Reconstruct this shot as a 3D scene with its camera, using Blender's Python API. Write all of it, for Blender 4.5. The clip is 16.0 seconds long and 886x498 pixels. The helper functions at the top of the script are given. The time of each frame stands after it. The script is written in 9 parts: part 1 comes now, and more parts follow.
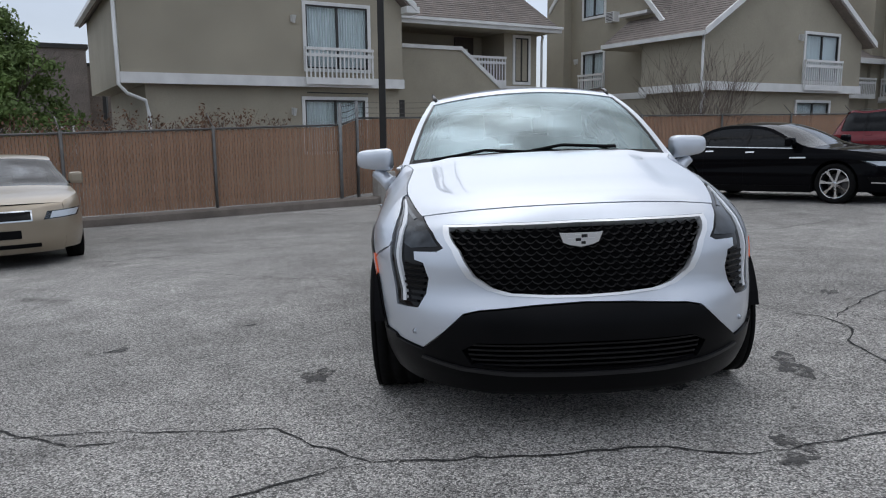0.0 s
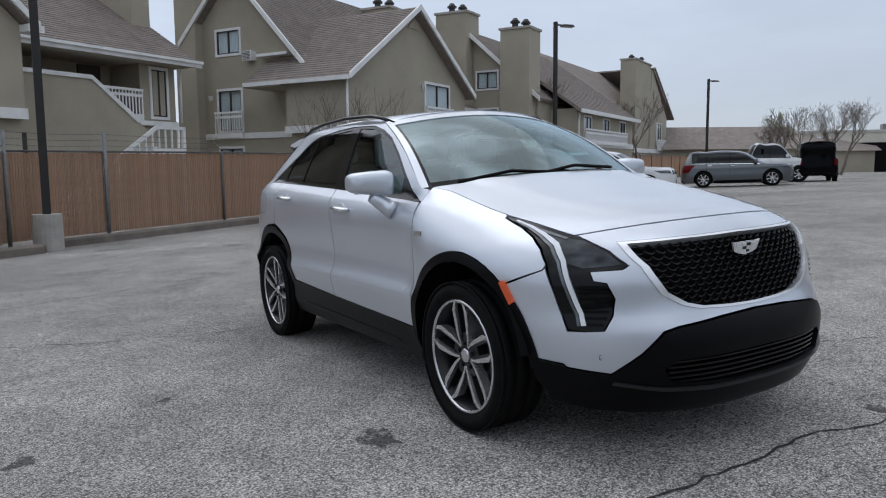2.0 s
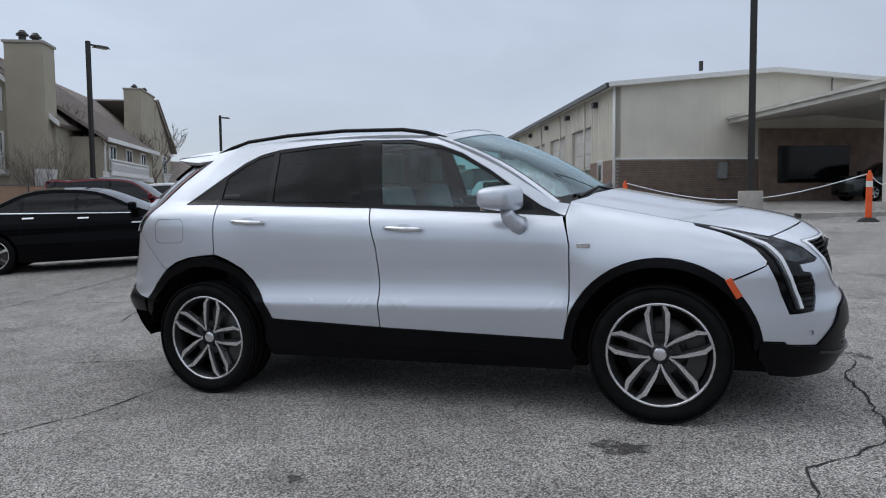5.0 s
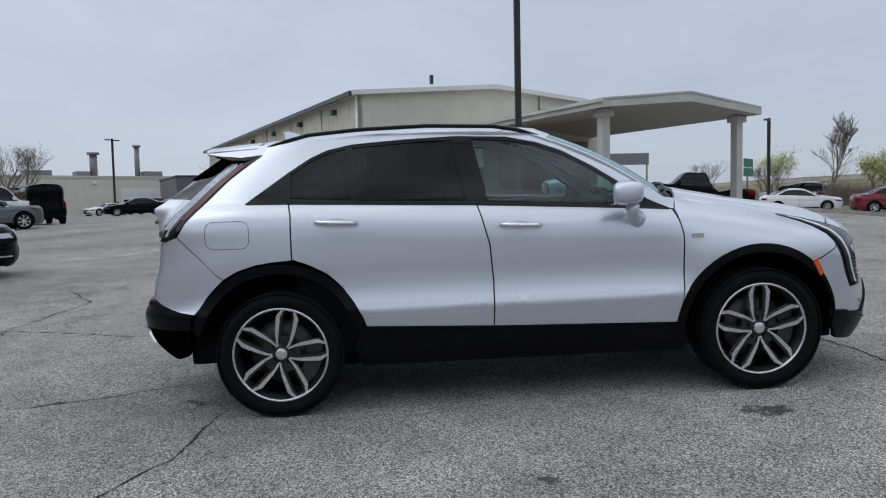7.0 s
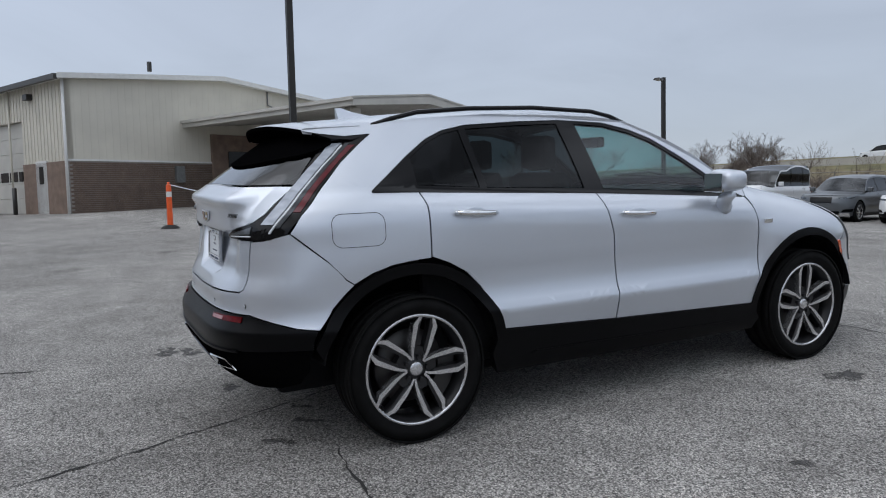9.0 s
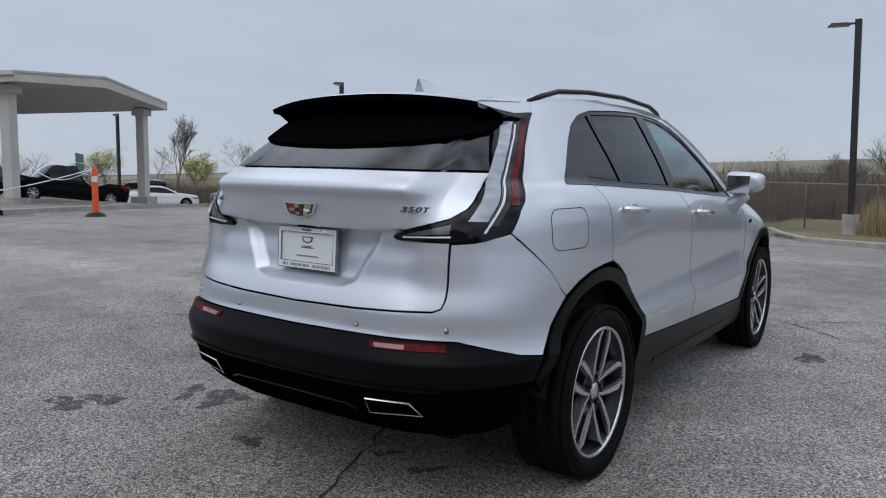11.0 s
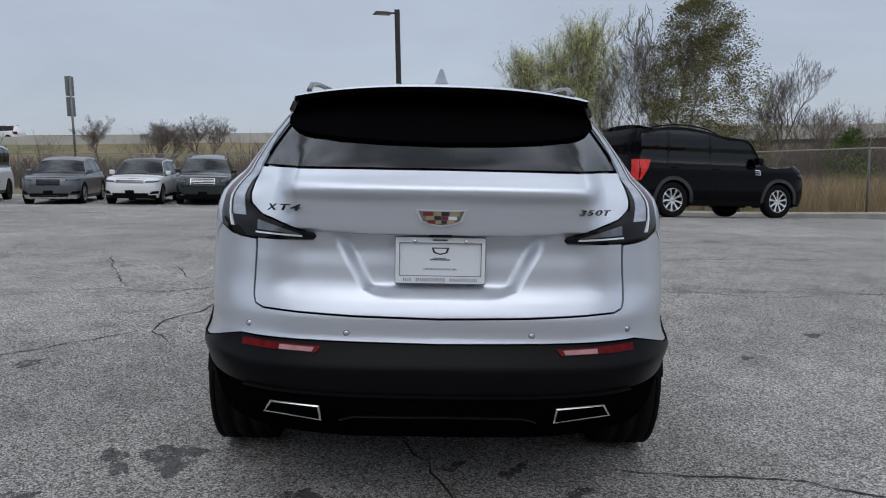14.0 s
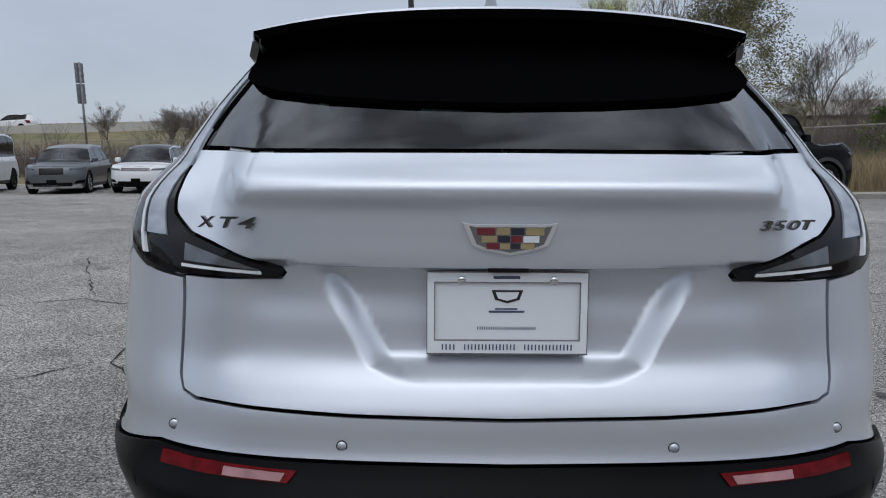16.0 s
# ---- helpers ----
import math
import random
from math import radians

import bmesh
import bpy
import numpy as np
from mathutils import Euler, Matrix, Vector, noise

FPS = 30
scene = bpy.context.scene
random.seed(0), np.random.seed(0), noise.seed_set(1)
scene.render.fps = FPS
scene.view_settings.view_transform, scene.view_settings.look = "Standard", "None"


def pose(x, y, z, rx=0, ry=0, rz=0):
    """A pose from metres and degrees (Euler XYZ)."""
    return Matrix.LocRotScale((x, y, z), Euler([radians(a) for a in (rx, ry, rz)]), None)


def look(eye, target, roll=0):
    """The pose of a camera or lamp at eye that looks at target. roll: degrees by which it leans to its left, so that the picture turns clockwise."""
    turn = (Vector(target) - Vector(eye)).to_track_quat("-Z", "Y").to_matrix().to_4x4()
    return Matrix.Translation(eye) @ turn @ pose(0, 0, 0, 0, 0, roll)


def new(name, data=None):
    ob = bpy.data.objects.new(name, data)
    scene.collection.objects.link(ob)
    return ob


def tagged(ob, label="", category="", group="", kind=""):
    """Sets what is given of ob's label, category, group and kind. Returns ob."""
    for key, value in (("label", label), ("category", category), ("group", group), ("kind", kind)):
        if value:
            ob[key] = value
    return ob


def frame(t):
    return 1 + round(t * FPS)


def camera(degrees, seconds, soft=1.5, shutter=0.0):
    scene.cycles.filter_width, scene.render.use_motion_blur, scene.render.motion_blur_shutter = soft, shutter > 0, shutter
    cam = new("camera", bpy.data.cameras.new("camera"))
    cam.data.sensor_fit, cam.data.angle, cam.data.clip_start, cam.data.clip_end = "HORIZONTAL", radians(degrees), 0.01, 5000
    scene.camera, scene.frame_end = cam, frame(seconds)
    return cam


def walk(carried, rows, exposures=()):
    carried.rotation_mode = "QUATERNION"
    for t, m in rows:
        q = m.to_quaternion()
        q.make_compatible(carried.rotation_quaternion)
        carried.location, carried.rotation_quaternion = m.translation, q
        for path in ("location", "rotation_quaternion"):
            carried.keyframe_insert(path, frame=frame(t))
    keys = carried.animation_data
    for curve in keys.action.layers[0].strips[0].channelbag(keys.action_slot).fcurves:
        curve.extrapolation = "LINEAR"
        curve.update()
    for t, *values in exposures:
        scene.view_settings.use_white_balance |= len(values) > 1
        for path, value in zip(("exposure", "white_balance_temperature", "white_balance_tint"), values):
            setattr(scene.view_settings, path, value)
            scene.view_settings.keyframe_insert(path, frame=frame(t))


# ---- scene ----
cam = camera(61.7, 16.0, soft=1.1)
PATH = [
    (0, pose(-0.595, -5.234, 1.332, 80.92, 0.51, -0.07)),
    (0.5, pose(-1.176, -5.061, 1.310, 81.78, 0.55, -7.64)),
    (1, pose(-1.744, -4.907, 1.287, 82.03, 0.61, -15.38)),
    (1.5, pose(-2.249, -4.598, 1.264, 83.01, 0.82, -23.41)),
    (2, pose(-2.748, -4.288, 1.236, 83.76, 0.48, -30.68)),
    (2.5, pose(-3.196, -3.916, 1.218, 84.69, 0.28, -37.59)),
    (3, pose(-3.648, -3.585, 1.204, 85.12, 0.31, -44.11)),
    (3.5, pose(-4.011, -3.156, 1.172, 85.22, 0.37, -50.49)),
    (4, pose(-4.371, -2.706, 1.155, 85.31, 0.26, -56.65)),
    (4.2, pose(-4.467, -2.496, 1.148, 85.62, 0.21, -59.33)),
    (6.3, pose(-5.135, -0.168, 1.171, 85.90, 1.08, -84.89)),
    (6.5, pose(-5.149, 0.089, 1.141, 86.04, 1.06, -87.18)),
    (7, pose(-5.115, 0.689, 1.127, 86.36, 1.17, -93.09)),
    (7.5, pose(-4.969, 1.306, 1.117, 86.48, 1.38, -98.67)),
    (8, pose(-4.734, 1.858, 1.105, 86.56, 1.73, -104.66)),
    (8.5, pose(-4.434, 2.382, 1.095, 86.17, 1.68, -110.75)),
    (8.7, pose(-4.314, 2.583, 1.114, 85.97, 1.59, -113.28)),
    (10.8, pose(-2.342, 4.129, 1.108, 85.88, 0.04, -141.80)),
    (11, pose(-2.138, 4.210, 1.100, 85.61, 0.06, -144.66)),
    (11.5, pose(-1.624, 4.460, 1.131, 85.40, 0.65, -152.02)),
    (12, pose(-1.112, 4.620, 1.143, 84.78, 0.75, -159.86)),
    (12.5, pose(-0.614, 4.670, 1.163, 84.20, 0.91, -167.51)),
    (13, pose(-0.249, 4.696, 1.198, 83.81, 0.91, -174.16)),
    (13.5, pose(-0.070, 4.673, 1.226, 83.35, 0.94, -178.60)),
    (14, pose(-0.006, 4.722, 1.238, 82.97, 0.90, -180.93)),
    (14.5, pose(0.026, 4.739, 1.242, 82.85, 1.11, -181.71)),
    (15, pose(0.014, 4.543, 1.224, 83.27, 1.51, -181.61)),
    (15.5, pose(0.006, 4.100, 1.214, 82.83, 1.41, -181.74)),
    (16, pose(0.078, 3.581, 1.220, 81.68, 1.76, -179.81)),
]
walk(cam, PATH)

# ---- light ----
world = bpy.data.worlds.new("overcast")
scene.world = world
world.use_nodes = True


def build_world():
    nt = world.node_tree
    nt.nodes.clear()
    N = nt.nodes.new
    out, bg = N("ShaderNodeOutputWorld"), N("ShaderNodeBackground")
    tc, sep = N("ShaderNodeTexCoord"), N("ShaderNodeSeparateXYZ")
    nt.links.new(tc.outputs["Generated"], sep.inputs[0])
    sky = N("ShaderNodeTexSky")
    sky.sky_type = "NISHITA"
    sky.sun_disc = False
    sky.sun_elevation, sky.sun_rotation = radians(52), radians(SUN_TURN)
    # an overcast sky: three times as bright overhead as at the horizon
    ramp = N("ShaderNodeValToRGB")
    cr = ramp.color_ramp
    cr.elements[0].position, cr.elements[0].color = 0.0, (0.435, 0.49, 0.585, 1)
    cr.elements[1].position, cr.elements[1].color = 1.0, (1.06, 1.13, 1.25, 1)
    el = cr.elements.new(0.28)
    el.color = (0.495, 0.555, 0.67, 1)
    el = cr.elements.new(0.55)
    el.color = (0.84, 0.905, 1.02, 1)
    nt.links.new(sep.outputs["Z"], ramp.inputs[0])
    # flattened clouds
    mp = N("ShaderNodeMapping")
    mp.inputs["Scale"].default_value = (1.6, 1.6, 4.2)
    nt.links.new(tc.outputs["Generated"], mp.inputs[0])
    noi = N("ShaderNodeTexNoise")
    noi.inputs["Scale"].default_value, noi.inputs["Detail"].default_value = 2.1, 6
    noi.inputs["Roughness"].default_value, noi.inputs["Distortion"].default_value = 0.55, 0.6
    nt.links.new(mp.outputs[0], noi.inputs["Vector"])
    cl = N("ShaderNodeMapRange")
    cl.inputs["From Min"].default_value, cl.inputs["From Max"].default_value = 0.3, 0.7
    cl.inputs["To Min"].default_value, cl.inputs["To Max"].default_value = 0.93, 1.07
    nt.links.new(noi.outputs["Fac"], cl.inputs["Value"])
    # broken, brighter cloud higher up
    hi = N("ShaderNodeMapRange")
    hi.inputs["From Min"].default_value, hi.inputs["From Max"].default_value = 0.40, 0.62
    hi.inputs["To Min"].default_value, hi.inputs["To Max"].default_value = 0.36, 1.50
    puff = N("ShaderNodeTexNoise")
    puff.inputs["Scale"].default_value, puff.inputs["Detail"].default_value = 2.6, 5
    puff.inputs["Roughness"].default_value = 0.5
    nt.links.new(tc.outputs["Generated"], puff.inputs["Vector"])
    nt.links.new(puff.outputs["Fac"], hi.inputs["Value"])
    up = N("ShaderNodeMapRange")
    up.inputs["From Min"].default_value, up.inputs["From Max"].default_value = 0.35, 0.6
    nt.links.new(sep.outputs["Z"], up.inputs["Value"])
    mixv = N("ShaderNodeMix")
    mixv.data_type = "FLOAT"
    nt.links.new(up.outputs[0], mixv.inputs[0])
    nt.links.new(cl.outputs[0], mixv.inputs[2])
    nt.links.new(hi.outputs[0], mixv.inputs[3])
    mul = N("ShaderNodeVectorMath")
    mul.operation = "SCALE"
    nt.links.new(ramp.outputs["Color"], mul.inputs[0])
    nt.links.new(mixv.outputs[0], mul.inputs["Scale"])
    sk = N("ShaderNodeVectorMath")
    sk.operation = "SCALE"
    sk.inputs["Scale"].default_value = 0.018
    nt.links.new(sky.outputs["Color"], sk.inputs[0])
    add = N("ShaderNodeVectorMath")
    nt.links.new(mul.outputs[0], add.inputs[0])
    nt.links.new(sk.outputs[0], add.inputs[1])
    # the sun's glow behind the cloud, and the brighter half of the sky on its side
    dot = N("ShaderNodeVectorMath")
    dot.operation = "DOT_PRODUCT"
    dot.inputs[1].default_value = Vector((-1, 18, 26)).normalized()
    nt.links.new(tc.outputs["Generated"], dot.inputs[0])
    glow = N("ShaderNodeMapRange")
    glow.interpolation_type = "SMOOTHSTEP"
    glow.inputs["From Min"].default_value, glow.inputs["From Max"].default_value = 0.935, 1.0
    glow.inputs["To Min"].default_value, glow.inputs["To Max"].default_value = 0.0, 1.1
    nt.links.new(dot.outputs["Value"], glow.inputs["Value"])
    half = N("ShaderNodeMath")
    half.operation = "MULTIPLY_ADD"
    half.inputs[1].default_value, half.inputs[2].default_value = 0.11, 0.97
    nt.links.new(sep.outputs["Y"], half.inputs[0])
    both_ = N("ShaderNodeMath")
    nt.links.new(half.outputs[0], both_.inputs[0])
    nt.links.new(glow.outputs[0], both_.inputs[1])
    fin = N("ShaderNodeVectorMath")
    fin.operation = "SCALE"
    nt.links.new(add.outputs[0], fin.inputs[0])
    nt.links.new(both_.outputs[0], fin.inputs["Scale"])
    nt.links.new(fin.outputs[0], bg.inputs["Color"])
    bg.inputs["Strength"].default_value = 0.99
    nt.links.new(bg.outputs[0], out.inputs[0])


SUN_TURN = 0
build_world()
sun = new("sun", bpy.data.lights.new("sun", "SUN"))
sun.data.energy, sun.data.angle, sun.data.color = 0.48, radians(80), (1.0, 0.96, 0.9)
sun.matrix_world = look((-1, 18, 26), (0, 0, 0))


# ---- materials ----
def material(name, base, rough=0.6, metal=0.0, vary=0.12, size=6.0, grain=0.0, grain_size=60.0, bump=0.0, bump_size=40.0,
             coat=0.0, stretch=(1, 1, 1), spec=0.5, per_piece=0.0, tint=None):
    """A surface with broad stains, fine grain and relief; sizes are features per metre."""
    m = bpy.data.materials.new(name)
    m.use_nodes = True
    nt = m.node_tree
    b = nt.nodes["Principled BSDF"]
    N, L = nt.nodes.new, nt.links.new
    b.inputs["Roughness"].default_value, b.inputs["Metallic"].default_value = rough, metal
    b.inputs["Specular IOR Level"].default_value = spec
    b.inputs["Coat Weight"].default_value, b.inputs["Coat Roughness"].default_value = coat, 0.04
    tc, mp = N("ShaderNodeTexCoord"), N("ShaderNodeMapping")
    mp.inputs["Scale"].default_value = stretch
    L(tc.outputs["Object"], mp.inputs[0])
    big = N("ShaderNodeTexNoise")
    big.inputs["Scale"].default_value, big.inputs["Detail"].default_value = size, 5
    L(mp.outputs[0], big.inputs["Vector"])
    rng = N("ShaderNodeMapRange")
    rng.inputs["From Min"].default_value, rng.inputs["From Max"].default_value = 0.3, 0.7
    rng.inputs["To Min"].default_value, rng.inputs["To Max"].default_value = 1 - vary, 1 + vary
    L(big.outputs["Fac"], rng.inputs["Value"])
    value = rng.outputs[0]
    if grain:
        g = N("ShaderNodeTexNoise")
        g.inputs["Scale"].default_value, g.inputs["Detail"].default_value = grain_size, 2
        L(mp.outputs[0], g.inputs["Vector"])
        gr = N("ShaderNodeMapRange")
        gr.inputs["From Min"].default_value, gr.inputs["From Max"].default_value = 0.3, 0.7
        gr.inputs["To Min"].default_value, gr.inputs["To Max"].default_value = 1 - grain, 1 + grain
        L(g.outputs["Fac"], gr.inputs["Value"])
        mu = N("ShaderNodeMath")
        mu.operation = "MULTIPLY"
        L(value, mu.inputs[0]), L(gr.outputs[0], mu.inputs[1])
        value = mu.outputs[0]
    if per_piece:
        oi = N("ShaderNodeObjectInfo")
        pr = N("ShaderNodeMapRange")
        pr.inputs["To Min"].default_value, pr.inputs["To Max"].default_value = 1 - per_piece, 1 + per_piece
        L(oi.outputs["Random"], pr.inputs["Value"])
        mu = N("ShaderNodeMath")
        mu.operation = "MULTIPLY"
        L(value, mu.inputs[0]), L(pr.outputs[0], mu.inputs[1])
        value = mu.outputs[0]
    col = N("ShaderNodeVectorMath")
    col.operation = "SCALE"
    col.inputs[0].default_value = base
    L(value, col.inputs["Scale"])
    L(col.outputs[0], b.inputs["Base Color"])
    if tint:
        mx = N("ShaderNodeMix")
        mx.data_type = "RGBA"
        t2 = N("ShaderNodeTexNoise")
        t2.inputs["Scale"].default_value, t2.inputs["Detail"].default_value = size * 0.37, 4
        L(mp.outputs[0], t2.inputs["Vector"])
        r2 = N("ShaderNodeMapRange")
        r2.inputs["From Min"].default_value, r2.inputs["From Max"].default_value = 0.42, 0.68
        L(t2.outputs["Fac"], r2.inputs["Value"]), L(r2.outputs[0], mx.inputs[0])
        L(col.outputs[0], mx.inputs[6])
        mx.inputs[7].default_value = (*tint, 1)
        L(mx.outputs[2], b.inputs["Base Color"])
    if bump:
        bn = N("ShaderNodeTexNoise")
        bn.inputs["Scale"].default_value, bn.inputs["Detail"].default_value = bump_size, 3
        L(mp.outputs[0], bn.inputs["Vector"])
        bp = N("ShaderNodeBump")
        bp.inputs["Strength"].default_value, bp.inputs["Distance"].default_value = bump, 0.02
        L(bn.outputs["Fac"], bp.inputs["Height"]), L(bp.outputs[0], b.inputs["Normal"])
    return m


def glass(name, tint, ior=1.5, rough=0.0, sheen=(0.95, 0.97, 1.0)):
    """Thin glass: tinted see-through, with Fresnel gloss."""
    m = bpy.data.materials.new(name)
    m.use_nodes = True
    nt = m.node_tree
    nt.nodes.clear()
    N, L = nt.nodes.new, nt.links.new
    out, mix = N("ShaderNodeOutputMaterial"), N("ShaderNodeMixShader")
    tr, gl, lw = N("ShaderNodeBsdfTransparent"), N("ShaderNodeBsdfGlossy"), N("ShaderNodeLayerWeight")
    lw.inputs["Blend"].default_value = 0.5
    f0 = ((ior - 1) / (ior + 1)) ** 2
    pw, fr = N("ShaderNodeMath"), N("ShaderNodeMath")
    pw.operation, fr.operation = "POWER", "MULTIPLY_ADD"
    pw.inputs[1].default_value = 5.0
    fr.inputs[1].default_value, fr.inputs[2].default_value = 1 - f0, f0
    L(lw.outputs["Facing"], pw.inputs[0]), L(pw.outputs[0], fr.inputs[0])
    tr.inputs[0].default_value = (*tint, 1)
    gl.inputs["Roughness"].default_value = rough
    gl.inputs["Color"].default_value = (*sheen, 1)
    L(fr.outputs[0], mix.inputs[0]), L(tr.outputs[0], mix.inputs[1]), L(gl.outputs[0], mix.inputs[2])
    L(mix.outputs[0], out.inputs[0])
    return m


def asphalt_material():
    m = bpy.data.materials.new("worn_asphalt")
    m.use_nodes = True
    nt = m.node_tree
    b = nt.nodes["Principled BSDF"]
    N, L = nt.nodes.new, nt.links.new
    tc = N("ShaderNodeTexCoord")
    b.inputs["Roughness"].default_value = 0.85
    b.inputs["Specular IOR Level"].default_value = 0.3

    def noise_range(scale, detail, lo, hi, a, c, stretch=None):
        n = N("ShaderNodeTexNoise")
        n.inputs["Scale"].default_value, n.inputs["Detail"].default_value = scale, detail
        if stretch:
            mp = N("ShaderNodeMapping")
            mp.inputs["Scale"].default_value = stretch
            mp.inputs["Rotation"].default_value = (0, 0, radians(-38))
            L(tc.outputs["Object"], mp.inputs[0]), L(mp.outputs[0], n.inputs["Vector"])
        else:
            L(tc.outputs["Object"], n.inputs["Vector"])
        r = N("ShaderNodeMapRange")
        for k, v in zip(("From Min", "From Max", "To Min", "To Max"), (lo, hi, a, c)):
            r.inputs[k].default_value = v
        L(n.outputs["Fac"], r.inputs["Value"])
        return r.outputs[0]

    def times(p, q):
        mu = N("ShaderNodeMath")
        mu.operation = "MULTIPLY"
        L(p, mu.inputs[0]), L(q, mu.inputs[1])
        return mu.outputs[0]

    # stones of the aggregate
    vo = N("ShaderNodeTexVoronoi")
    vo.inputs["Scale"].default_value = 135
    L(tc.outputs["Object"], vo.inputs["Vector"])
    sx = N("ShaderNodeSeparateXYZ")
    L(vo.outputs["Color"], sx.inputs[0])
    st = N("ShaderNodeMapRange")
    st.inputs["To Min"].default_value, st.inputs["To Max"].default_value = 0.22, 1.78
    L(sx.outputs[0], st.inputs["Value"])
    gap = N("ShaderNodeMapRange")
    gap.inputs["From Min"].default_value, gap.inputs["From Max"].default_value = 0.25, 0.75
    gap.inputs["To Min"].default_value, gap.inputs["To Max"].default_value = 1.2, 0.5
    L(vo.outputs["Distance"], gap.inputs["Value"])
    v = times(st.outputs[0], gap.outputs[0])
    v = times(v, noise_range(60, 3, 0.3, 0.7, 0.78, 1.22))
    v = times(v, noise_range(2.6, 8, 0.32, 0.68, 0.84, 1.15))
    v = times(v, noise_range(0.22, 4, 0.35, 0.65, 0.8, 1.16))
    # streaks left by resealed strips
    v = times(v, noise_range(0.5, 3, 0.55, 0.72, 1.0, 1.3, (0.1, 1.0, 1.0)))
    # scattered oil stains
    v = times(v, noise_range(1.15, 5, 0.62, 0.74, 1.0, 0.55))
    col = N("ShaderNodeVectorMath")
    col.operation = "SCALE"
    col.inputs[0].default_value = (0.322, 0.307, 0.287)
    L(v, col.inputs["Scale"]), L(col.outputs[0], b.inputs["Base Color"])
    bp = N("ShaderNodeBump")
    bp.inputs["Strength"].default_value, bp.inputs["Distance"].default_value = 0.5, 0.006
    L(gap.outputs[0], bp.inputs["Height"]), L(bp.outputs[0], b.inputs["Normal"])
    return m


M = {}
M["asphalt"] = asphalt_material()
M["crack"] = material("crack_filler", (0.022, 0.021, 0.02), 0.95, vary=0.3)
M["stain"] = material("oil_stain", (0.060, 0.057, 0.054), 0.7, vary=0.35, size=9, grain=0.4, grain_size=70)


def mottle(m, scale, lo, hi):
    """Lets the ground show through in specks and at frayed edges."""
    nt = m.node_tree
    n, r = nt.nodes.new("ShaderNodeTexNoise"), nt.nodes.new("ShaderNodeMapRange")
    tc = nt.nodes.new("ShaderNodeTexCoord")
    n.inputs["Scale"].default_value, n.inputs["Detail"].default_value = scale, 6
    n.inputs["Roughness"].default_value = 0.7
    r.inputs["From Min"].default_value, r.inputs["From Max"].default_value = lo, hi
    nt.links.new(tc.outputs["Object"], n.inputs["Vector"])
    nt.links.new(n.outputs["Fac"], r.inputs["Value"])
    nt.links.new(r.outputs[0], nt.nodes["Principled BSDF"].inputs["Alpha"])


mottle(M["stain"], 14, 0.36, 0.60)
M["concrete"] = material("concrete", (0.36, 0.34, 0.31), 0.9, vary=0.2, size=2.5, grain=0.15, bump=0.3)
M["kerb"] = material("kerb_concrete", (0.17, 0.145, 0.125), 0.9, vary=0.28, size=2.0, grain=0.2, bump=0.3)
M["stucco"] = material("olive_stucco", (0.375, 0.340, 0.268), 0.92, vary=0.09, size=0.6, grain=0.12, grain_size=45, bump=0.5, bump_size=70)
M["trim"] = material("white_trim_paint", (0.76, 0.76, 0.75), 0.6, vary=0.08, size=2)
M["shingle"] = material("roof_shingles", (0.22, 0.188, 0.168), 0.95, vary=0.16, size=2, grain=0.3, grain_size=22, bump=0.4, per_piece=0.1)
M["dark_frame"] = material("dark_window_frame", (0.03, 0.028, 0.026), 0.4, vary=0.1)
M["curtain"] = material("pale_curtain", (0.74, 0.77, 0.77), 0.9, vary=0.18, size=3, stretch=(9, 9, 0.3))
M["pane"] = glass("window_pane", (0.9, 0.93, 0.94), 1.45)
M["door_brown"] = material("brown_door", (0.06, 0.045, 0.038), 0.5, vary=0.15)
M["slat"] = material("brown_slats", (0.36, 0.205, 0.125), 0.65, vary=0.16, size=1.3, grain=0.12, grain_size=30, stretch=(1, 1, 0.35), per_piece=0.13)
M["galv"] = material("galvanised_steel", (0.20, 0.205, 0.205), 0.55, 0.4, vary=0.15, size=9)
M["galv_dark"] = material("weathered_post", (0.12, 0.115, 0.11), 0.6, 0.3, vary=0.25, size=5)
M["wire"] = material("chain_link_wire", (0.30, 0.27, 0.24), 0.5, 0.5, vary=0.1)
M["pole"] = material("bronze_pole", (0.022, 0.02, 0.019), 0.5, 0.2, vary=0.2)
M["lamp_lens"] = material("lamp_lens", (0.6, 0.6, 0.58), 0.3)
M["cream_metal"] = material("cream_metal_siding", (0.60, 0.57, 0.49), 0.6, vary=0.07, size=0.8, grain=0.05)
M["brick"] = material("brown_brick", (0.165, 0.118, 0.092), 0.9, vary=0.2, size=3, grain=0.2, bump=0.3, per_piece=0.25)
M["mortar"] = material("mortar", (0.26, 0.24, 0.22), 0.95, vary=0.12)
M["showroom_grey"] = material("grey_panel_cladding", (0.10, 0.105, 0.115), 0.5, vary=0.1, size=0.6)
M["canopy_white"] = material("weathered_canopy_paint", (0.50, 0.485, 0.445), 0.55, vary=0.1, size=1.2)
M["white_metal"] = material("white_metal", (0.7, 0.7, 0.68), 0.5, vary=0.06)
M["soffit"] = material("shaded_soffit", (0.5, 0.48, 0.44), 0.8, vary=0.1)
M["orange"] = material("orange_plastic", (0.75, 0.10, 0.015), 0.5, vary=0.15)
M["black_rubber"] = material("black_rubber", (0.012, 0.012, 0.012), 0.75, vary=0.2, size=12, bump=0.1)
M["bark"] = material("grey_bark", (0.16, 0.135, 0.115), 0.95, vary=0.25, size=6, bump=0.4)
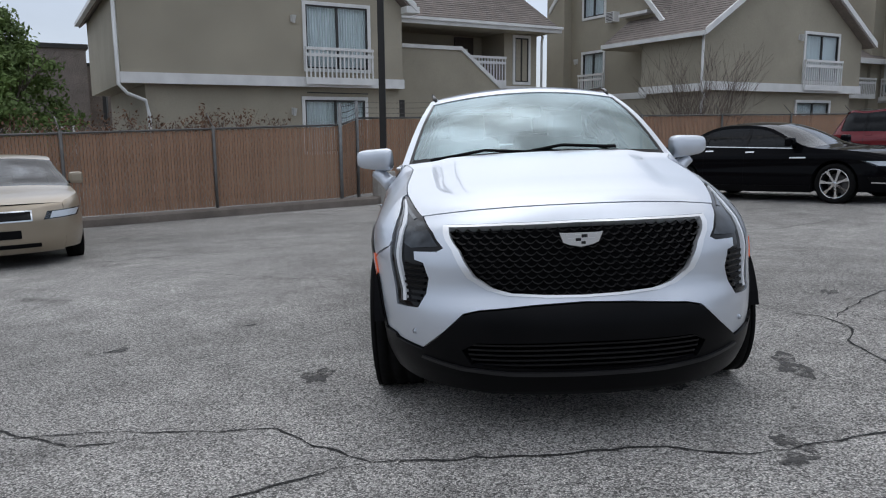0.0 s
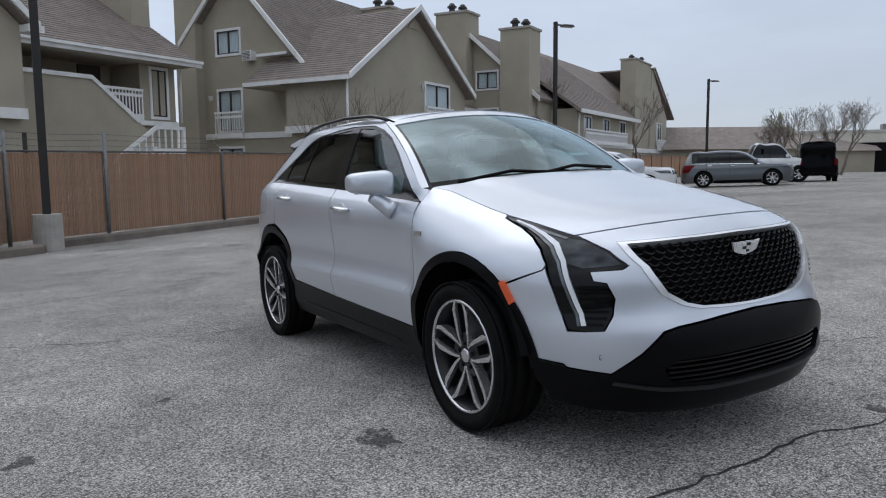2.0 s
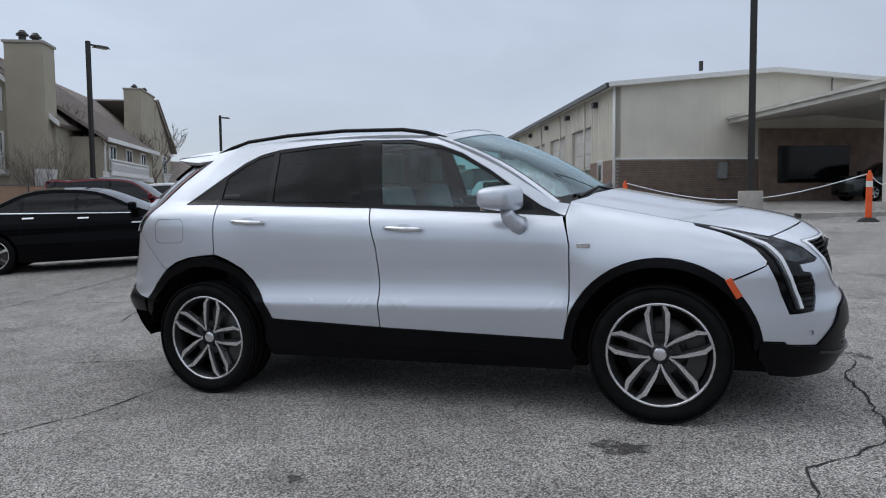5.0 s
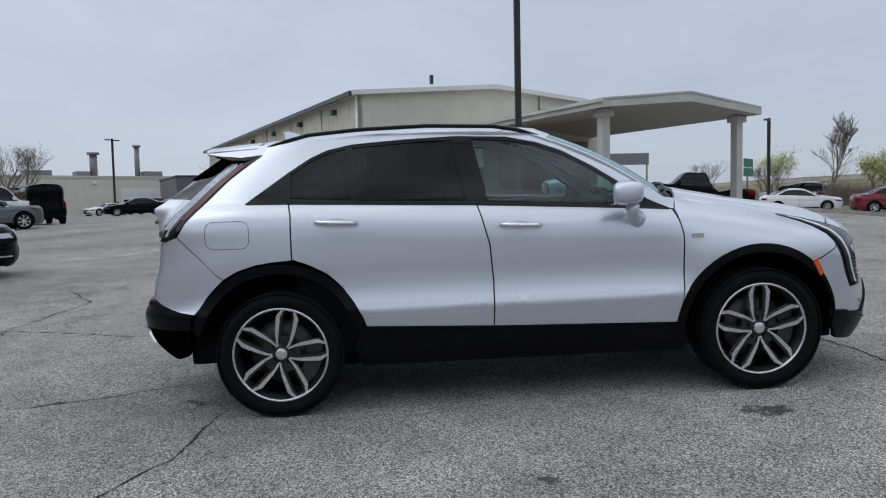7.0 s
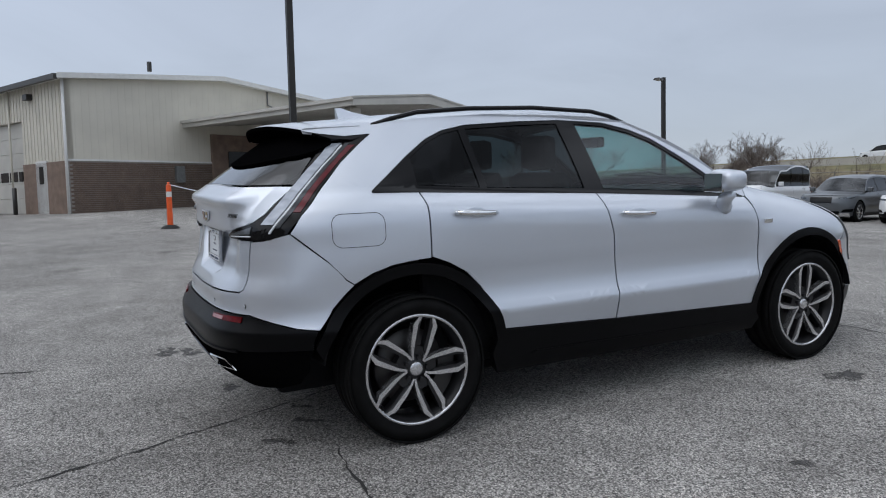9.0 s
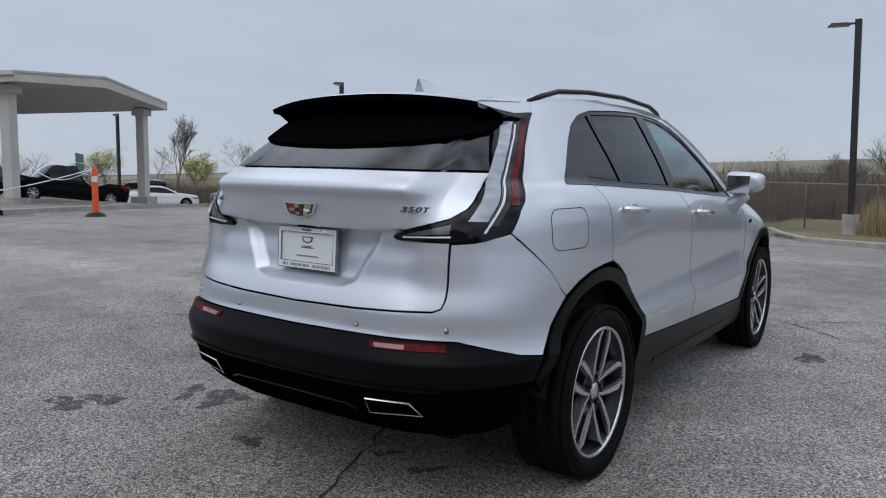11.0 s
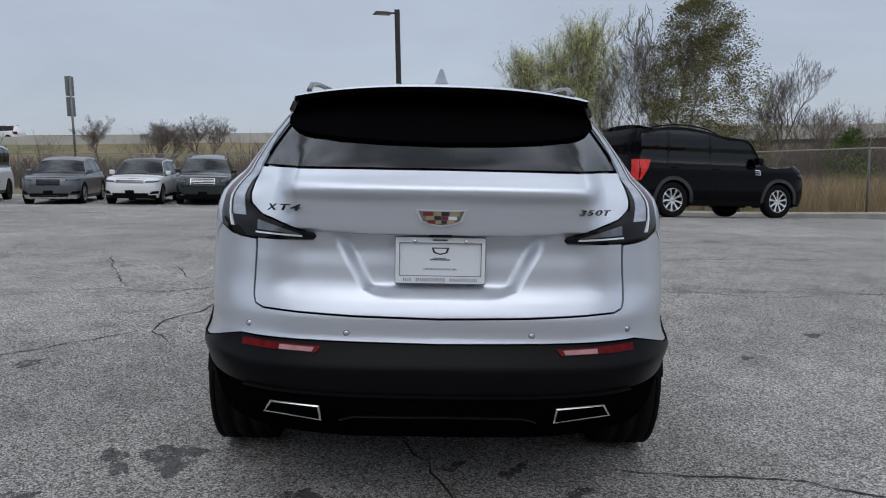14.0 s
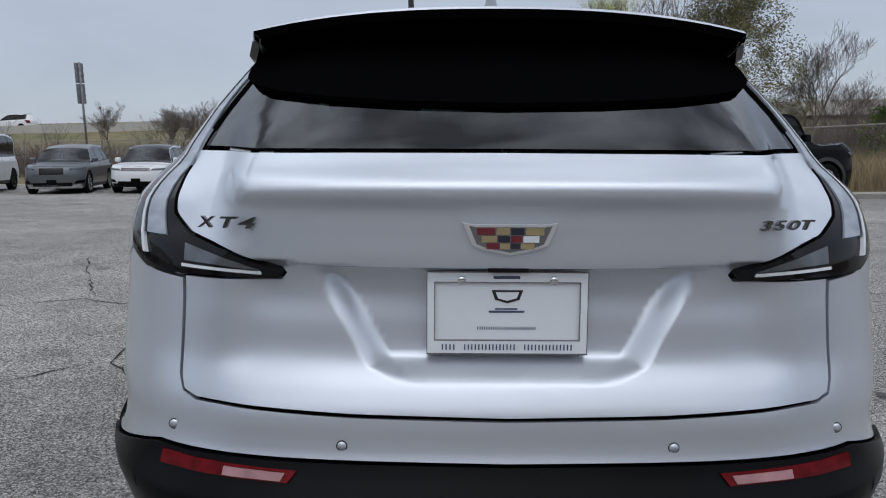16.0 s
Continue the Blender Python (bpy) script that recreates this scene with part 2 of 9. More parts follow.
M["bare_twig"] = material("bare_twigs", (0.14, 0.112, 0.095), 0.95, vary=0.25, size=3)
M["spring_leaf"] = material("spring_leaves", (0.42, 0.44, 0.15), 0.75, vary=0.35, size=0.8)
M["dark_leaf"] = material("evergreen_leaves", (0.21, 0.20, 0.095), 0.8, vary=0.45, size=0.9)
M["green_leaf"] = material("green_leaves", (0.125, 0.19, 0.05), 0.7, vary=0.4, size=0.9)
M["rust_leaf"] = material("rusty_leaves", (0.13, 0.065, 0.035), 0.8, vary=0.4, size=1.2)
M["dry_grass"] = material("dry_grass", (0.30, 0.225, 0.125), 0.9, vary=0.3, size=0.7)
M["grass_ground"] = material("rough_grass", (0.135, 0.125, 0.06), 0.95, vary=0.35, size=0.5, grain=0.3, grain_size=12, tint=(0.20, 0.155, 0.085))
M["barrier"] = material("highway_barrier", (0.42, 0.40, 0.36), 0.9, vary=0.15, size=0.3)
M["sign_green"] = material("sign_green", (0.02, 0.17, 0.09), 0.5)
M["sign_back"] = material("sign_back", (0.20, 0.21, 0.22), 0.5, 0.4)


# ---- mesh helpers ----
def mesh_object(name, verts, faces, mat, parent=None, label="", smooth=False, mats=None, slots=None):
    me = bpy.data.meshes.new(name)
    me.from_pydata([tuple(v) for v in verts], [], faces)
    for q in (mats or [mat]):
        me.materials.append(q)
    if slots is not None:
        me.polygons.foreach_set("material_index", slots)
    if smooth:
        me.polygons.foreach_set("use_smooth", [True] * len(me.polygons))
    me.update()
    ob = new(name, me)
    if parent:
        ob.parent = parent
    if label:
        ob["label"] = label
    return ob


def part(name, bm, mat, parent=None, label="", smooth=False):
    me = bpy.data.meshes.new(name)
    if smooth:
        for f in bm.faces:
            f.smooth = True
    bm.normal_update()
    bm.to_mesh(me)
    bm.free()
    me.materials.append(mat)
    ob = new(name, me)
    if parent:
        ob.parent = parent
    if label:
        ob["label"] = label
    return ob


def add_box(bm, x0, x1, y0, y1, z0, z1, m=None):
    vs = [bm.verts.new(p) for p in ((x0, y0, z0), (x1, y0, z0), (x1, y1, z0), (x0, y1, z0), (x0, y0, z1), (x1, y0, z1), (x1, y1, z1), (x0, y1, z1))]
    for q in ((0, 3, 2, 1), (4, 5, 6, 7), (0, 1, 5, 4), (1, 2, 6, 5), (2, 3, 7, 6), (3, 0, 4, 7)):
        bm.faces.new([vs[i] for i in q])
    if m is not None:
        bmesh.ops.transform(bm, matrix=m, verts=vs)
    return vs


def box(name, x0, x1, y0, y1, z0, z1, mat, parent=None, label="", bevel=0.0):
    bm = bmesh.new()
    add_box(bm, x0, x1, y0, y1, z0, z1)
    if bevel:
        bmesh.ops.bevel(bm, geom=bm.edges[:], offset=bevel, segments=2, affect="EDGES", profile=0.6)
    return part(name, bm, mat, parent, label)


def add_tube(bm, pts, r, sides=8, r2=None, cap=True):
    """A tube along points; r may taper to r2."""
    pts = [Vector(p) for p in pts]
    rings = []
    for i, p in enumerate(pts):
        d = (pts[min(i + 1, len(pts) - 1)] - pts[max(i - 1, 0)]).normalized()
        u = d.orthogonal().normalized() if abs(d.z) > 0.9 else d.cross(Vector((0, 0, 1))).normalized()
        w = d.cross(u)
        rr = r if r2 is None else r + (r2 - r) * i / max(1, len(pts) - 1)
        rings.append([bm.verts.new(p + (u * math.cos(2 * math.pi * k / sides) + w * math.sin(2 * math.pi * k / sides)) * rr) for k in range(sides)])
    for a, b in zip(rings, rings[1:]):
        for k in range(sides):
            bm.faces.new((a[k], a[(k + 1) % sides], b[(k + 1) % sides], b[k]))
    if cap:
        bm.faces.new(rings[0][::-1])
        bm.faces.new(rings[-1])


def tube(name, pts, r, mat, parent=None, label="", sides=8, r2=None):
    bm = bmesh.new()
    add_tube(bm, pts, r, sides, r2)
    return part(name, bm, mat, parent, label, smooth=True)


def prism(name, outline, d0, d1, axis, mat, parent=None, label=""):
    """A polygon extruded along an axis ('x', 'y' or 'z'); outline in the other two coordinates, in their order."""
    bm = bmesh.new()

    def p(a, b, d):
        return {"x": (d, a, b), "y": (a, d, b), "z": (a, b, d)}[axis]
    lo = [bm.verts.new(p(a, b, d0)) for a, b in outline]
    hi = [bm.verts.new(p(a, b, d1)) for a, b in outline]
    bm.faces.new(lo), bm.faces.new(hi[::-1])
    for i in range(len(lo)):
        j = (i + 1) % len(lo)
        bm.faces.new((lo[i], hi[i], hi[j], lo[j]))
    bmesh.ops.recalc_face_normals(bm, faces=bm.faces)
    return part(name, bm, mat, parent, label)


def empty(name, m, label="", category="", group="", kind=""):
    ob = new(name)
    ob.matrix_world = m
    return tagged(ob, label, category, group, kind)


def smooth_step(a, b, v):
    t = np.clip((np.asarray(v, float) - a) / (b - a), 0, 1)
    return t * t * (3 - 2 * t)


def curve(points):
    """A smooth function through (x, y) points."""
    px = np.array([p[0] for p in points], float)
    py = np.array([p[1] for p in points], float)
    d = np.gradient(py, px)

    def f(v):
        v = np.clip(np.asarray(v, float), px[0], px[-1])
        i = np.clip(np.searchsorted(px, v) - 1, 0, len(px) - 2)
        h = px[i + 1] - px[i]
        t = (v - px[i]) / h
        return ((2 * t**3 - 3 * t**2 + 1) * py[i] + (t**3 - 2 * t**2 + t) * h * d[i]
                + (-2 * t**3 + 3 * t**2) * py[i + 1] + (t**3 - t**2) * h * d[i + 1])
    return f


# ---- ground ----
def ground_z(x, y):
    """The lot falls gently away to the fence, rises to the workshop and levels out far off."""
    gx = np.interp(x, [-200, -14, 0, 12, 28, 60, 140], [-0.50, -0.45, 0.0, 0.43, 0.80, 1.05, 1.1])
    gy = np.interp(y, [-400, -60, -30, -23, -21, -16, -13.5, -11, -5, 0, 12, 18, 40, 100], [-0.3, -0.3, -0.62, -0.62, -0.59, -0.33, -0.08, 0.06, 0.125, 0, -0.28, -0.42, -0.75, -0.9])
    far = 0.2 * smooth_step(15, 36, x) * smooth_step(-14, -23, y)
    return gx + gy - far - 0.012


def grid_ground(name, xs, ys, f, mat, label, category):
    vv, ff = [], []
    for j in ys:
        for i in xs:
            vv.append((i, j, float(f(i, j))))
    n = len(xs)
    for j in range(len(ys) - 1):
        for i in range(n - 1):
            ff.append((j * n + i, j * n + i + 1, (j + 1) * n + i + 1, (j + 1) * n + i))
    return tagged(mesh_object(name, vv, ff, mat, smooth=True), label, category, kind="structure")


XS = sorted(set([-3000, -1200, -500, -250] + list(range(-160, 161, 4)) + [250, 500, 1200, 3000] + [k for k in range(-30, 31)]))
YS = sorted(set([-3000, -1200, -500, -250] + list(range(-160, 161, 4)) + [250, 500, 1200, 3000] + [k for k in range(-32, 33)]))
ground = grid_ground("ground", XS, YS, ground_z, M["asphalt"], "worn grey asphalt parking lot with cracks and oil stains", "asphalt ground")
TILT = Matrix(((1, 0, 0.036), (0, 1, -0.025), (-0.036, 0.025, 1))).transposed().to_3x3()


# ---- apartments and fence: a frame turned 30 degrees, x along the fence, y away from the lot ----
FENCE = Matrix.Translation((-0.75, 14.3, 0)) @ Matrix.Rotation(radians(30), 4, "Z")


def in_fence(e, n, z=0.0):
    return FENCE @ Vector((e, n, z))


def fence_ground(e, n):
    p = in_fence(e, n)
    return float(ground_z(p.x, p.y))


OPENINGS = {}


def cut_openings():
    """Cuts each window's recess out of the walls of its house."""
    for house, boxes in OPENINGS.items():
        bm = bmesh.new()
        for b in boxes:
            add_box(bm, *b)
        me = bpy.data.meshes.new("cut")
        bm.to_mesh(me)
        bm.free()
        cutter = new("cut", me)
        for w in [o for o in bpy.data.objects[house].children if o.type == "MESH" and ("wall" in o.name or "gable" in o.name) and len(o.data.vertices) < 40]:
            vs = [v.co for v in w.data.vertices]
            lo = [min(v[i] for v in vs) for i in range(3)]
            hi = [max(v[i] for v in vs) for i in range(3)]
            if not any(b[0] < hi[0] and b[1] > lo[0] and b[2] < hi[1] and b[3] > lo[1] and b[4] < hi[2] and b[5] > lo[2] for b in boxes):
                continue
            tmp = new("cut", w.data)
            mod = tmp.modifiers.new("cut", "BOOLEAN")
            mod.operation, mod.solver, mod.object = "DIFFERENCE", "EXACT", cutter
            bpy.context.view_layer.update()
            res = bpy.data.meshes.new_from_object(tmp.evaluated_get(bpy.context.evaluated_depsgraph_get()))
            bpy.data.objects.remove(tmp)
            if len(res.polygons) >= len(w.data.polygons):
                w.data = res
        bpy.data.objects.remove(cutter)


def make_window(parent, x0, x1, z0, z1, y, face=(1, 0), rail=None, lower=False):
    """A sliding window in a wall whose face is at y and looks towards -y; white trim, dark frame, curtain behind."""
    w = empty("window", Matrix(), "")
    w.parent = parent
    hole = (x0 + 0.06, x1 - 0.06, y - 0.3, y + 0.19, z0 + 0.06, z1 - 0.06)
    if parent.parent:
        # a front turned to the flank
        e = parent.matrix_basis.translation.x
        OPENINGS.setdefault(parent.parent.name, []).append((e + hole[2], e + hole[3], -hole[1], -hole[0], hole[4], hole[5]))
    else:
        OPENINGS.setdefault(parent.name, []).append(hole)
    t = 0.11
    bm = bmesh.new()
    for a in ((x0, x1, z1 - t, z1), (x0, x1, z0, z0 + t), (x0, x0 + t, z0 + t, z1 - t), (x1 - t, x1, z0 + t, z1 - t)):
        add_box(bm, a[0], a[1], y - 0.05, y + 0.02, a[2], a[3])
    part("trim", bm, M["trim"], w)
    xa, xb, za, zb = x0 + t, x1 - t, z0 + t, z1 - t
    bm = bmesh.new()
    f = 0.05
    xm = (xa + xb) / 2
    for a in ((xa, xb, zb - f, zb), (xa, xb, za, za + f), (xa, xa + f, za, zb), (xb - f, xb, za, zb), (xm - f * 0.7, xm + f * 0.7, za, zb)):
        add_box(bm, a[0], a[1], y - 0.02, y + 0.05, a[2], a[3])
    part("frame", bm, M["dark_frame"], w)
    for a, b in ((xa + f, xm - f), (xm + f, xb - f)):
        p = box("pane", a, b, y + 0.005, y + 0.012, za + f, zb - f, M["pane"], w)
    # pleated curtain
    vv, ff = [], []
    n = max(12, int((xb - xa) / 0.045))
    for i in range(n + 1):
        u = xa + (xb - xa) * i / n
        o = 0.035 if i % 2 else 0.0
        vv += [(u, y + 0.09 + o, za), (u, y + 0.09 + o, zb)]
    for i in range(n):
        ff.append((2 * i, 2 * i + 2, 2 * i + 3, 2 * i + 1))
    mesh_object("curtain", vv, ff, M["curtain"], w)
    box("reveal", xa - 0.01, xb + 0.01, y + 0.2, y + 0.22, za - 0.01, zb + 0.01, M["dark_frame"], w)
    return w


def make_rail(parent, x0, x1, z0, z1, y, pitch=0.145):
    """A white timber guard rail with a wide bottom board."""
    r = empty("balcony_rail", Matrix())
    r.parent = parent
    box("top_rail", x0, x1, y - 0.10, y, z1 - 0.09, z1, M["trim"], r)
    box("mid_rail", x0, x1, y - 0.07, y - 0.02, z1 - 0.30, z1 - 0.20, M["trim"], r)
    box("bottom_board", x0, x1, y - 0.08, y, z0, z0 + 0.22, M["trim"], r)
    n = int((x1 - x0) / pitch)
    me = None
    for i in range(n + 1):
        u = x0 + 0.03 + (x1 - x0 - 0.06) * i / n
        if me is None:
            b = box("baluster", -0.025, 0.025, -0.065, -0.025, 0, z1 - z0 - 0.28, M["trim"], r)
            me = b.data
        else:
            b = new("baluster", me)
            b.parent = r
        b.matrix_basis = Matrix.Translation((u, y, z0 + 0.2))
    return r


def slab_roof(name, corners, thick, mat, parent, label=""):
    """A roof plane from four corners, with thickness downwards."""
    v = [Vector(c) for c in corners]
    n = (v[1] - v[0]).cross(v[3] - v[0]).normalized()
    if n.z < 0:
        n = -n
    lo = [p - n * thick for p in v]
    return mesh_object(name, v + lo, [(0, 1, 2, 3), (7, 6, 5, 4), (0, 4, 5, 1), (1, 5, 6, 2), (2, 6, 7, 3), (3, 7, 4, 0)], mat, parent, label)


def shingle_rows(parent, corners, rows, mat, lift=0.03):
    """Overlapping courses on a roof plane; corners: eave a, eave b, ridge b, ridge a."""
    a, b, c, d = [Vector(q) for q in corners]
    n = (b - a).cross(d - a).normalized()
    if n.z < 0:
        n = -n
    vv, ff = [], []
    for i in range(rows):
        t0, t1 = i / rows, min(1.0, (i + 1.15) / rows)
        p = [a.lerp(d, t0) + n * lift, b.lerp(c, t0) + n * lift, b.lerp(c, t1) + n * 0.006, a.lerp(d, t1) + n * 0.006]
        q = [a.lerp(d, t0), b.lerp(c, t0)]
        k = len(vv)
        vv += p + q
        ff += [(k, k + 1, k + 2, k + 3), (k, k + 4, k + 5, k + 1)]
    ob = mesh_object("shingle_layer", vv, ff, mat, parent)
    ob["kind"] = "stuff"
    return ob


def wall_with_gable(name, x0, x1, zb, ze, zp, y0, y1, mat, parent, xp=None):
    xp = (x0 + x1) / 2 if xp is None else xp
    return prism(name, [(x0, zb), (x1, zb), (x1, ze), (xp, zp), (x0, ze)], y0, y1, "y", mat, parent)


def chimney(parent, x0, x1, y0, y1, zb, zt, mat):
    c = box("chimney", x0, x1, y0, y1, zb, zt, mat, parent, "stuccoed chimney with metal flue caps")
    box("cap_slab", x0 - 0.08, x1 + 0.08, y0 - 0.08, y1 + 0.08, zt, zt + 0.12, M["concrete"], c)
    for k in (0.32, 0.68):
        bm = bmesh.new()
        px, py = x0 + (x1 - x0) * k, (y0 + y1) / 2 + (0.2 if k < 0.5 else -0.2)
        add_tube(bm, [(px, py, zt + 0.1), (px, py, zt + 0.42)], 0.17, 12)
        add_tube(bm, [(px, py, zt + 0.42), (px, py, zt + 0.5)], 0.28, 12)
        add_tube(bm, [(px, py, zt + 0.54), (px, py, zt + 0.68)], 0.22, 12, 0.12)
        part("flue_cap", bm, M["dark_frame"], c, "dark metal flue cap")
    return c


def downspout(parent, x, y, z0, z1):
    tube("downspout", [(x, y, z1), (x, y - 0.12, z1 - 0.2), (x, y - 0.06, z1 - 0.4), (x, y - 0.06, z0)], 0.05, M["trim"], parent, "white downspout")


def wall_lamp(parent, x, y, z):
    l = empty("wall_lamp", Matrix.Translation((x, y, z)))
    l.parent = parent
    box("back_plate", -0.06, 0.06, -0.03, 0.0, -0.1, 0.12, M["trim"], l)
    bm = bmesh.new()
    add_tube(bm, [(0, -0.12, -0.14), (0, -0.12, 0.0), (0, -0.12, 0.1)], 0.05, 10, 0.1)
    part("shade", bm, M["lamp_lens"], l)
    box("arm", -0.015, 0.015, -0.12, -0.02, 0.09, 0.12, M["trim"], l)


def building_a():
    b = empty("apartment_house", FENCE, "olive stucco apartment house with white trim and balcony behind the fence", "apartment building", "apartment houses")
    zb = -0.6
    # lower wall and overhanging upper wall with a gable towards the lot
    box("lower_wall", -5.95, 2.6, 7.25, 16, zb, 2.85, M["stucco"], b)
    wall_with_gable("upper_wall", -6.62, 2.62, 2.80, 5.60, 9.6, 7.0, 16, M["stucco"], b)
    box("band", -6.66, 2.66, 6.93, 7.0, 2.80, 3.12, M["trim"], b, "white band board")
    for s, xa in ((-1, -6.95), (1, 2.98)):
        slab_roof("roof", [(xa, 6.6, 5.55), (-2.0, 6.6, 9.85), (-2.0, 16.3, 9.85), (xa, 16.3, 5.55)], 0.16, M["shingle"], b)
        prism("rake_board", [(xa, 5.42), (xa, 5.66), (-2.0, 9.98), (-2.0, 9.72)], 6.52, 6.6, "y", M["trim"], b, "white rake board")
    box("eave_return", 2.6, 3.1, 6.55, 7.2, 5.36, 5.58, M["trim"], b)
    make_window(b, -1.02, 1.40, 3.30, 5.55, 7.0)
    make_rail(b, -1.02, 1.42, 2.88, 4.08, 6.86)
    make_window(b, -1.05, 1.36, 0.55, 2.50, 7.25)
    box("vent", 2.62, 3.15, 7.9, 8.0, 1.80, 2.46, M["dark_frame"], b, "dark louvred vent")
    wall_lamp(b, -1.35, 7.0, 4.95)
    wall_lamp(b, -1.35, 7.25, 2.0)
    bm = bmesh.new()
    add_tube(bm, [(-6.72, 6.95, 5.6), (-6.72, 6.95, 2.75), (-6.5, 6.95, 2.5), (-5.98, 7.1, 2.3), (-5.9, 7.15, 1.9), (-5.9, 7.15, zb)], 0.055, 8)
    part("downspout", bm, M["trim"], b, "white downspout", smooth=True)
    box("eave_gutter", -7.05, -6.9, 6.6, 16, 5.45, 5.58, M["trim"], b)
    # recessed stair wing to the right
    box("stair_wall", 3.0, 6.0, 8.5, 8.7, zb, 4.46, M["stucco"], b)
    prism("stair_parapet", [(6.0, zb), (6.0, 4.46), (7.75, 3.12), (9.2, 2.0), (9.2, zb)], 8.5, 8.7, "y", M["stucco"], b)
    prism("parapet_cap", [(2.66, 4.42), (2.66, 4.56), (5.98, 4.56), (7.85, 3.14), (7.78, 3.0), (5.95, 4.42)], 8.42, 8.78, "y", M["trim"], b)
    box("inner_wall", 2.62, 10.0, 10.6, 16, zb, 5.5, M["stucco"], b)
    box("end_pier", 8.3, 9.95, 8.9, 10.6, zb, 5.5, M["stucco"], b)
    box("landing", 3.0, 9.9, 8.7, 10.6, 2.95, 3.12, M["trim"], b)
    d = box("door", 6.9, 7.82, 10.5, 10.6, 3.12, 5.2, M["door_brown"], b, "dark brown panelled entrance door")
    box("number_plaque", 7.22, 7.5, 10.46, 10.5, 4.6, 4.72, M["trim"], d)
    box("peephole_plate", 7.32, 7.44, 10.46, 10.5, 4.35, 4.45, M["trim"], d)
    make_window(b, 8.72, 9.62, 3.2, 5.2, 8.9)
    make_rail(b, 6.2, 8.25, 3.12, 4.28, 8.75)
    box("soffit", 2.64, 10.3, 7.95, 10.6, 5.26, 5.32, M["stucco"], b)
    # outer stair with white rails
    st = empty("stair", Matrix.Translation((-1.3, 0, -0.38)))
    st.parent = b
    for k in range(14):
        box("step", 8.6 - 0.27 * k, 8.87 - 0.27 * k, 7.2, 8.4, 2.4 - 0.18 * k, 2.46 - 0.18 * k, M["trim"], st)
    prism("handrail", [(10.1, 3.1), (10.1, 3.22), (8.8, 3.22), (5.2, 0.82), (5.2, 0.7), (8.85, 3.1)], 7.1, 7.2, "y", M["trim"], st)
    for k in range(16):
        u = 5.4 + 0.29 * k
        zt = 0.8 + (u - 5.2) * 2.4 / 3.6 if u < 8.8 else 3.15
        box("baluster", u, u + 0.05, 7.12, 7.18, zt - 0.95, zt - 0.02, M["trim"], st)
    box("landing_slab", 8.6, 10.1, 7.1, 8.46, 2.2, 2.42, M["trim"], st)
    box("post", 9.98, 10.1, 7.1, 7.22, zb, 3.2, M["trim"], st)
    # roof of the stair wing, eave towards the lot
    slab_roof("roof", [(2.4, 8.0, 5.45), (10.45, 8.0, 5.45), (10.45, 16, 10.2), (2.4, 16, 10.2)], 0.15, M["shingle"], b)
    shingle_rows(b, [(2.4, 8.0, 5.45), (10.45, 8.0, 5.45), (10.45, 16, 10.2), (2.4, 16, 10.2)], 44, M["shingle"])
    box("fascia", 2.4, 10.5, 7.9, 8.0, 5.24, 5.5, M["trim"], b)
    box("gutter", 2.4, 10.5, 7.80, 7.9, 5.38, 5.48, M["trim"], b)
    downspout(b, 10.1, 8.8, 3.1, 5.35)
    chimney(b, 9.5, 10.4, 10.7, 13.0, 5, 11.5, M["stucco"])
    # conduit along the wall
    tube("conduit", [(-0.95, 6.97, 2.62), (1.25, 6.97, 2.60)], 0.02, M["dark_frame"], b)


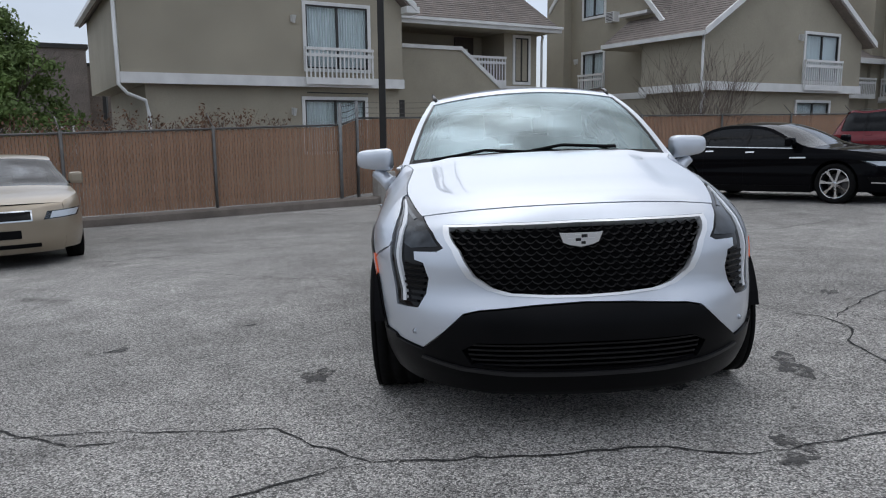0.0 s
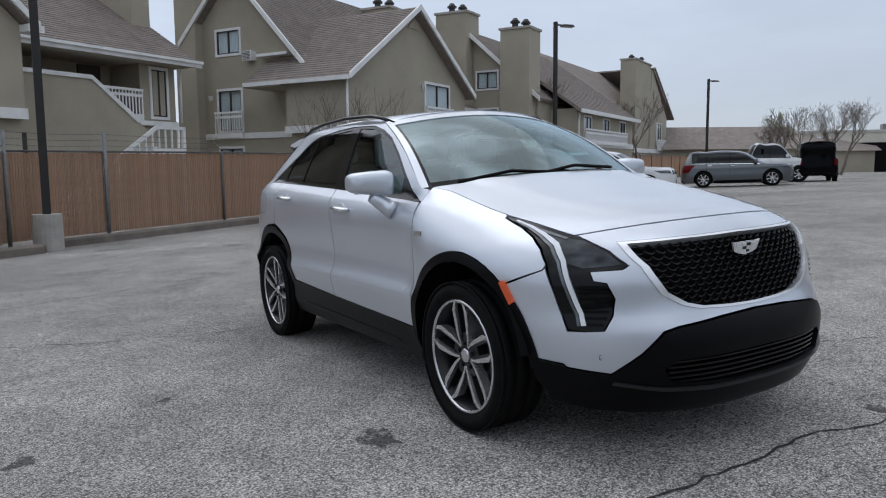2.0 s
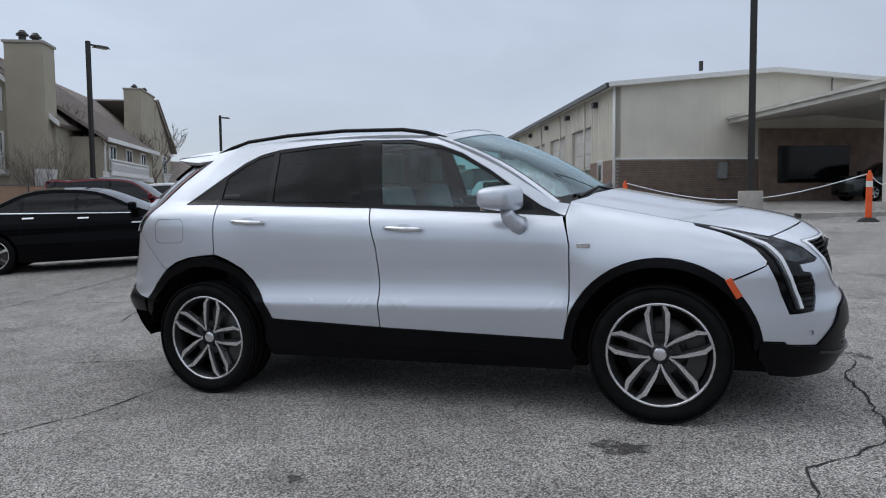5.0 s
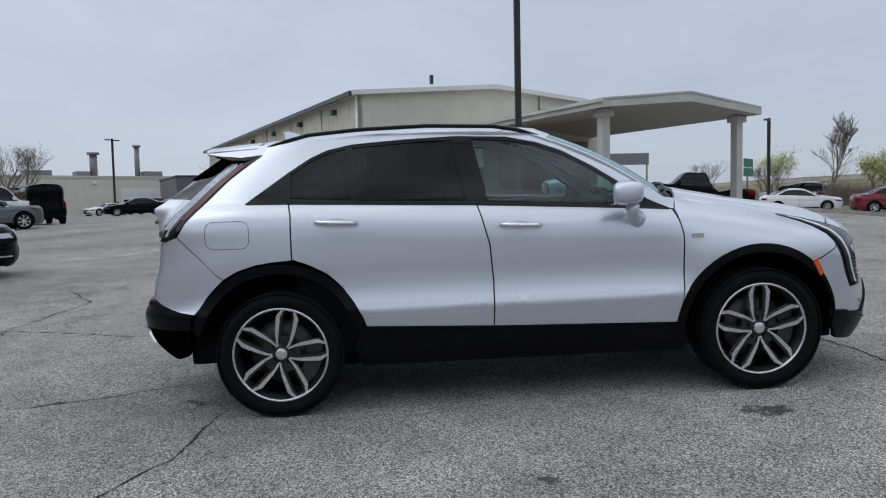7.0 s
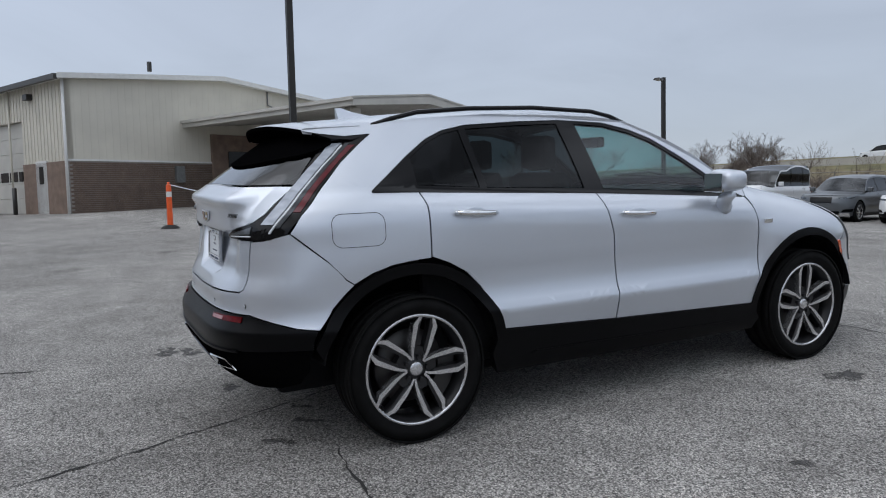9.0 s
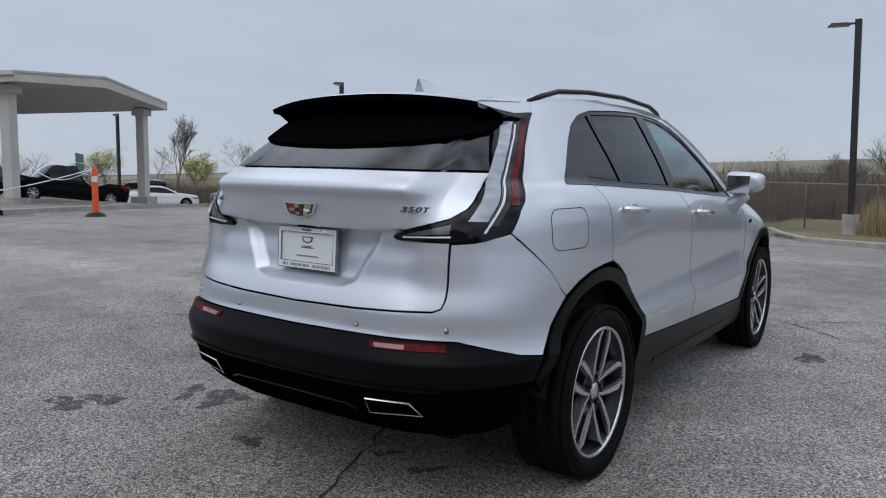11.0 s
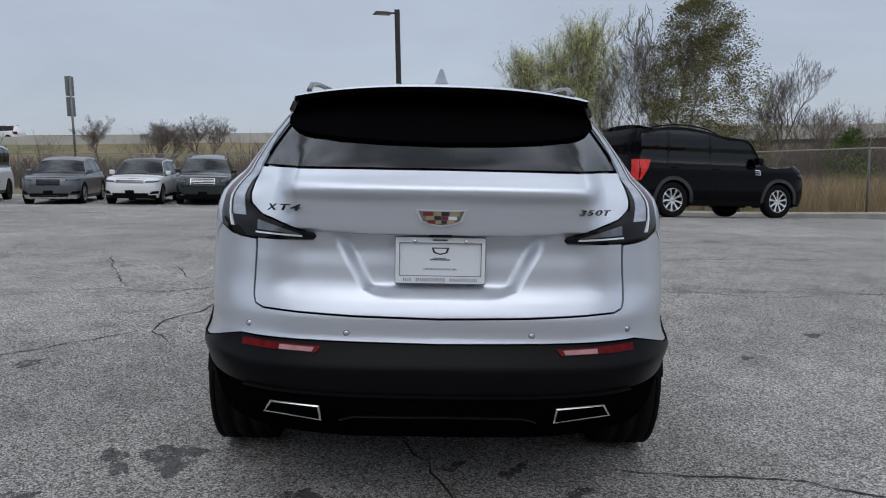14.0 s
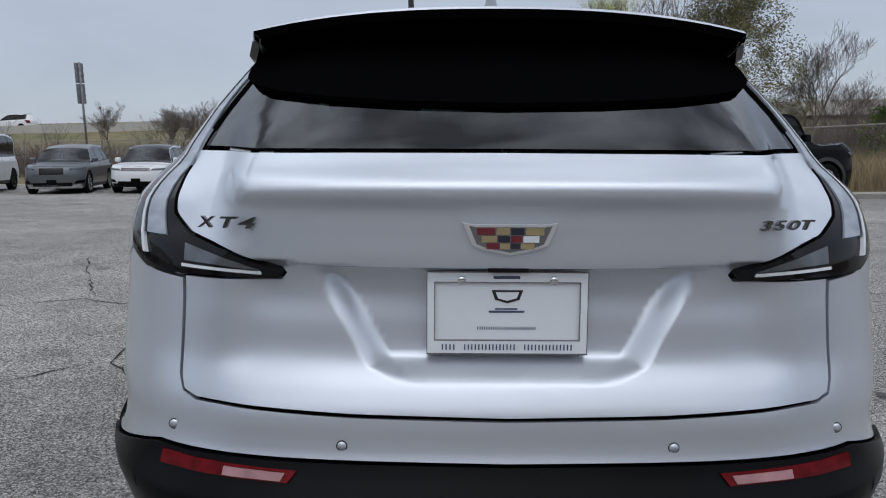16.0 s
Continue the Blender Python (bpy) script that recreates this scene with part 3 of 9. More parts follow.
def building_c(shift, name_label, far=False):
    b = empty("apartment_house", FENCE @ Matrix.Translation((shift, 0, 0)), name_label, "apartment building", "apartment houses")
    zb = -0.7
    x0, x1 = 12.7, 22.6
    # wing with its gable towards the lot
    box("lower_wall", x0 + 0.3, x1 - 0.25, 2.75, 5.55, zb, 2.78, M["stucco"], b)
    wall_with_gable("upper_wall", x0, x1, 2.74, 4.95, 8.05, 2.5, 5.55, M["stucco"], b)
    box("band", x0 - 0.04, x1 + 0.04, 2.43, 2.5, 2.74, 3.06, M["trim"], b, "white band board")
    box("side_band", x0 - 0.07, x0, 2.43, 5.6, 2.70, 2.98, M["trim"], b, "white band board")
    ym, yr, xm = 7.5, 8.3, (x0 + x1) / 2
    for xa, xc in ((x0 - 0.35, xm), (x1 + 0.35, xm)):
        cs = [(xa, 2.1, 4.78), (xa, ym, 4.78), (xc, yr, 8.25), (xc, 2.1, 8.25)]
        slab_roof("roof", cs, 0.15, M["shingle"], b)
        if xa < xm:
            shingle_rows(b, cs, 30, M["shingle"])
        prism("rake_board", [(xa, 4.66), (xa, 4.9), (xc, 8.36), (xc, 8.12)], 2.02, 2.1, "y", M["trim"], b, "white rake board")
    box("eave_fascia", x0 - 0.45, x0 - 0.35, 2.1, 7.5, 4.64, 4.80, M["trim"], b)
    box("soffit", x0 - 0.35, 14.08, 5.57, 7.5, 4.60, 4.66, M["stucco"], b)
    prism("gable_vent", [(xm - 0.45, 7.35), (xm + 0.45, 7.35), (xm, 7.75)], 2.44, 2.5, "y", M["stucco"], b)
    make_window(b, 18.6, 21.0, 3.1, 5.18, 2.5)
    make_rail(b, 18.55, 21.05, 2.82, 4.05, 2.38)
    make_window(b, 18.6, 21.0, 0.6, 2.45, 2.75)
    wall_lamp(b, 18.3, 2.5, 4.9)
    bm = bmesh.new()
    add_tube(bm, [(x0 - 0.06, 2.42, 4.7), (x0 - 0.06, 2.42, 2.75), (x0 + 0.25, 2.5, 2.5), (x0 + 0.25, 2.66, 2.3), (x0 + 0.25, 2.66, zb)], 0.05, 8)
    part("downspout", bm, M["trim"], b, "white downspout", smooth=True)
    # the main body, its gable turned to the flank
    e0 = 14.1
    prism("flank_gable", [(5.6, zb), (12.5, zb), (12.5, 7.1), (9.6, 9.9), (5.6, 5.9)], e0, e0 + 14, "x", M["stucco"], b)
    box("tall_pier", e0 - 0.45, e0 + 1.2, 11.65, 12.95, zb, 11.8, M["stucco"], b)
    box("flank_band", e0 - 0.06, e0, 5.6, 12.5, 2.62, 2.88, M["trim"], b, "white band board")
    for a, c in (((5.35, 5.6), (9.6, 10.1)), ((12.75, 7.0), (9.6, 10.1))):
        cs = [(e0 - 0.4, a[0], a[1]), (e0 + 14.3, a[0], a[1]), (e0 + 14.3, c[0], c[1]), (e0 - 0.4, c[0], c[1])]
        slab_roof("roof", cs, 0.15, M["shingle"], b)
        if a[0] < 9:
            shingle_rows(b, cs, 40, M["shingle"])
        prism("rake_board", [(a[0], a[1] - 0.16), (a[0], a[1] + 0.1), (c[0], c[1] + 0.1), (c[0], c[1] - 0.16)], e0 - 0.5, e0 - 0.4, "x", M["trim"], b, "white rake board")
    # flank windows, built facing -y and turned to face the flank
    turn = empty("flank_front", Matrix())
    turn.parent = b
    turn.matrix_basis = Matrix.Translation((e0, 0, 0)) @ Matrix.Rotation(radians(-90), 4, "Z")
    for za, zc in ((6.32, 7.55), (2.9, 4.9)):
        make_window(turn, -10.85, -9.25, za, zc, 0.0)
    make_rail(turn, -10.9, -9.2, 2.66, 3.85, -0.12)
    make_window(turn, -10.85, -9.25, 0.6, 2.3, 0.0)
    wall_lamp(turn, -11.2, 0.0, 4.5)
    ac = box("air_conditioner", e0 - 0.35, e0 + 0.05, 8.40, 8.92, 6.0, 6.42, M["trim"], b, "window air conditioner")
    bm = bmesh.new()
    for k in range(6):
        add_box(bm, e0 - 0.365, e0 - 0.35, 8.45, 8.87, 6.04 + k * 0.062, 6.07 + k * 0.062)
    part("grille", bm, M["galv_dark"], ac)
    box("small_eave", e0 - 0.45, e0 + 0.1, 6.3, 8.0, 6.08, 6.2, M["trim"], b)
    chimney(b, x1 + 1.0, x1 + 2.6, 7.6, 9.4, 4, 9.9, M["stucco"])
    box("chimney_shoulder", x1 + 0.9, x1 + 2.7, 7.5, 9.5, zb, 6.2, M["stucco"], b)
    # rear slope vents
    for u in (17.5, 20.0):
        box("roof_vent", u, u + 0.3, 6.6, 6.9, 7.0, 7.4, M["galv"], b)
    return b


building_a()
building_c(0, "olive stucco apartment house with steep shingle gables and white trim")


def building_d():
    b = empty("apartment_house", FENCE, "olive stucco apartment house with two tall chimneys", "apartment building", "apartment houses")
    zb = -0.7
    e0 = 28.6
    prism("flank_gable", [(1.0, zb), (9.0, zb), (9.0, 6.4), (5.4, 9.0), (1.0, 5.3)], e0, e0 + 12, "x", M["stucco"], b)
    for a in ((0.7, 5.05), (9.3, 6.2)):
        cs = [(e0 - 0.4, a[0], a[1]), (e0 + 12.3, a[0], a[1]), (e0 + 12.3, 5.4, 9.2), (e0 - 0.4, 5.4, 9.2)]
        slab_roof("roof", cs, 0.15, M["shingle"], b)
        if a[0] < 5:
            shingle_rows(b, cs, 34, M["shingle"])
        prism("rake_board", [(a[0], a[1] - 0.16), (a[0], a[1] + 0.1), (5.4, 9.3), (5.4, 9.04)], e0 - 0.5, e0 - 0.4, "x", M["trim"], b, "white rake board")
    chimney(b, e0 - 0.9, e0 + 0.7, 5.05, 7.05, zb, 10.1, M["stucco"])
    chimney(b, e0 - 0.9, e0 + 0.7, 1.15, 2.9, zb, 8.85, M["stucco"])
    turn = empty("flank_front", Matrix())
    turn.parent = b
    turn.matrix_basis = Matrix.Translation((e0, 0, 0)) @ Matrix.Rotation(radians(-90), 4, "Z")
    make_window(turn, -4.9, -3.4, 5.7, 6.85, 0.0)
    make_window(turn, -4.85, -3.4, 2.9, 4.7, 0.0)
    make_rail(turn, -4.9, -3.35, 2.6, 3.7, -0.12)
    box("flank_band", e0 - 0.06, e0, 1.0, 9.0, 2.5, 2.8, M["trim"], b, "white band board")
    # lower wing towards the lot
    box("wing_wall", e0 + 2, e0 + 14, -0.6, 1.0, zb, 4.6, M["stucco"], b)
    cs = [(e0 + 1.6, -1.0, 4.5), (e0 + 14.4, -1.0, 4.5), (e0 + 14.4, 5.4, 9.0), (e0 + 1.6, 5.4, 9.0)]
    slab_roof("roof", cs, 0.15, M["shingle"], b)
    shingle_rows(b, cs, 36, M["shingle"])
    box("wing_band", e0 + 1.95, e0 + 14.05, -0.67, -0.6, 2.45, 2.78, M["trim"], b, "white band board")
    box("fascia", e0 + 1.6, e0 + 14.4, -1.1, -1.0, 4.32, 4.55, M["trim"], b)
    for k in range(3):
        make_window(b, e0 + 3.2 + 3.7 * k, e0 + 4.7 + 3.7 * k, 2.9, 4.3, -0.6)
    make_rail(b, e0 + 3, e0 + 12, 2.6, 3.5, -0.75)
    downspout(b, e0 + 2.1, -0.65, 0, 4.4)
    # link with a low roof
    box("link_wall", 23.2, e0, 5.2, 9, zb, 4.6, M["stucco"], b)
    cs = [(23.0, 4.6, 4.55), (e0, 4.6, 4.55), (e0, 8.0, 6.6), (23.0, 8.0, 6.6)]
    slab_roof("roof", cs, 0.15, M["shingle"], b)
    box("link_fascia", 23.0, e0, 4.5, 4.6, 4.35, 4.6, M["trim"], b)
    make_rail(b, 23.3, 27.9, 2.7, 3.7, 4.9)


def building_e():
    b = empty("apartment_house", FENCE, "far olive stucco apartment house with a shingle gable roof", "apartment building", "apartment houses")
    zb = -0.7
    box("wall", 46, 68, 4, 13, zb, 6.0, M["stucco"], b)
    cs = [(45.5, 3.4, 5.7), (68.6, 3.4, 5.7), (68.6, 8.5, 10.6), (45.5, 8.5, 10.6)]
    slab_roof("roof", cs, 0.15, M["shingle"], b)
    slab_roof("roof", [(45.5, 13.6, 5.7), (68.6, 13.6, 5.7), (68.6, 8.5, 10.6), (45.5, 8.5, 10.6)], 0.15, M["shingle"], b)
    prism("flank_gable", [(4, 6), (13, 6), (8.5, 10.3)], 46, 68, "x", M["stucco"], b)
    chimney(b, 57.4, 63.0, 3.2, 4.6, zb, 10.9, M["stucco"])
    wall_with_gable("gable_wall", 62.5, 70, zb, 6.2, 10.6, 3.2, 6, M["stucco"], b, 63.6)
    prism("rake_board", [(63.6, 10.6), (63.6, 10.9), (72.2, 6.5), (72.2, 6.2)], 3.0, 3.1, "y", M["trim"], b, "white rake board")
    slab_roof("roof", [(63.6, 2.9, 10.8), (72.3, 2.9, 6.3), (72.3, 9, 6.3), (63.6, 9, 10.8)], 0.15, M["shingle"], b)
    box("band", 46, 70, 3.1, 3.2, 2.5, 2.9, M["trim"], b, "white band board")
    for u in (48, 53, 65.6):
        make_window(b, u, u + 2.2, 3.3, 5.6, 3.2 if u > 60 else 4.0)
    make_rail(b, 65.2, 69.0, 2.8, 3.9, 3.0)
    make_rail(b, 46.2, 57, 2.8, 3.9, 3.8)


building_d()
building_e()

# dark brick house past the trees, seen beside the first house
b = empty("distant_house", FENCE @ Matrix.Translation((-9.6, 20.9, -0.5)), "dark shingled flat-roofed house beyond the apartments", "house", "")
box("wall", -7, 3.3, 0, 9, 0, 5.6, M["shingle"], b)
box("parapet", -7.1, 3.4, -0.1, 9.1, 5.6, 5.8, M["dark_frame"], b)
box("wing", 3.3, 8.0, 2, 9, 0, 5.0, M["shingle"], b)
box("wing_parapet", 3.3, 8.1, 1.9, 9.1, 5.0, 5.15, M["dark_frame"], b)
make_window(b, 0.3, 2.6, 0.2, 2.2, 0.0)

cut_openings()


# ---- fence with slats ----
def fence_run(e0, e1, n0, n1, top0, top1, posts, label):
    """Chain link with brown privacy slats woven in, on a low kerb."""
    f = empty("fence", FENCE, label, "fence", "lot fences")
    length = math.hypot(e1 - e0, n1 - n0)

    def at(s):
        t = s / length
        return e0 + (e1 - e0) * t, n0 + (n1 - n0) * t

    ang = math.atan2(n1 - n0, e1 - e0)
    count = int(length / 0.060)
    me = None
    rest_v, rest_f = [], []
    for k in range(count):
        s = (k + 0.5) * length / count
        e, n = at(s)
        zt = top0 + (top1 - top0) * s / length
        zb = fence_ground(e, n) + 0.2
        h = zt - zb - 0.05
        if (k < 300 if e0 > -10 else k >= count - 300) and e < 26:
            if me is None:
                bm = bmesh.new()
                add_box(bm, -0.0255, 0.0255, -0.006, 0.006, 0, 1)
                for v in bm.verts:
                    if v.co.x > 0.02:
                        v.co.y += 0.004
                sl = part("slat", bm, M["slat"], f)
                me = sl.data
            else:
                sl = new("slat", me)
                sl.parent = f
            sl.matrix_basis = Matrix.Translation((e, n, zb)) @ Matrix.Rotation(ang + 0.12 * random.uniform(-1, 1), 4, "Z") @ Matrix.Diagonal((1, 1, h + random.uniform(-0.02, 0.01), 1))
        else:
            c, d = math.cos(ang) * 0.0255, math.sin(ang) * 0.0255
            i = len(rest_v)
            rest_v += [(e - c, n - d, zb), (e + c, n + d, zb), (e + c, n + d, zb + h), (e - c, n - d, zb + h)]
            rest_v += [(e - c, n - d + 0.01, zb), (e + c, n + d + 0.01, zb), (e + c, n + d + 0.01, zb + h), (e - c, n - d + 0.01, zb + h)]
            rest_f += [(i, i + 1, i + 2, i + 3), (i + 1, i + 5, i + 6, i + 2), (i + 4, i, i + 3, i + 7)]
    if rest_v:
        mesh_object("far_slats", rest_v, rest_f, M["slat"], f)["kind"] = "stuff"
    # diamond wire in front of the slats
    bm = bmesh.new()
    pitch = 0.11
    r = 0.0028
    near = min(length, 24.0)
    for sgn in (1, -1):
        k = -22
        while k * pitch < near:
            s0 = k * pitch
            pts = []
            ea, na = at(max(0, min(near, s0)))
            hgt = 1.78
            sa, sb = s0, s0 + hgt * 0.62
            ca, cb = max(0, sa), min(near, sb)
            if cb > ca:
                fa, fb = (ca - sa) / (sb - sa), (cb - sa) / (sb - sa)
                if sgn < 0:
                    fa, fb = 1 - fa, 1 - fb
                q = []
                for sv, fv in ((ca, fa), (cb, fb)):
                    e, n = at(sv)
                    q.append(Vector((e, n - 0.012, fence_ground(e, n) + 0.2 + fv * (hgt - 0.03))))
                d = (q[1] - q[0]).normalized()
                u = Vector((0, -1, 0)).cross(d).normalized() * r
                w = Vector((0, -r, 0))
                vs = [bm.verts.new(p) for p in (q[0] - u, q[0] + w, q[0] + u, q[1] - u, q[1] + w, q[1] + u)]
                bm.faces.new((vs[0], vs[1], vs[4], vs[3])), bm.faces.new((vs[1], vs[2], vs[5], vs[4]))
            k += 1
    part("chain_link", bm, M["wire"], f, "rusty chain-link mesh")["kind"] = "stuff"
    tube("top_rail", [(e0, n0 - 0.03, top0 - 0.02), (e1, n1 - 0.03, top1 - 0.02)], 0.022, M["galv_dark"], f)
    for e, extra, steel in posts:
        t = (e - e0) / (e1 - e0) if abs(e1 - e0) > 0.2 else 0.0
        n = n0 + (n1 - n0) * t
        zt = top0 + (top1 - top0) * t
        p = tube("post", [(e, n - 0.05, fence_ground(e, n) - 0.1), (e, n - 0.05, zt + extra)], 0.034 if not steel else 0.045, M["galv"] if steel else M["galv_dark"], f)
        if not steel:
            tube("barb_arm", [(e, n - 0.05, zt), (e - 0.06, n + 0.22, zt + 0.3)], 0.012, M["galv_dark"], p)
    return f


fence_run(-26, -3.06, -0.9, -0.9, 0.95, 1.50, [(-26 + 2.87 * k, 0.03, False) for k in range(8)] + [(-3.06, 0.45, True)], "chain-link fence with brown privacy slats")
fence_run(-3.05, -2.25, -0.9, 0.0, 1.50, 1.66, [(-2.25, 0.4, True)], "short return of slatted chain-link fence")
fence_run(-2.25, 74, 0.0, 0.0, 1.67, 2.3, [(0.05, 0.42, True)] + [(3.62 + 3.62 * k, 0.02, False) for k in range(19)], "long brown slatted chain-link fence along the lot")


def barbed_wire():
    w = empty("barbed_wire", FENCE, "three strands of barbed wire above the fence corner", "barbed wire", "")
    for k in range(3):
        z = 0.12 + 0.13 * k
        for a, c in (((-3.06, -0.95, 1.5), (-2.25, -0.05, 1.66)), ((-2.25, -0.05, 1.66), (0.05, -0.05, 1.68)), ((0.05, -0.05, 1.68), (3.62, 0.1, 1.70))):
            mid = [(a[0] + (c[0] - a[0]) * t, a[1] + (c[1] - a[1]) * t, a[2] + (c[2] - a[2]) * t + z - 0.03 * math.sin(math.pi * t)) for t in np.linspace(0, 1, 7)]
            bm = bmesh.new()
            add_tube(bm, mid, 0.004, 4)
            for t in np.arange(0.03, 1, 0.05):
                p = Vector(a).lerp(Vector(c), float(t)) + Vector((0, 0, z - 0.03 * math.sin(math.pi * t)))
                add_tube(bm, [p + Vector((-0.012, 0.01, -0.02)), p + Vector((0.012, -0.01, 0.02))], 0.003, 3)
            part("strand", bm, M["galv_dark"], w)


barbed_wire()


def kerb_run(name, pts, width, height, label, mat):
    """A kerb along points in the plane, its foot in the ground."""
    bm = bmesh.new()
    rows = []
    P = [Vector((*p, 0)) for p in pts]
    for i, p in enumerate(P):
        d = (P[min(i + 1, len(P) - 1)] - P[max(0, i - 1)]).normalized()
        s = Vector((-d.y, d.x, 0))
        g = float(ground_z(p.x, p.y))
        rows.append([bm.verts.new((q.x, q.y, g + h)) for q, h in ((p, -0.1), (p, height - 0.03), (p + s * 0.03, height), (p + s * width, height), (p + s * width, -0.1))])
    for a, c in zip(rows, rows[1:]):
        for k in range(4):
            bm.faces.new((a[k], c[k], c[k + 1], a[k + 1]))
    bmesh.ops.recalc_face_normals(bm, faces=bm.faces)
    return tagged(part(name, bm, mat), label, "kerb", kind="structure")


def fence_pts(e0, e1, n, k):
    return [tuple(in_fence(e0 + (e1 - e0) * i / k, n).xy) for i in range(k + 1)]


kerb_run("kerb_1", fence_pts(-26, -2.3, -1.25, 14) + fence_pts(-1.6, 74, -0.42, 40), 0.3, 0.17, "low dirty concrete kerb along the fence", M["kerb"])


# ---- car bodies: panels cut from one smooth shell ----
M["silver"] = material("silver_paint", (0.615, 0.652, 0.712), 0.40, 0.66, vary=0.012, size=1.5, grain=0.03, grain_size=900, coat=1.0)
M["gloss_black"] = material("gloss_black", (0.005, 0.005, 0.006), 0.08, vary=0.05, spec=0.25)
M["satin_black"] = material("satin_black_plastic", (0.003, 0.003, 0.0036), 0.33, vary=0.15, size=6, bump=0.03, bump_size=300, spec=0.11)
# black plastic with shade painted in: darker than the satin black and without gloss
M["shaded_black"] = material("shaded_black_panel", (0.0025, 0.0025, 0.0028), 0.8, vary=0.1, spec=0.0)
M["rear_glass"] = glass("rear_glass", (0.05, 0.053, 0.06), 1.72)
M["chrome"] = material("chrome", (0.78, 0.79, 0.80), 0.08, 1.0, vary=0.02)
M["dark_chrome"] = material("dark_chrome", (0.30, 0.30, 0.31), 0.15, 1.0, vary=0.05)
M["satin_metal"] = material("machined_alloy", (0.64, 0.64, 0.65), 0.26, 0.85, vary=0.08)
M["bright_trim"] = material("bright_satin_trim", (0.80, 0.81, 0.83), 0.30, 0.7, vary=0.03)
M["dark_alloy"] = material("dark_alloy", (0.030, 0.030, 0.032), 0.3, 0.5, vary=0.1)
M["grille_black"] = material("grille_black", (0.005, 0.0045, 0.0045), 0.4, vary=0.2, size=30, spec=0.14)
M["wheel_dark"] = material("black_wheel_paint", (0.012, 0.012, 0.013), 0.3, vary=0.1, spec=0.3)
M["tyre"] = material("tyre_rubber", (0.0065, 0.0065, 0.0065), 0.8, vary=0.25, size=15, bump=0.15, spec=0.10)
M["brake"] = material("brake_steel", (0.075, 0.072, 0.07), 0.45, 0.6, vary=0.2)
M["interior"] = material("black_interior", (0.008, 0.008, 0.009), 0.85, vary=0.15, spec=0.1)
M["windscreen"] = glass("windscreen_glass", (0.46, 0.64, 0.64), 2.6, sheen=(0.80, 0.96, 1.0))
M["side_glass"] = glass("side_glass", (0.46, 0.68, 0.67), 1.62)
M["privacy_glass"] = glass("privacy_glass", (0.055, 0.058, 0.065), 1.36)
M["seat_grey"] = material("pale_grey_leather", (0.30, 0.30, 0.29), 0.6, vary=0.1, size=9, spec=0.3)
M["lamp_clear"] = glass("lamp_cover", (0.86, 0.88, 0.90), 1.5)
M["lamp_white"] = material("lamp_light_guide", (0.74, 0.76, 0.79), 0.16, vary=0.05)
M["lamp_dark"] = material("dark_lamp_inside", (0.045, 0.05, 0.056), 0.16, 0.5, vary=0.5, size=18, spec=0.4)
M["lamp_grey"] = material("lamp_reflector", (0.13, 0.14, 0.15), 0.2, 0.5, vary=0.25, size=25)
M["lamp_red"] = material("red_lamp", (0.11, 0.002, 0.004), 0.2, vary=0.35, size=40, spec=0.12)
M["lamp_clear_grey"] = material("clear_lamp_optics", (0.36, 0.39, 0.44), 0.18, 0.25, vary=0.22, size=14, stretch=(1, 1, 3))
M["tail_red"] = material("dark_red_lamp", (0.10, 0.004, 0.010), 0.10, vary=0.4, size=30, spec=0.35)
M["lamp_pink"] = material("pale_reflector", (0.34, 0.17, 0.18), 0.35, vary=0.2, size=25)
M["amber"] = material("amber_marker", (0.72, 0.09, 0.012), 0.25, vary=0.1, coat=1.0)
M["plate_white"] = material("plate_white", (0.74, 0.77, 0.80), 0.5, vary=0.03)
M["plate_ink"] = material("plate_ink", (0.05, 0.065, 0.12), 0.5)
M["gold"] = material("emblem_gold", (0.46, 0.37, 0.21), 0.35, 0.5)
M["emblem_red"] = material("emblem_red", (0.16, 0.02, 0.03), 0.35)
M["emblem_blue"] = material("emblem_blue", (0.02, 0.022, 0.04), 0.35)


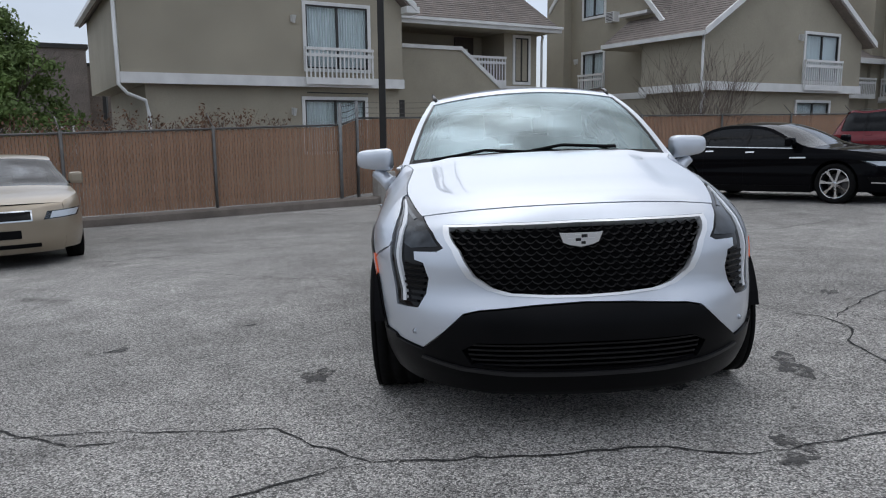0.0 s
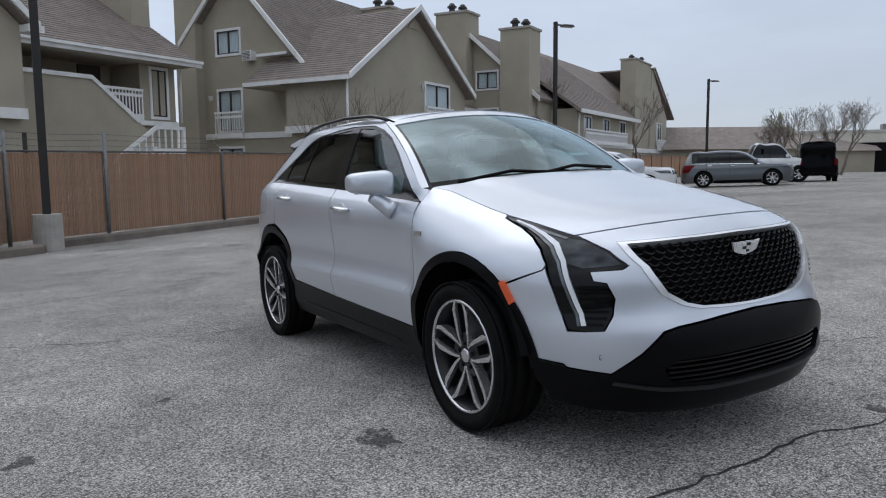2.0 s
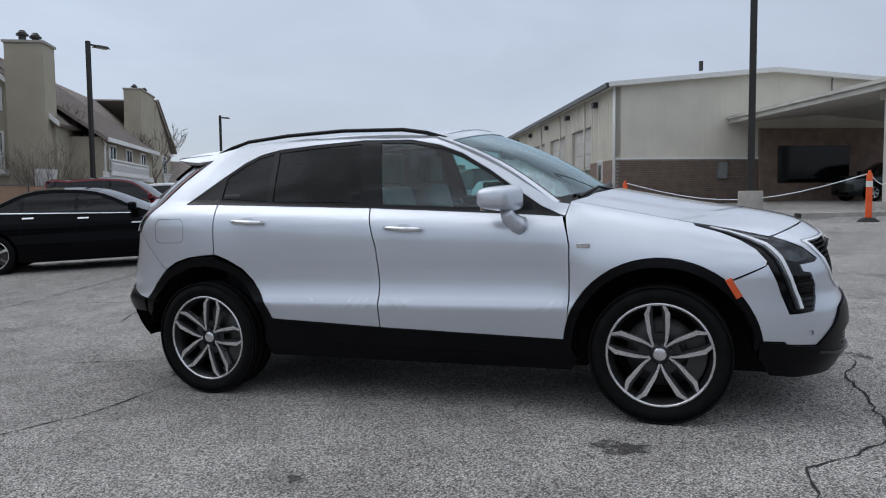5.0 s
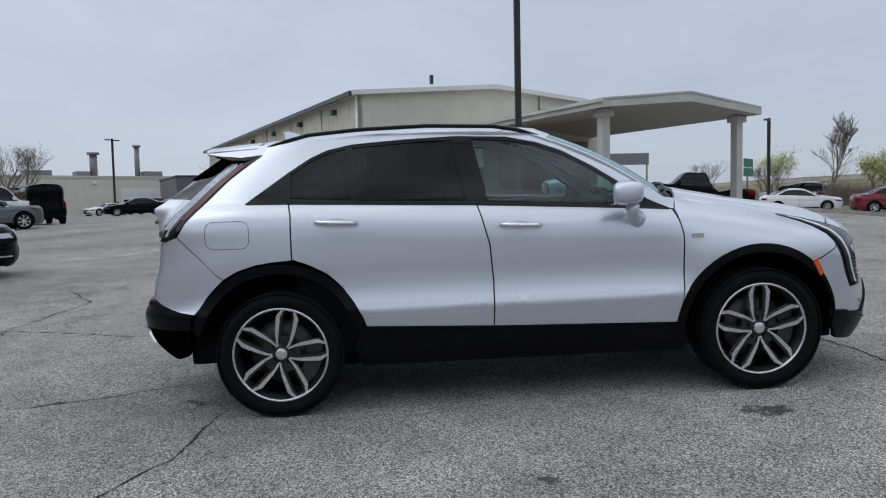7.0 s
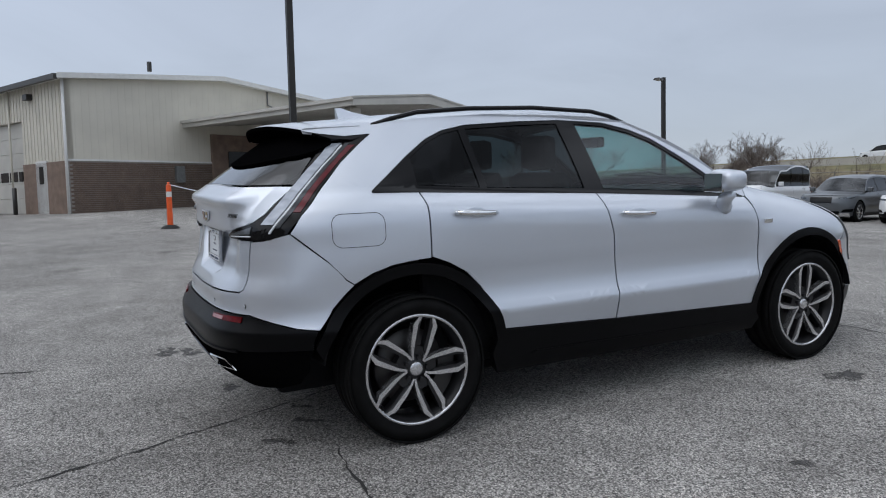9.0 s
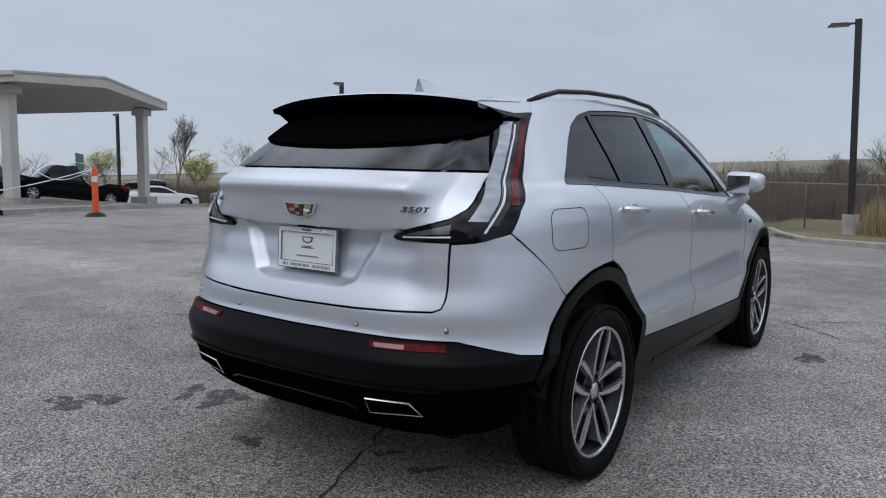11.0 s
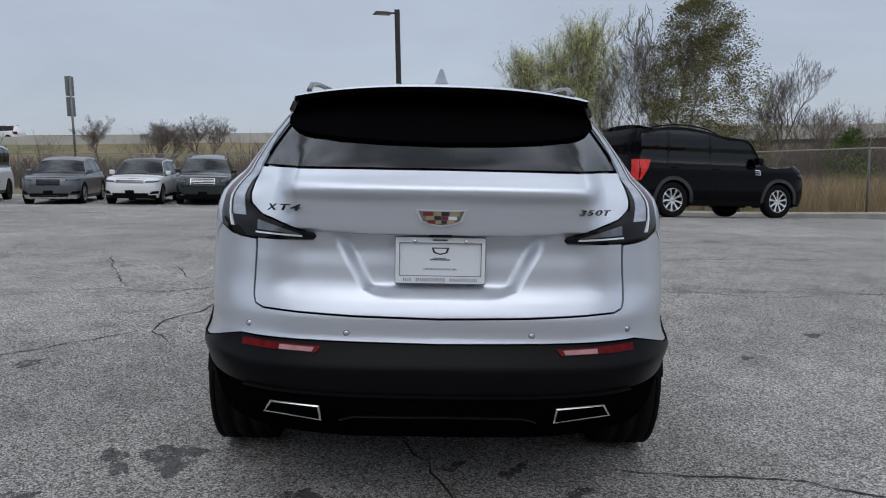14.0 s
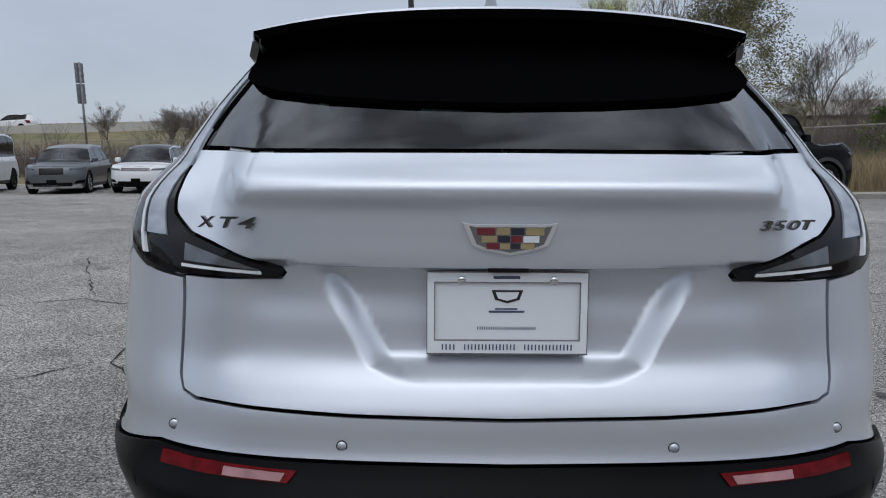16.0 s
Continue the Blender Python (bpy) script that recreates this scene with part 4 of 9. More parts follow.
class Shell:
    """A car's outer surface: half widths over height, a nose and a tail profile, rounded corners in plan."""

    def __init__(self, nose, tail, width, y0, tail_run, pf=2.7, pr=4.0):
        self.nose, self.tail, self.width = nose, tail, width
        self.y0, self.run, self.pf, self.pr = y0, tail_run, pf, pr

    def half(self, y, z):
        """Half width at (y, z), rounded in at nose and tail."""
        L = np.maximum(self.y0 - self.nose(z), 0.05)
        t = np.clip((self.y0 - y) / L, 0, 1)
        f = (1 - t ** self.pf) ** (1 / self.pf)
        y1 = self.tail(z) - self.run
        s = np.clip((y - y1) / self.run, 0, 1)
        return self.width(y, z) * f * (1 - s ** self.pr) ** (1 / self.pr)

    def side(self, y, z, off=0.0):
        return np.stack([self.half(y, z) + off, y, z], -1)

    def end(self, a, z, off, rear):
        """a: from -1 (x negative) through 0 (middle) to 1, round the nose or the tail."""
        p = self.pr if rear else self.pf
        th = a * math.pi / 2
        c, s = np.abs(np.cos(th)), np.sin(th)
        r = (c ** p + np.abs(s) ** p) ** (-1 / p)
        if rear:
            y = self.tail(z) - self.run + (self.run + off) * c * r
        else:
            y = self.y0 - (self.y0 - self.nose(z) + off) * c * r
        x = (self.width(y, z) + off) * s * r
        return np.stack([x, y, z + 0 * x], -1)

    def front(self, a, z, off=0.0):
        return self.end(a, z, off, False)

    def back(self, a, z, off=0.0):
        return self.end(a, z, off, True)

    def angle(self, z, rear, x=None, y=None):
        """The round-the-end coordinate of a point given by x or by y."""
        p = self.pr if rear else self.pf
        sgn = 1.0
        if y is not None:
            L = self.run if rear else self.y0 - float(self.nose(z))
            d = (y - (float(self.tail(z)) - self.run)) / L if rear else (self.y0 - y) / L
            d = min(max(d, 0.0), 1.0)
            q = (1 - d ** p) ** (1 / p)
        else:
            sgn = -1.0 if x < 0 else 1.0
            yy = float(self.tail(z)) - 0.1 if rear else float(self.nose(z)) + 0.1
            for _ in range(6):
                q = min(abs(x) / float(self.width(yy, z)), 0.9999)
                d = (1 - q ** p) ** (1 / p)
                yy = float(self.tail(z)) - self.run + self.run * d if rear else self.y0 - (self.y0 - float(self.nose(z))) * d
        return sgn * math.atan2(q, d) / (math.pi / 2)


def fill_outline(outline, holes, step):
    """A flat outline with holes, cut into a grid of small faces. Returns points and faces."""
    bm = bmesh.new()
    edges = []
    for ring in [outline] + list(holes):
        pts = []
        for i, p in enumerate(ring):
            q = ring[(i + 1) % len(ring)]
            n = max(1, int(max(abs(q[0] - p[0]) / step[0], abs(q[1] - p[1]) / step[1]) + 0.5))
            pts += [(p[0] + (q[0] - p[0]) * k / n, p[1] + (q[1] - p[1]) * k / n) for k in range(n)]
        vs = [bm.verts.new((u, v, 0)) for u, v in pts]
        edges += [bm.edges.new((vs[i], vs[(i + 1) % len(vs)])) for i in range(len(vs))]
    bmesh.ops.triangle_fill(bm, use_beauty=True, use_dissolve=False, edges=edges, normal=(0, 0, 1))
    us = [v.co.x for v in bm.verts]
    vs = [v.co.y for v in bm.verts]
    for axis, lo, hi, st in ((0, min(us), max(us), step[0]), (1, min(vs), max(vs), step[1])):
        k = math.ceil((lo + 1e-4) / st)
        while k * st < hi - 1e-4:
            co, no = [0, 0, 0], [0, 0, 0]
            co[axis], no[axis] = k * st, 1
            bmesh.ops.bisect_plane(bm, geom=bm.verts[:] + bm.edges[:] + bm.faces[:], plane_co=co, plane_no=no, dist=1e-5)
            k += 1
    bmesh.ops.remove_doubles(bm, verts=bm.verts[:], dist=1e-5)
    bm.normal_update()
    bm.verts.index_update()
    pts = np.array([(v.co.x, v.co.y) for v in bm.verts])
    faces = [[v.index for v in (f.verts if f.normal.z > 0 else reversed(f.verts))] for f in bm.faces]
    rim = []
    for e in bm.edges:
        if len(e.link_faces) == 1:
            f = e.link_faces[0]
            order = [v.index for v in f.verts]
            a, b = e.verts[0].index, e.verts[1].index
            i = order.index(a)
            rim.append((a, b) if order[(i + 1) % len(order)] == b else (b, a))
    bm.free()
    return pts, faces, rim


def panel(name, outline, surface, mat, parent, holes=(), off=0.0, depth=0.018, step=(0.05, 0.05), label="", mirror=False, outward=None, flip=False):
    """A panel on a surface(u, v, off): smooth skin with true normals and a turned-in rim."""
    pts, faces, rim = fill_outline(outline, holes, step)
    u, v = pts[:, 0], pts[:, 1]
    P = surface(u, v, off)
    h = 1e-3
    du = surface(u + h, v, off) - surface(u - h, v, off)
    dv = surface(u, v + h, off) - surface(u, v - h, off)
    nrm = np.cross(du, dv)
    nrm /= np.maximum(np.linalg.norm(nrm, axis=1), 1e-9)[:, None]
    centre = np.array((0, 0.0, 0.7)) if outward is None else np.array(outward)
    sgn = np.sign(np.sum(nrm * (P - centre), axis=1).mean())
    nrm *= sgn
    flipped = sgn < 0
    if mirror:
        P, nrm = P * (-1, 1, 1), nrm * (-1, 1, 1)
        flipped = not flipped
    inner = P - nrm * depth
    n = len(P)
    verts = list(P) + [P[i] for e in rim for i in e] + [inner[i] for e in rim for i in e]
    fs = [f[::-1] for f in faces] if flipped else list(faces)
    k = len(rim)
    for i, (a, b) in enumerate(rim):
        q = (n + 2 * i, n + 2 * k + 2 * i, n + 2 * k + 2 * i + 1, n + 2 * i + 1)
        fs.append(q[::-1] if flipped else q)
    me = bpy.data.meshes.new(name)
    me.from_pydata([tuple(p) for p in verts], [], fs)
    me.materials.append(mat)
    me.polygons.foreach_set("use_smooth", [True] * len(fs))
    cn = np.zeros((len(me.loops), 3))
    li = np.zeros(len(me.loops), int)
    me.loops.foreach_get("vertex_index", li)
    skin = li < n
    cn[skin] = nrm[li[skin]]
    poly_n = np.zeros((len(me.polygons), 3))
    me.update()
    me.polygons.foreach_get("normal", poly_n.ravel())
    pn = poly_n.reshape(-1, 3)
    for pi in range(len(faces), len(fs)):
        s = me.polygons[pi].loop_start
        cn[s:s + 4] = me.polygons[pi].normal
    me.normals_split_custom_set([tuple(c) for c in cn])
    ob = new(name, me)
    ob.parent = parent
    if label:
        ob["label"] = label
    return ob


def both(name, outline, surface, mat, parent, **kw):
    """The same panel on both flanks."""
    panel(name, outline, surface, mat, parent, mirror=True, **kw)
    panel(name, outline, surface, mat, parent, **kw)


def arc(cy, cz, r, a0, a1, n):
    return [(cy + r * math.cos(radians(a0 + (a1 - a0) * i / n)), cz + r * math.sin(radians(a0 + (a1 - a0) * i / n))) for i in range(n + 1)]


def lathe(name, profile, mat, parent, sides=48, label="", smooth=True):
    """Turns (x, r) points round the wheel's x axis."""
    vv, ff = [], []
    n = len(profile)
    for k in range(sides):
        c, s = math.cos(2 * math.pi * k / sides), math.sin(2 * math.pi * k / sides)
        vv += [(x, r * c, r * s) for x, r in profile]
    for k in range(sides):
        j = (k + 1) % sides
        for i in range(n - 1):
            ff.append((k * n + i, k * n + i + 1, j * n + i + 1, j * n + i))
    ob = mesh_object(name, vv, ff, mat, parent, label, smooth=smooth)
    return ob


def make_wheel(parent, place, radius, rim_r, width, spokes=5, twin=True, face=None, pocket=None, detail=True, turn=0.0, mirror=False):
    """A wheel whose outer face looks along -x: tyre, rim, spokes, nuts and brake."""
    w = empty("wheel", Matrix())
    w.parent = parent
    w.matrix_basis = Matrix.Translation(place) @ (Matrix.Rotation(math.pi, 4, "Z") if mirror else Matrix()) @ Matrix.Rotation(radians(turn), 4, "X")
    face, pocket = face or M["satin_metal"], pocket or M["wheel_dark"]
    R, q, h = radius, rim_r, width / 2
    prof = [(-h * 0.78, q - 0.005), (-h * 0.86, q + 0.004), (-h * 0.97, q + 0.03), (-h, q + (R - q) * 0.5), (-h * 0.95, R - 0.032), (-h * 0.86, R - 0.012), (-h * 0.72, R - 0.003)]
    for g in (-0.42, -0.14, 0.14, 0.42):
        prof += [((g - 0.045) * width, R), ((g - 0.04) * width, R - 0.008), ((g + 0.04) * width, R - 0.008), ((g + 0.045) * width, R)] if detail else [(g * width, R)]
    prof += [(h * 0.72, R - 0.003), (h * 0.86, R - 0.012), (h, q + (R - q) * 0.5), (h * 0.86, q)]
    lathe("tyre", prof, M["tyre"], w, 64 if detail else 32)
    lathe("rim", [(-h * 0.80, q + 0.004), (-h * 0.84, q), (-h * 0.82, q - 0.012), (-h * 0.70, q - 0.016), (-h * 0.62, q - 0.03), (h * 0.8, q - 0.03), (h * 0.8, q)], pocket, w, 64 if detail else 32)
    lathe("rim_lip", [(-h * 0.81, q + 0.003), (-h * 0.87, q - 0.002), (-h * 0.86, q - 0.011), (-h * 0.80, q - 0.013)], face, w, 64 if detail else 32)
    # spokes: pairs that meet in a point at the lip
    depth = 0.045
    def spoke(pts, x_hub, x_lip, mat, nm):
        bm = bmesh.new()
        rmax = q - 0.012
        top = [bm.verts.new((x_hub + (x_lip - x_hub) * math.hypot(a, b) / rmax, a, b)) for a, b in pts]
        low = [bm.verts.new((v.co.x + depth, v.co.y * 0.99, v.co.z * 0.99)) for v in top]
        bm.faces.new(top)
        for i in range(len(top)):
            j = (i + 1) % len(top)
            bm.faces.new((top[j], top[i], low[i], low[j]))
        bmesh.ops.recalc_face_normals(bm, faces=bm.faces)
        return part(nm, bm, mat, w)
    xh, xl = -h * 0.62, -h * 0.80
    for k in range(spokes):
        ang = 2 * math.pi * k / spokes + math.pi / 2
        rot = Matrix.Rotation(ang, 2)
        if twin:
            # a U of two machined arms with a dark slot between them; neighbours meet at the hub
            for sg in (1, -1):
                arm = [(0.985, 0.138), (0.79, 0.236), (0.42, 0.198), (0.24, 0.152), (0.15, 0.112), (0.16, 0.082), (0.30, 0.118), (0.42, 0.128), (0.80, 0.146), (0.945, 0.100)]
                spoke([tuple(rot @ Vector((a * q, sg * b * q))) for a, b in arm], xh, xl, face, "spoke")
                bevel = [(0.945, 0.100), (0.80, 0.146), (0.42, 0.128), (0.30, 0.118), (0.36, 0.078), (0.80, 0.092), (0.93, 0.072)]
                spoke([tuple(rot @ Vector((a * q, sg * b * q))) for a, b in bevel], xh + 0.007, xl + 0.007, M["dark_alloy"], "spoke_bevel")
            tip = [(0.945, -0.100), (0.985, -0.138), (0.985, 0.138), (0.945, 0.100)]
            spoke([tuple(rot @ Vector((a * q, b * q))) for a, b in tip], xh, xl, face, "spoke_tip")
            web = [(0.10, -0.06), (0.30, -0.10), (0.40, -0.075), (0.40, 0.075), (0.30, 0.10), (0.10, 0.06)]
            spoke([tuple(rot @ Vector((a * q, b * q))) for a, b in web], xh + 0.014, xl + 0.014, M["dark_alloy"], "spoke_pocket")
        else:
            b0, b1 = 0.022, 0.034
            pts = [(0.03, -b0), (0.6 * q, -b0 * 0.8), (q - 0.012, -b1), (q - 0.012, b1), (0.6 * q, b0 * 0.8), (0.03, b0)]
            spoke([tuple(rot @ Vector(p)) for p in pts], xh, xl, face, "spoke")
    lathe("hub", [(xh - 0.001, 0.0), (xh - 0.001, 0.040), (xh + 0.012, 0.062), (xh + 0.06, 0.07)], M["dark_alloy"] if detail else pocket, w, 24)
    lathe("centre_cap", [(xh - 0.009, 0.0), (xh - 0.009, 0.027), (xh - 0.006, 0.033), (xh, 0.035)], M["satin_metal"] if detail else face, w, 24)
    if detail:
        for k in range(5):
            a = 2 * math.pi * k / 5 + math.pi / 2
            bm = bmesh.new()
            add_tube(bm, [(xh + 0.01, 0.058 * math.cos(a), 0.058 * math.sin(a)), (xh - 0.012, 0.058 * math.cos(a), 0.058 * math.sin(a))], 0.011, 6)
            part("wheel_nut", bm, M["dark_alloy"], w)
    lathe("brake_disc", [(0.012, 0.05), (0.008, 0.06), (0.008, q - 0.09), (0.02, q - 0.085), (0.03, q - 0.09)], M["brake"], w, 40)
    bm = bmesh.new()
    rows = [[bm.verts.new((x, r * math.cos(radians(150 + 12 * i)), r * math.sin(radians(150 + 12 * i)))) for x, r in ((-0.03, q - 0.13), (-0.03, q - 0.04), (0.06, q - 0.04), (0.06, q - 0.13))] for i in range(7)]
    for a, b in zip(rows, rows[1:]):
        for i in range(4):
            bm.faces.new((a[i], a[(i + 1) % 4], b[(i + 1) % 4], b[i]))
    bm.faces.new(rows[0]), bm.faces.new(rows[-1][::-1])
    part("brake_caliper", bm, M["brake"], w)
    lathe("backing", [(0.07, 0.0), (0.07, q - 0.03)], M["interior"], w, 24)
    return w


def seat(parent, x, y, z, wide=0.5, mat=None):
    s = empty("seat", Matrix.Translation((x, y, z)))
    s.parent = parent
    mat = mat or M["interior"]
    for nm, b in (("cushion", (-wide / 2, wide / 2, -0.27, 0.25, 0, 0.16)), ("headrest", (-0.13, 0.13, 0.30, 0.40, 0.72, 0.92))):
        box(nm, *b, mat, s, bevel=0.045)
    bk = box("backrest", -wide / 2 + 0.01, wide / 2 - 0.01, -0.07, 0.07, 0, 0.62, mat, s, bevel=0.055)
    bk.matrix_basis = Matrix.Translation((0, 0.22, 0.1)) @ Matrix.Rotation(radians(-14), 4, "X")
    return s


def text_mesh(name, text, size, m, mat, parent, extrude=0.002, width=None, shear=0.0):
    """Raised lettering in Blender's own font."""
    cu = bpy.data.curves.new(name, "FONT")
    cu.body, cu.size, cu.extrude, cu.align_x, cu.align_y, cu.shear = text, size, extrude, "CENTER", "CENTER", shear
    cu.resolution_u, cu.offset = 3, size * 0.022
    ob = bpy.data.objects.new(name, cu)
    scene.collection.objects.link(ob)
    bpy.context.view_layer.update()
    me = bpy.data.meshes.new_from_object(ob.evaluated_get(bpy.context.evaluated_depsgraph_get()))
    bpy.data.objects.remove(ob)
    xs = [v.co.x for v in me.vertices]
    k = width / (max(xs) - min(xs)) if width else 1.0
    me.transform(Matrix.Diagonal((k, 1, 1, 1)))
    me.materials.append(mat)
    o = new(name, me)
    o.parent = parent
    o.matrix_basis = m
    return o


# ---- the silver crossover ----
nose_c = curve([(0.10, -2.05), (0.16, -2.22), (0.25, -2.30), (0.39, -2.335), (0.54, -2.325), (0.62, -2.29), (0.75, -2.272), (0.83, -2.25), (0.89, -2.225), (0.94, -2.165), (0.98, -2.09), (1.03, -1.96), (1.10, -1.80), (1.2, -1.6), (1.7, -1.5)])
tail_c = curve([(0.20, 1.92), (0.28, 2.10), (0.36, 2.20), (0.50, 2.262), (0.595, 2.258), (0.63, 2.236), (0.68, 2.214), (0.745, 2.210), (0.79, 2.19), (0.84, 2.16), (0.92, 2.15), (1.00, 2.15), (1.04, 2.163), (1.10, 2.165), (1.14, 2.168), (1.175, 2.188), (1.195, 2.182), (1.225, 2.135), (1.26, 2.09), (1.345, 1.97), (1.45, 1.82), (1.5, 1.745), (1.56, 1.65), (1.7, 1.4)])
cab_c = curve([(0.12, 0.80), (0.22, 0.86), (0.30, 0.888), (0.42, 0.902), (0.50, 0.918), (0.562, 0.931), (0.584, 0.9345), (0.594, 0.9325), (0.62, 0.919), (0.68, 0.900), (0.76, 0.893), (0.86, 0.899), (0.95, 0.898), (1.01, 0.880), (1.05, 0.848), (1.08, 0.818), (1.12, 0.800), (1.20, 0.766), (1.30, 0.716), (1.40, 0.663), (1.466, 0.625), (1.50, 0.598), (1.525, 0.560), (1.56, 0.45), (1.8, 0.2)])
fen_c = curve([(0.12, 0.80), (0.22, 0.86), (0.30, 0.890), (0.42, 0.912), (0.55, 0.925), (0.70, 0.928), (0.82, 0.925), (0.90, 0.913), (0.97, 0.893), (1.03, 0.862), (1.08, 0.818), (1.115, 0.768), (1.14, 0.715), (1.158, 0.66), (1.2, 0.5), (1.8, 0.2)])


def hero_width(y, z):
    y, z = np.asarray(y, float), np.asarray(z, float)
    zc = z - 0.055 * (np.clip(y, -0.9, 1.6) + 0.87) * smooth_step(0.80, 1.08, z)
    cab = cab_c(zc) * (1 - 0.085 * smooth_step(0.3, 1.7, y) * smooth_step(1.12, 1.50, z))
    zf = z + 0.185 * np.maximum(0, -0.93 - y) * smooth_step(0.6, 0.95, z)
    fen = fen_c(zf)
    k = smooth_step(-1.08, -0.84, y)
    low = 1 - 0.085 * smooth_step(1.65, 2.15, y) * (1 - smooth_step(0.48, 0.82, z))
    # muscle over the wheels
    mus = 0.016 * np.exp(-((y - 1.42) / 0.42) ** 2 - ((z - 0.88) / 0.16) ** 2) + 0.012 * np.exp(-((y + 1.42) / 0.42) ** 2 - ((z - 0.86) / 0.14) ** 2)
    taper = 1 - 0.030 * smooth_step(1.45, 2.1, y) * smooth_step(0.72, 1.0, z)
    return (fen + (cab - fen) * k + mus) * low * taper


class LedgeShell(Shell):
    """The ledge over the plate fades out towards the corners of the tail."""

    def half(self, y, z):
        L = np.maximum(self.y0 - self.nose(z), 0.05)
        f = (1 - np.clip((self.y0 - y) / L, 0, 1) ** self.pf) ** (1 / self.pf)
        s = np.clip((y - soft_tail(z) + self.run) / self.run, 0, 1)
        return self.width(y, z) * f * (1 - s ** self.pr) ** (1 / self.pr)

    def angle(self, z, rear, x=None, y=None):
        if rear and y is not None:
            y = y + float(tail_c(z)) - float(soft_tail(z))
        return Shell.angle(self, z, rear, x, y)

    def back(self, a, z, off=0.0):
        p = self.end(a, z, off, True)
        p[..., 1] -= (tail_c(z) - soft_tail(z)) * smooth_step(0.49, 0.60, np.abs(p[..., 0]))
        return p


soft_tail = curve([(0.20, 1.92), (0.28, 2.10), (0.36, 2.20), (0.50, 2.262), (0.595, 2.258), (0.63, 2.236), (0.68, 2.214), (0.745, 2.203), (0.84, 2.172), (0.95, 2.158), (1.05, 2.142), (1.12, 2.108), (1.18, 2.070), (1.26, 2.012), (1.345, 1.938), (1.45, 1.815), (1.5, 1.745), (1.56, 1.65), (1.7, 1.4)])
hero = LedgeShell(nose_c, tail_c, hero_width, -1.3, 0.75)


def hero_back(a, z, off=0.0):
    """The tail with the sunk pocket round the plate."""
    p = hero.back(a, z, off)
    x = np.abs(p[:, 0])
    edge = np.interp(p[:, 2], [0.80, 0.835, 1.035], [0.20, 0.27, 0.385])
    m = smooth_step(-0.012, 0.050, edge - x) * smooth_step(0.800, 0.850, p[:, 2]) * (1 - smooth_step(1.018, 1.030, p[:, 2]))
    # undercut below the crease that joins the lamps
    fold = 1.020 + 0.02 * np.clip(x / 0.44, 0, 1) ** 2
    cut = (1 - smooth_step(-0.008, 0.003, p[:, 2] - fold)) * smooth_step(0.84, 1.01, p[:, 2]) * (1 - smooth_step(0.46, 0.56, x))
    p[:, 1] -= 0.036 * m + 0.018 * cut
    return p


hood_z = curve([(-2.20, 0.93), (-2.11, 0.966), (-2.06, 0.988), (-1.95, 1.016), (-1.614, 1.068), (-1.126, 1.166), (-0.93, 1.205), (-0.7, 1.24)])
shut_z = curve([(-2.0, 0.905), (-1.92, 0.926), (-1.85, 0.944), (-1.72, 0.976), (-1.565, 1.008), (-1.40, 1.043), (-1.126, 1.101), (-0.937, 1.141), (-0.7, 1.19)])
HOOD_Y0, HOOD_Y1 = -1.92, -0.937
CORNER_X = float(hero.half(np.array([HOOD_Y0]), shut_z(np.array([HOOD_Y0])))[0])


def lip_z(u):
    """Height of the bonnet's front shut line."""
    return 0.968 - 0.042 * np.abs(u) ** 2.4


lip_u = np.linspace(0, 1, 41)
lip_y = np.array([hero.front(np.array([hero.angle(float(lip_z(u)), False, max(u, 1e-3) * CORNER_X)]), np.array([float(lip_z(u))]))[0][1] for u in lip_u])
lip_y += (HOOD_Y0 - lip_y[-1]) * lip_u ** 6


def hood_surface(u, v, off=0.0):
    """u across from -1 to 1, v from the front shut line back to the screen."""
    w = np.abs(u)
    ye = HOOD_Y0 + (HOOD_Y1 - HOOD_Y0) * v
    yc = -2.11 + 1.025 * v
    ze = shut_z(ye)
    xe = hero.half(ye, ze)
    y = yc + (ye - yc) * w ** 2
    z = hood_z(yc) + (ze - hood_z(yc)) * w ** 2.3
    fade = np.clip(1 - v, 0, 1.2) ** 5
    y0 = -2.11 + (HOOD_Y0 + 2.11) * w ** 2
    z0 = hood_z(-2.11) + (shut_z(HOOD_Y0) - hood_z(-2.11)) * w ** 2.3
    y = y + (np.interp(w, lip_u, lip_y) - y0) * fade
    z = z + (lip_z(u) - z0) * fade
    z = z + 0.011 * smooth_step(0.80, 0.66, w + 0.10 * (1 - v)) * smooth_step(0.05, 0.5, v)
    return np.stack([xe * u, y, z + off], -1)


def screen_surface(u, v, off=0.0):
    """u across from -1 to 1, v up from 0 to 1."""
    k = u * u
    xb, yb, zb = 0.775 * u, -0.86 - 0.20 * (1 - k), 1.135 + 0.03 * (1 - k)
    xt, yt, zt = 0.600 * u, -0.13 - 0.10 * (1 - k), 1.540 + 0.055 * (1 - k)
    b = 0.035 * np.sin(np.pi * np.clip(v, 0, 1))
    return np.stack([xb + (xt - xb) * v, yb + (yt - yb) * v - b * 0.5, zb + (zt - zb) * v + b + off], -1)


roof_edge = curve([(-0.2, 1.535), (0.0, 1.560), (0.4, 1.578), (0.8, 1.572), (1.2, 1.552), (1.5, 1.525), (1.9, 1.475)])
roof_half = curve([(-0.2, 0.592), (0.2, 0.600), (0.8, 0.590), (1.4, 0.565), (1.9, 0.52)])


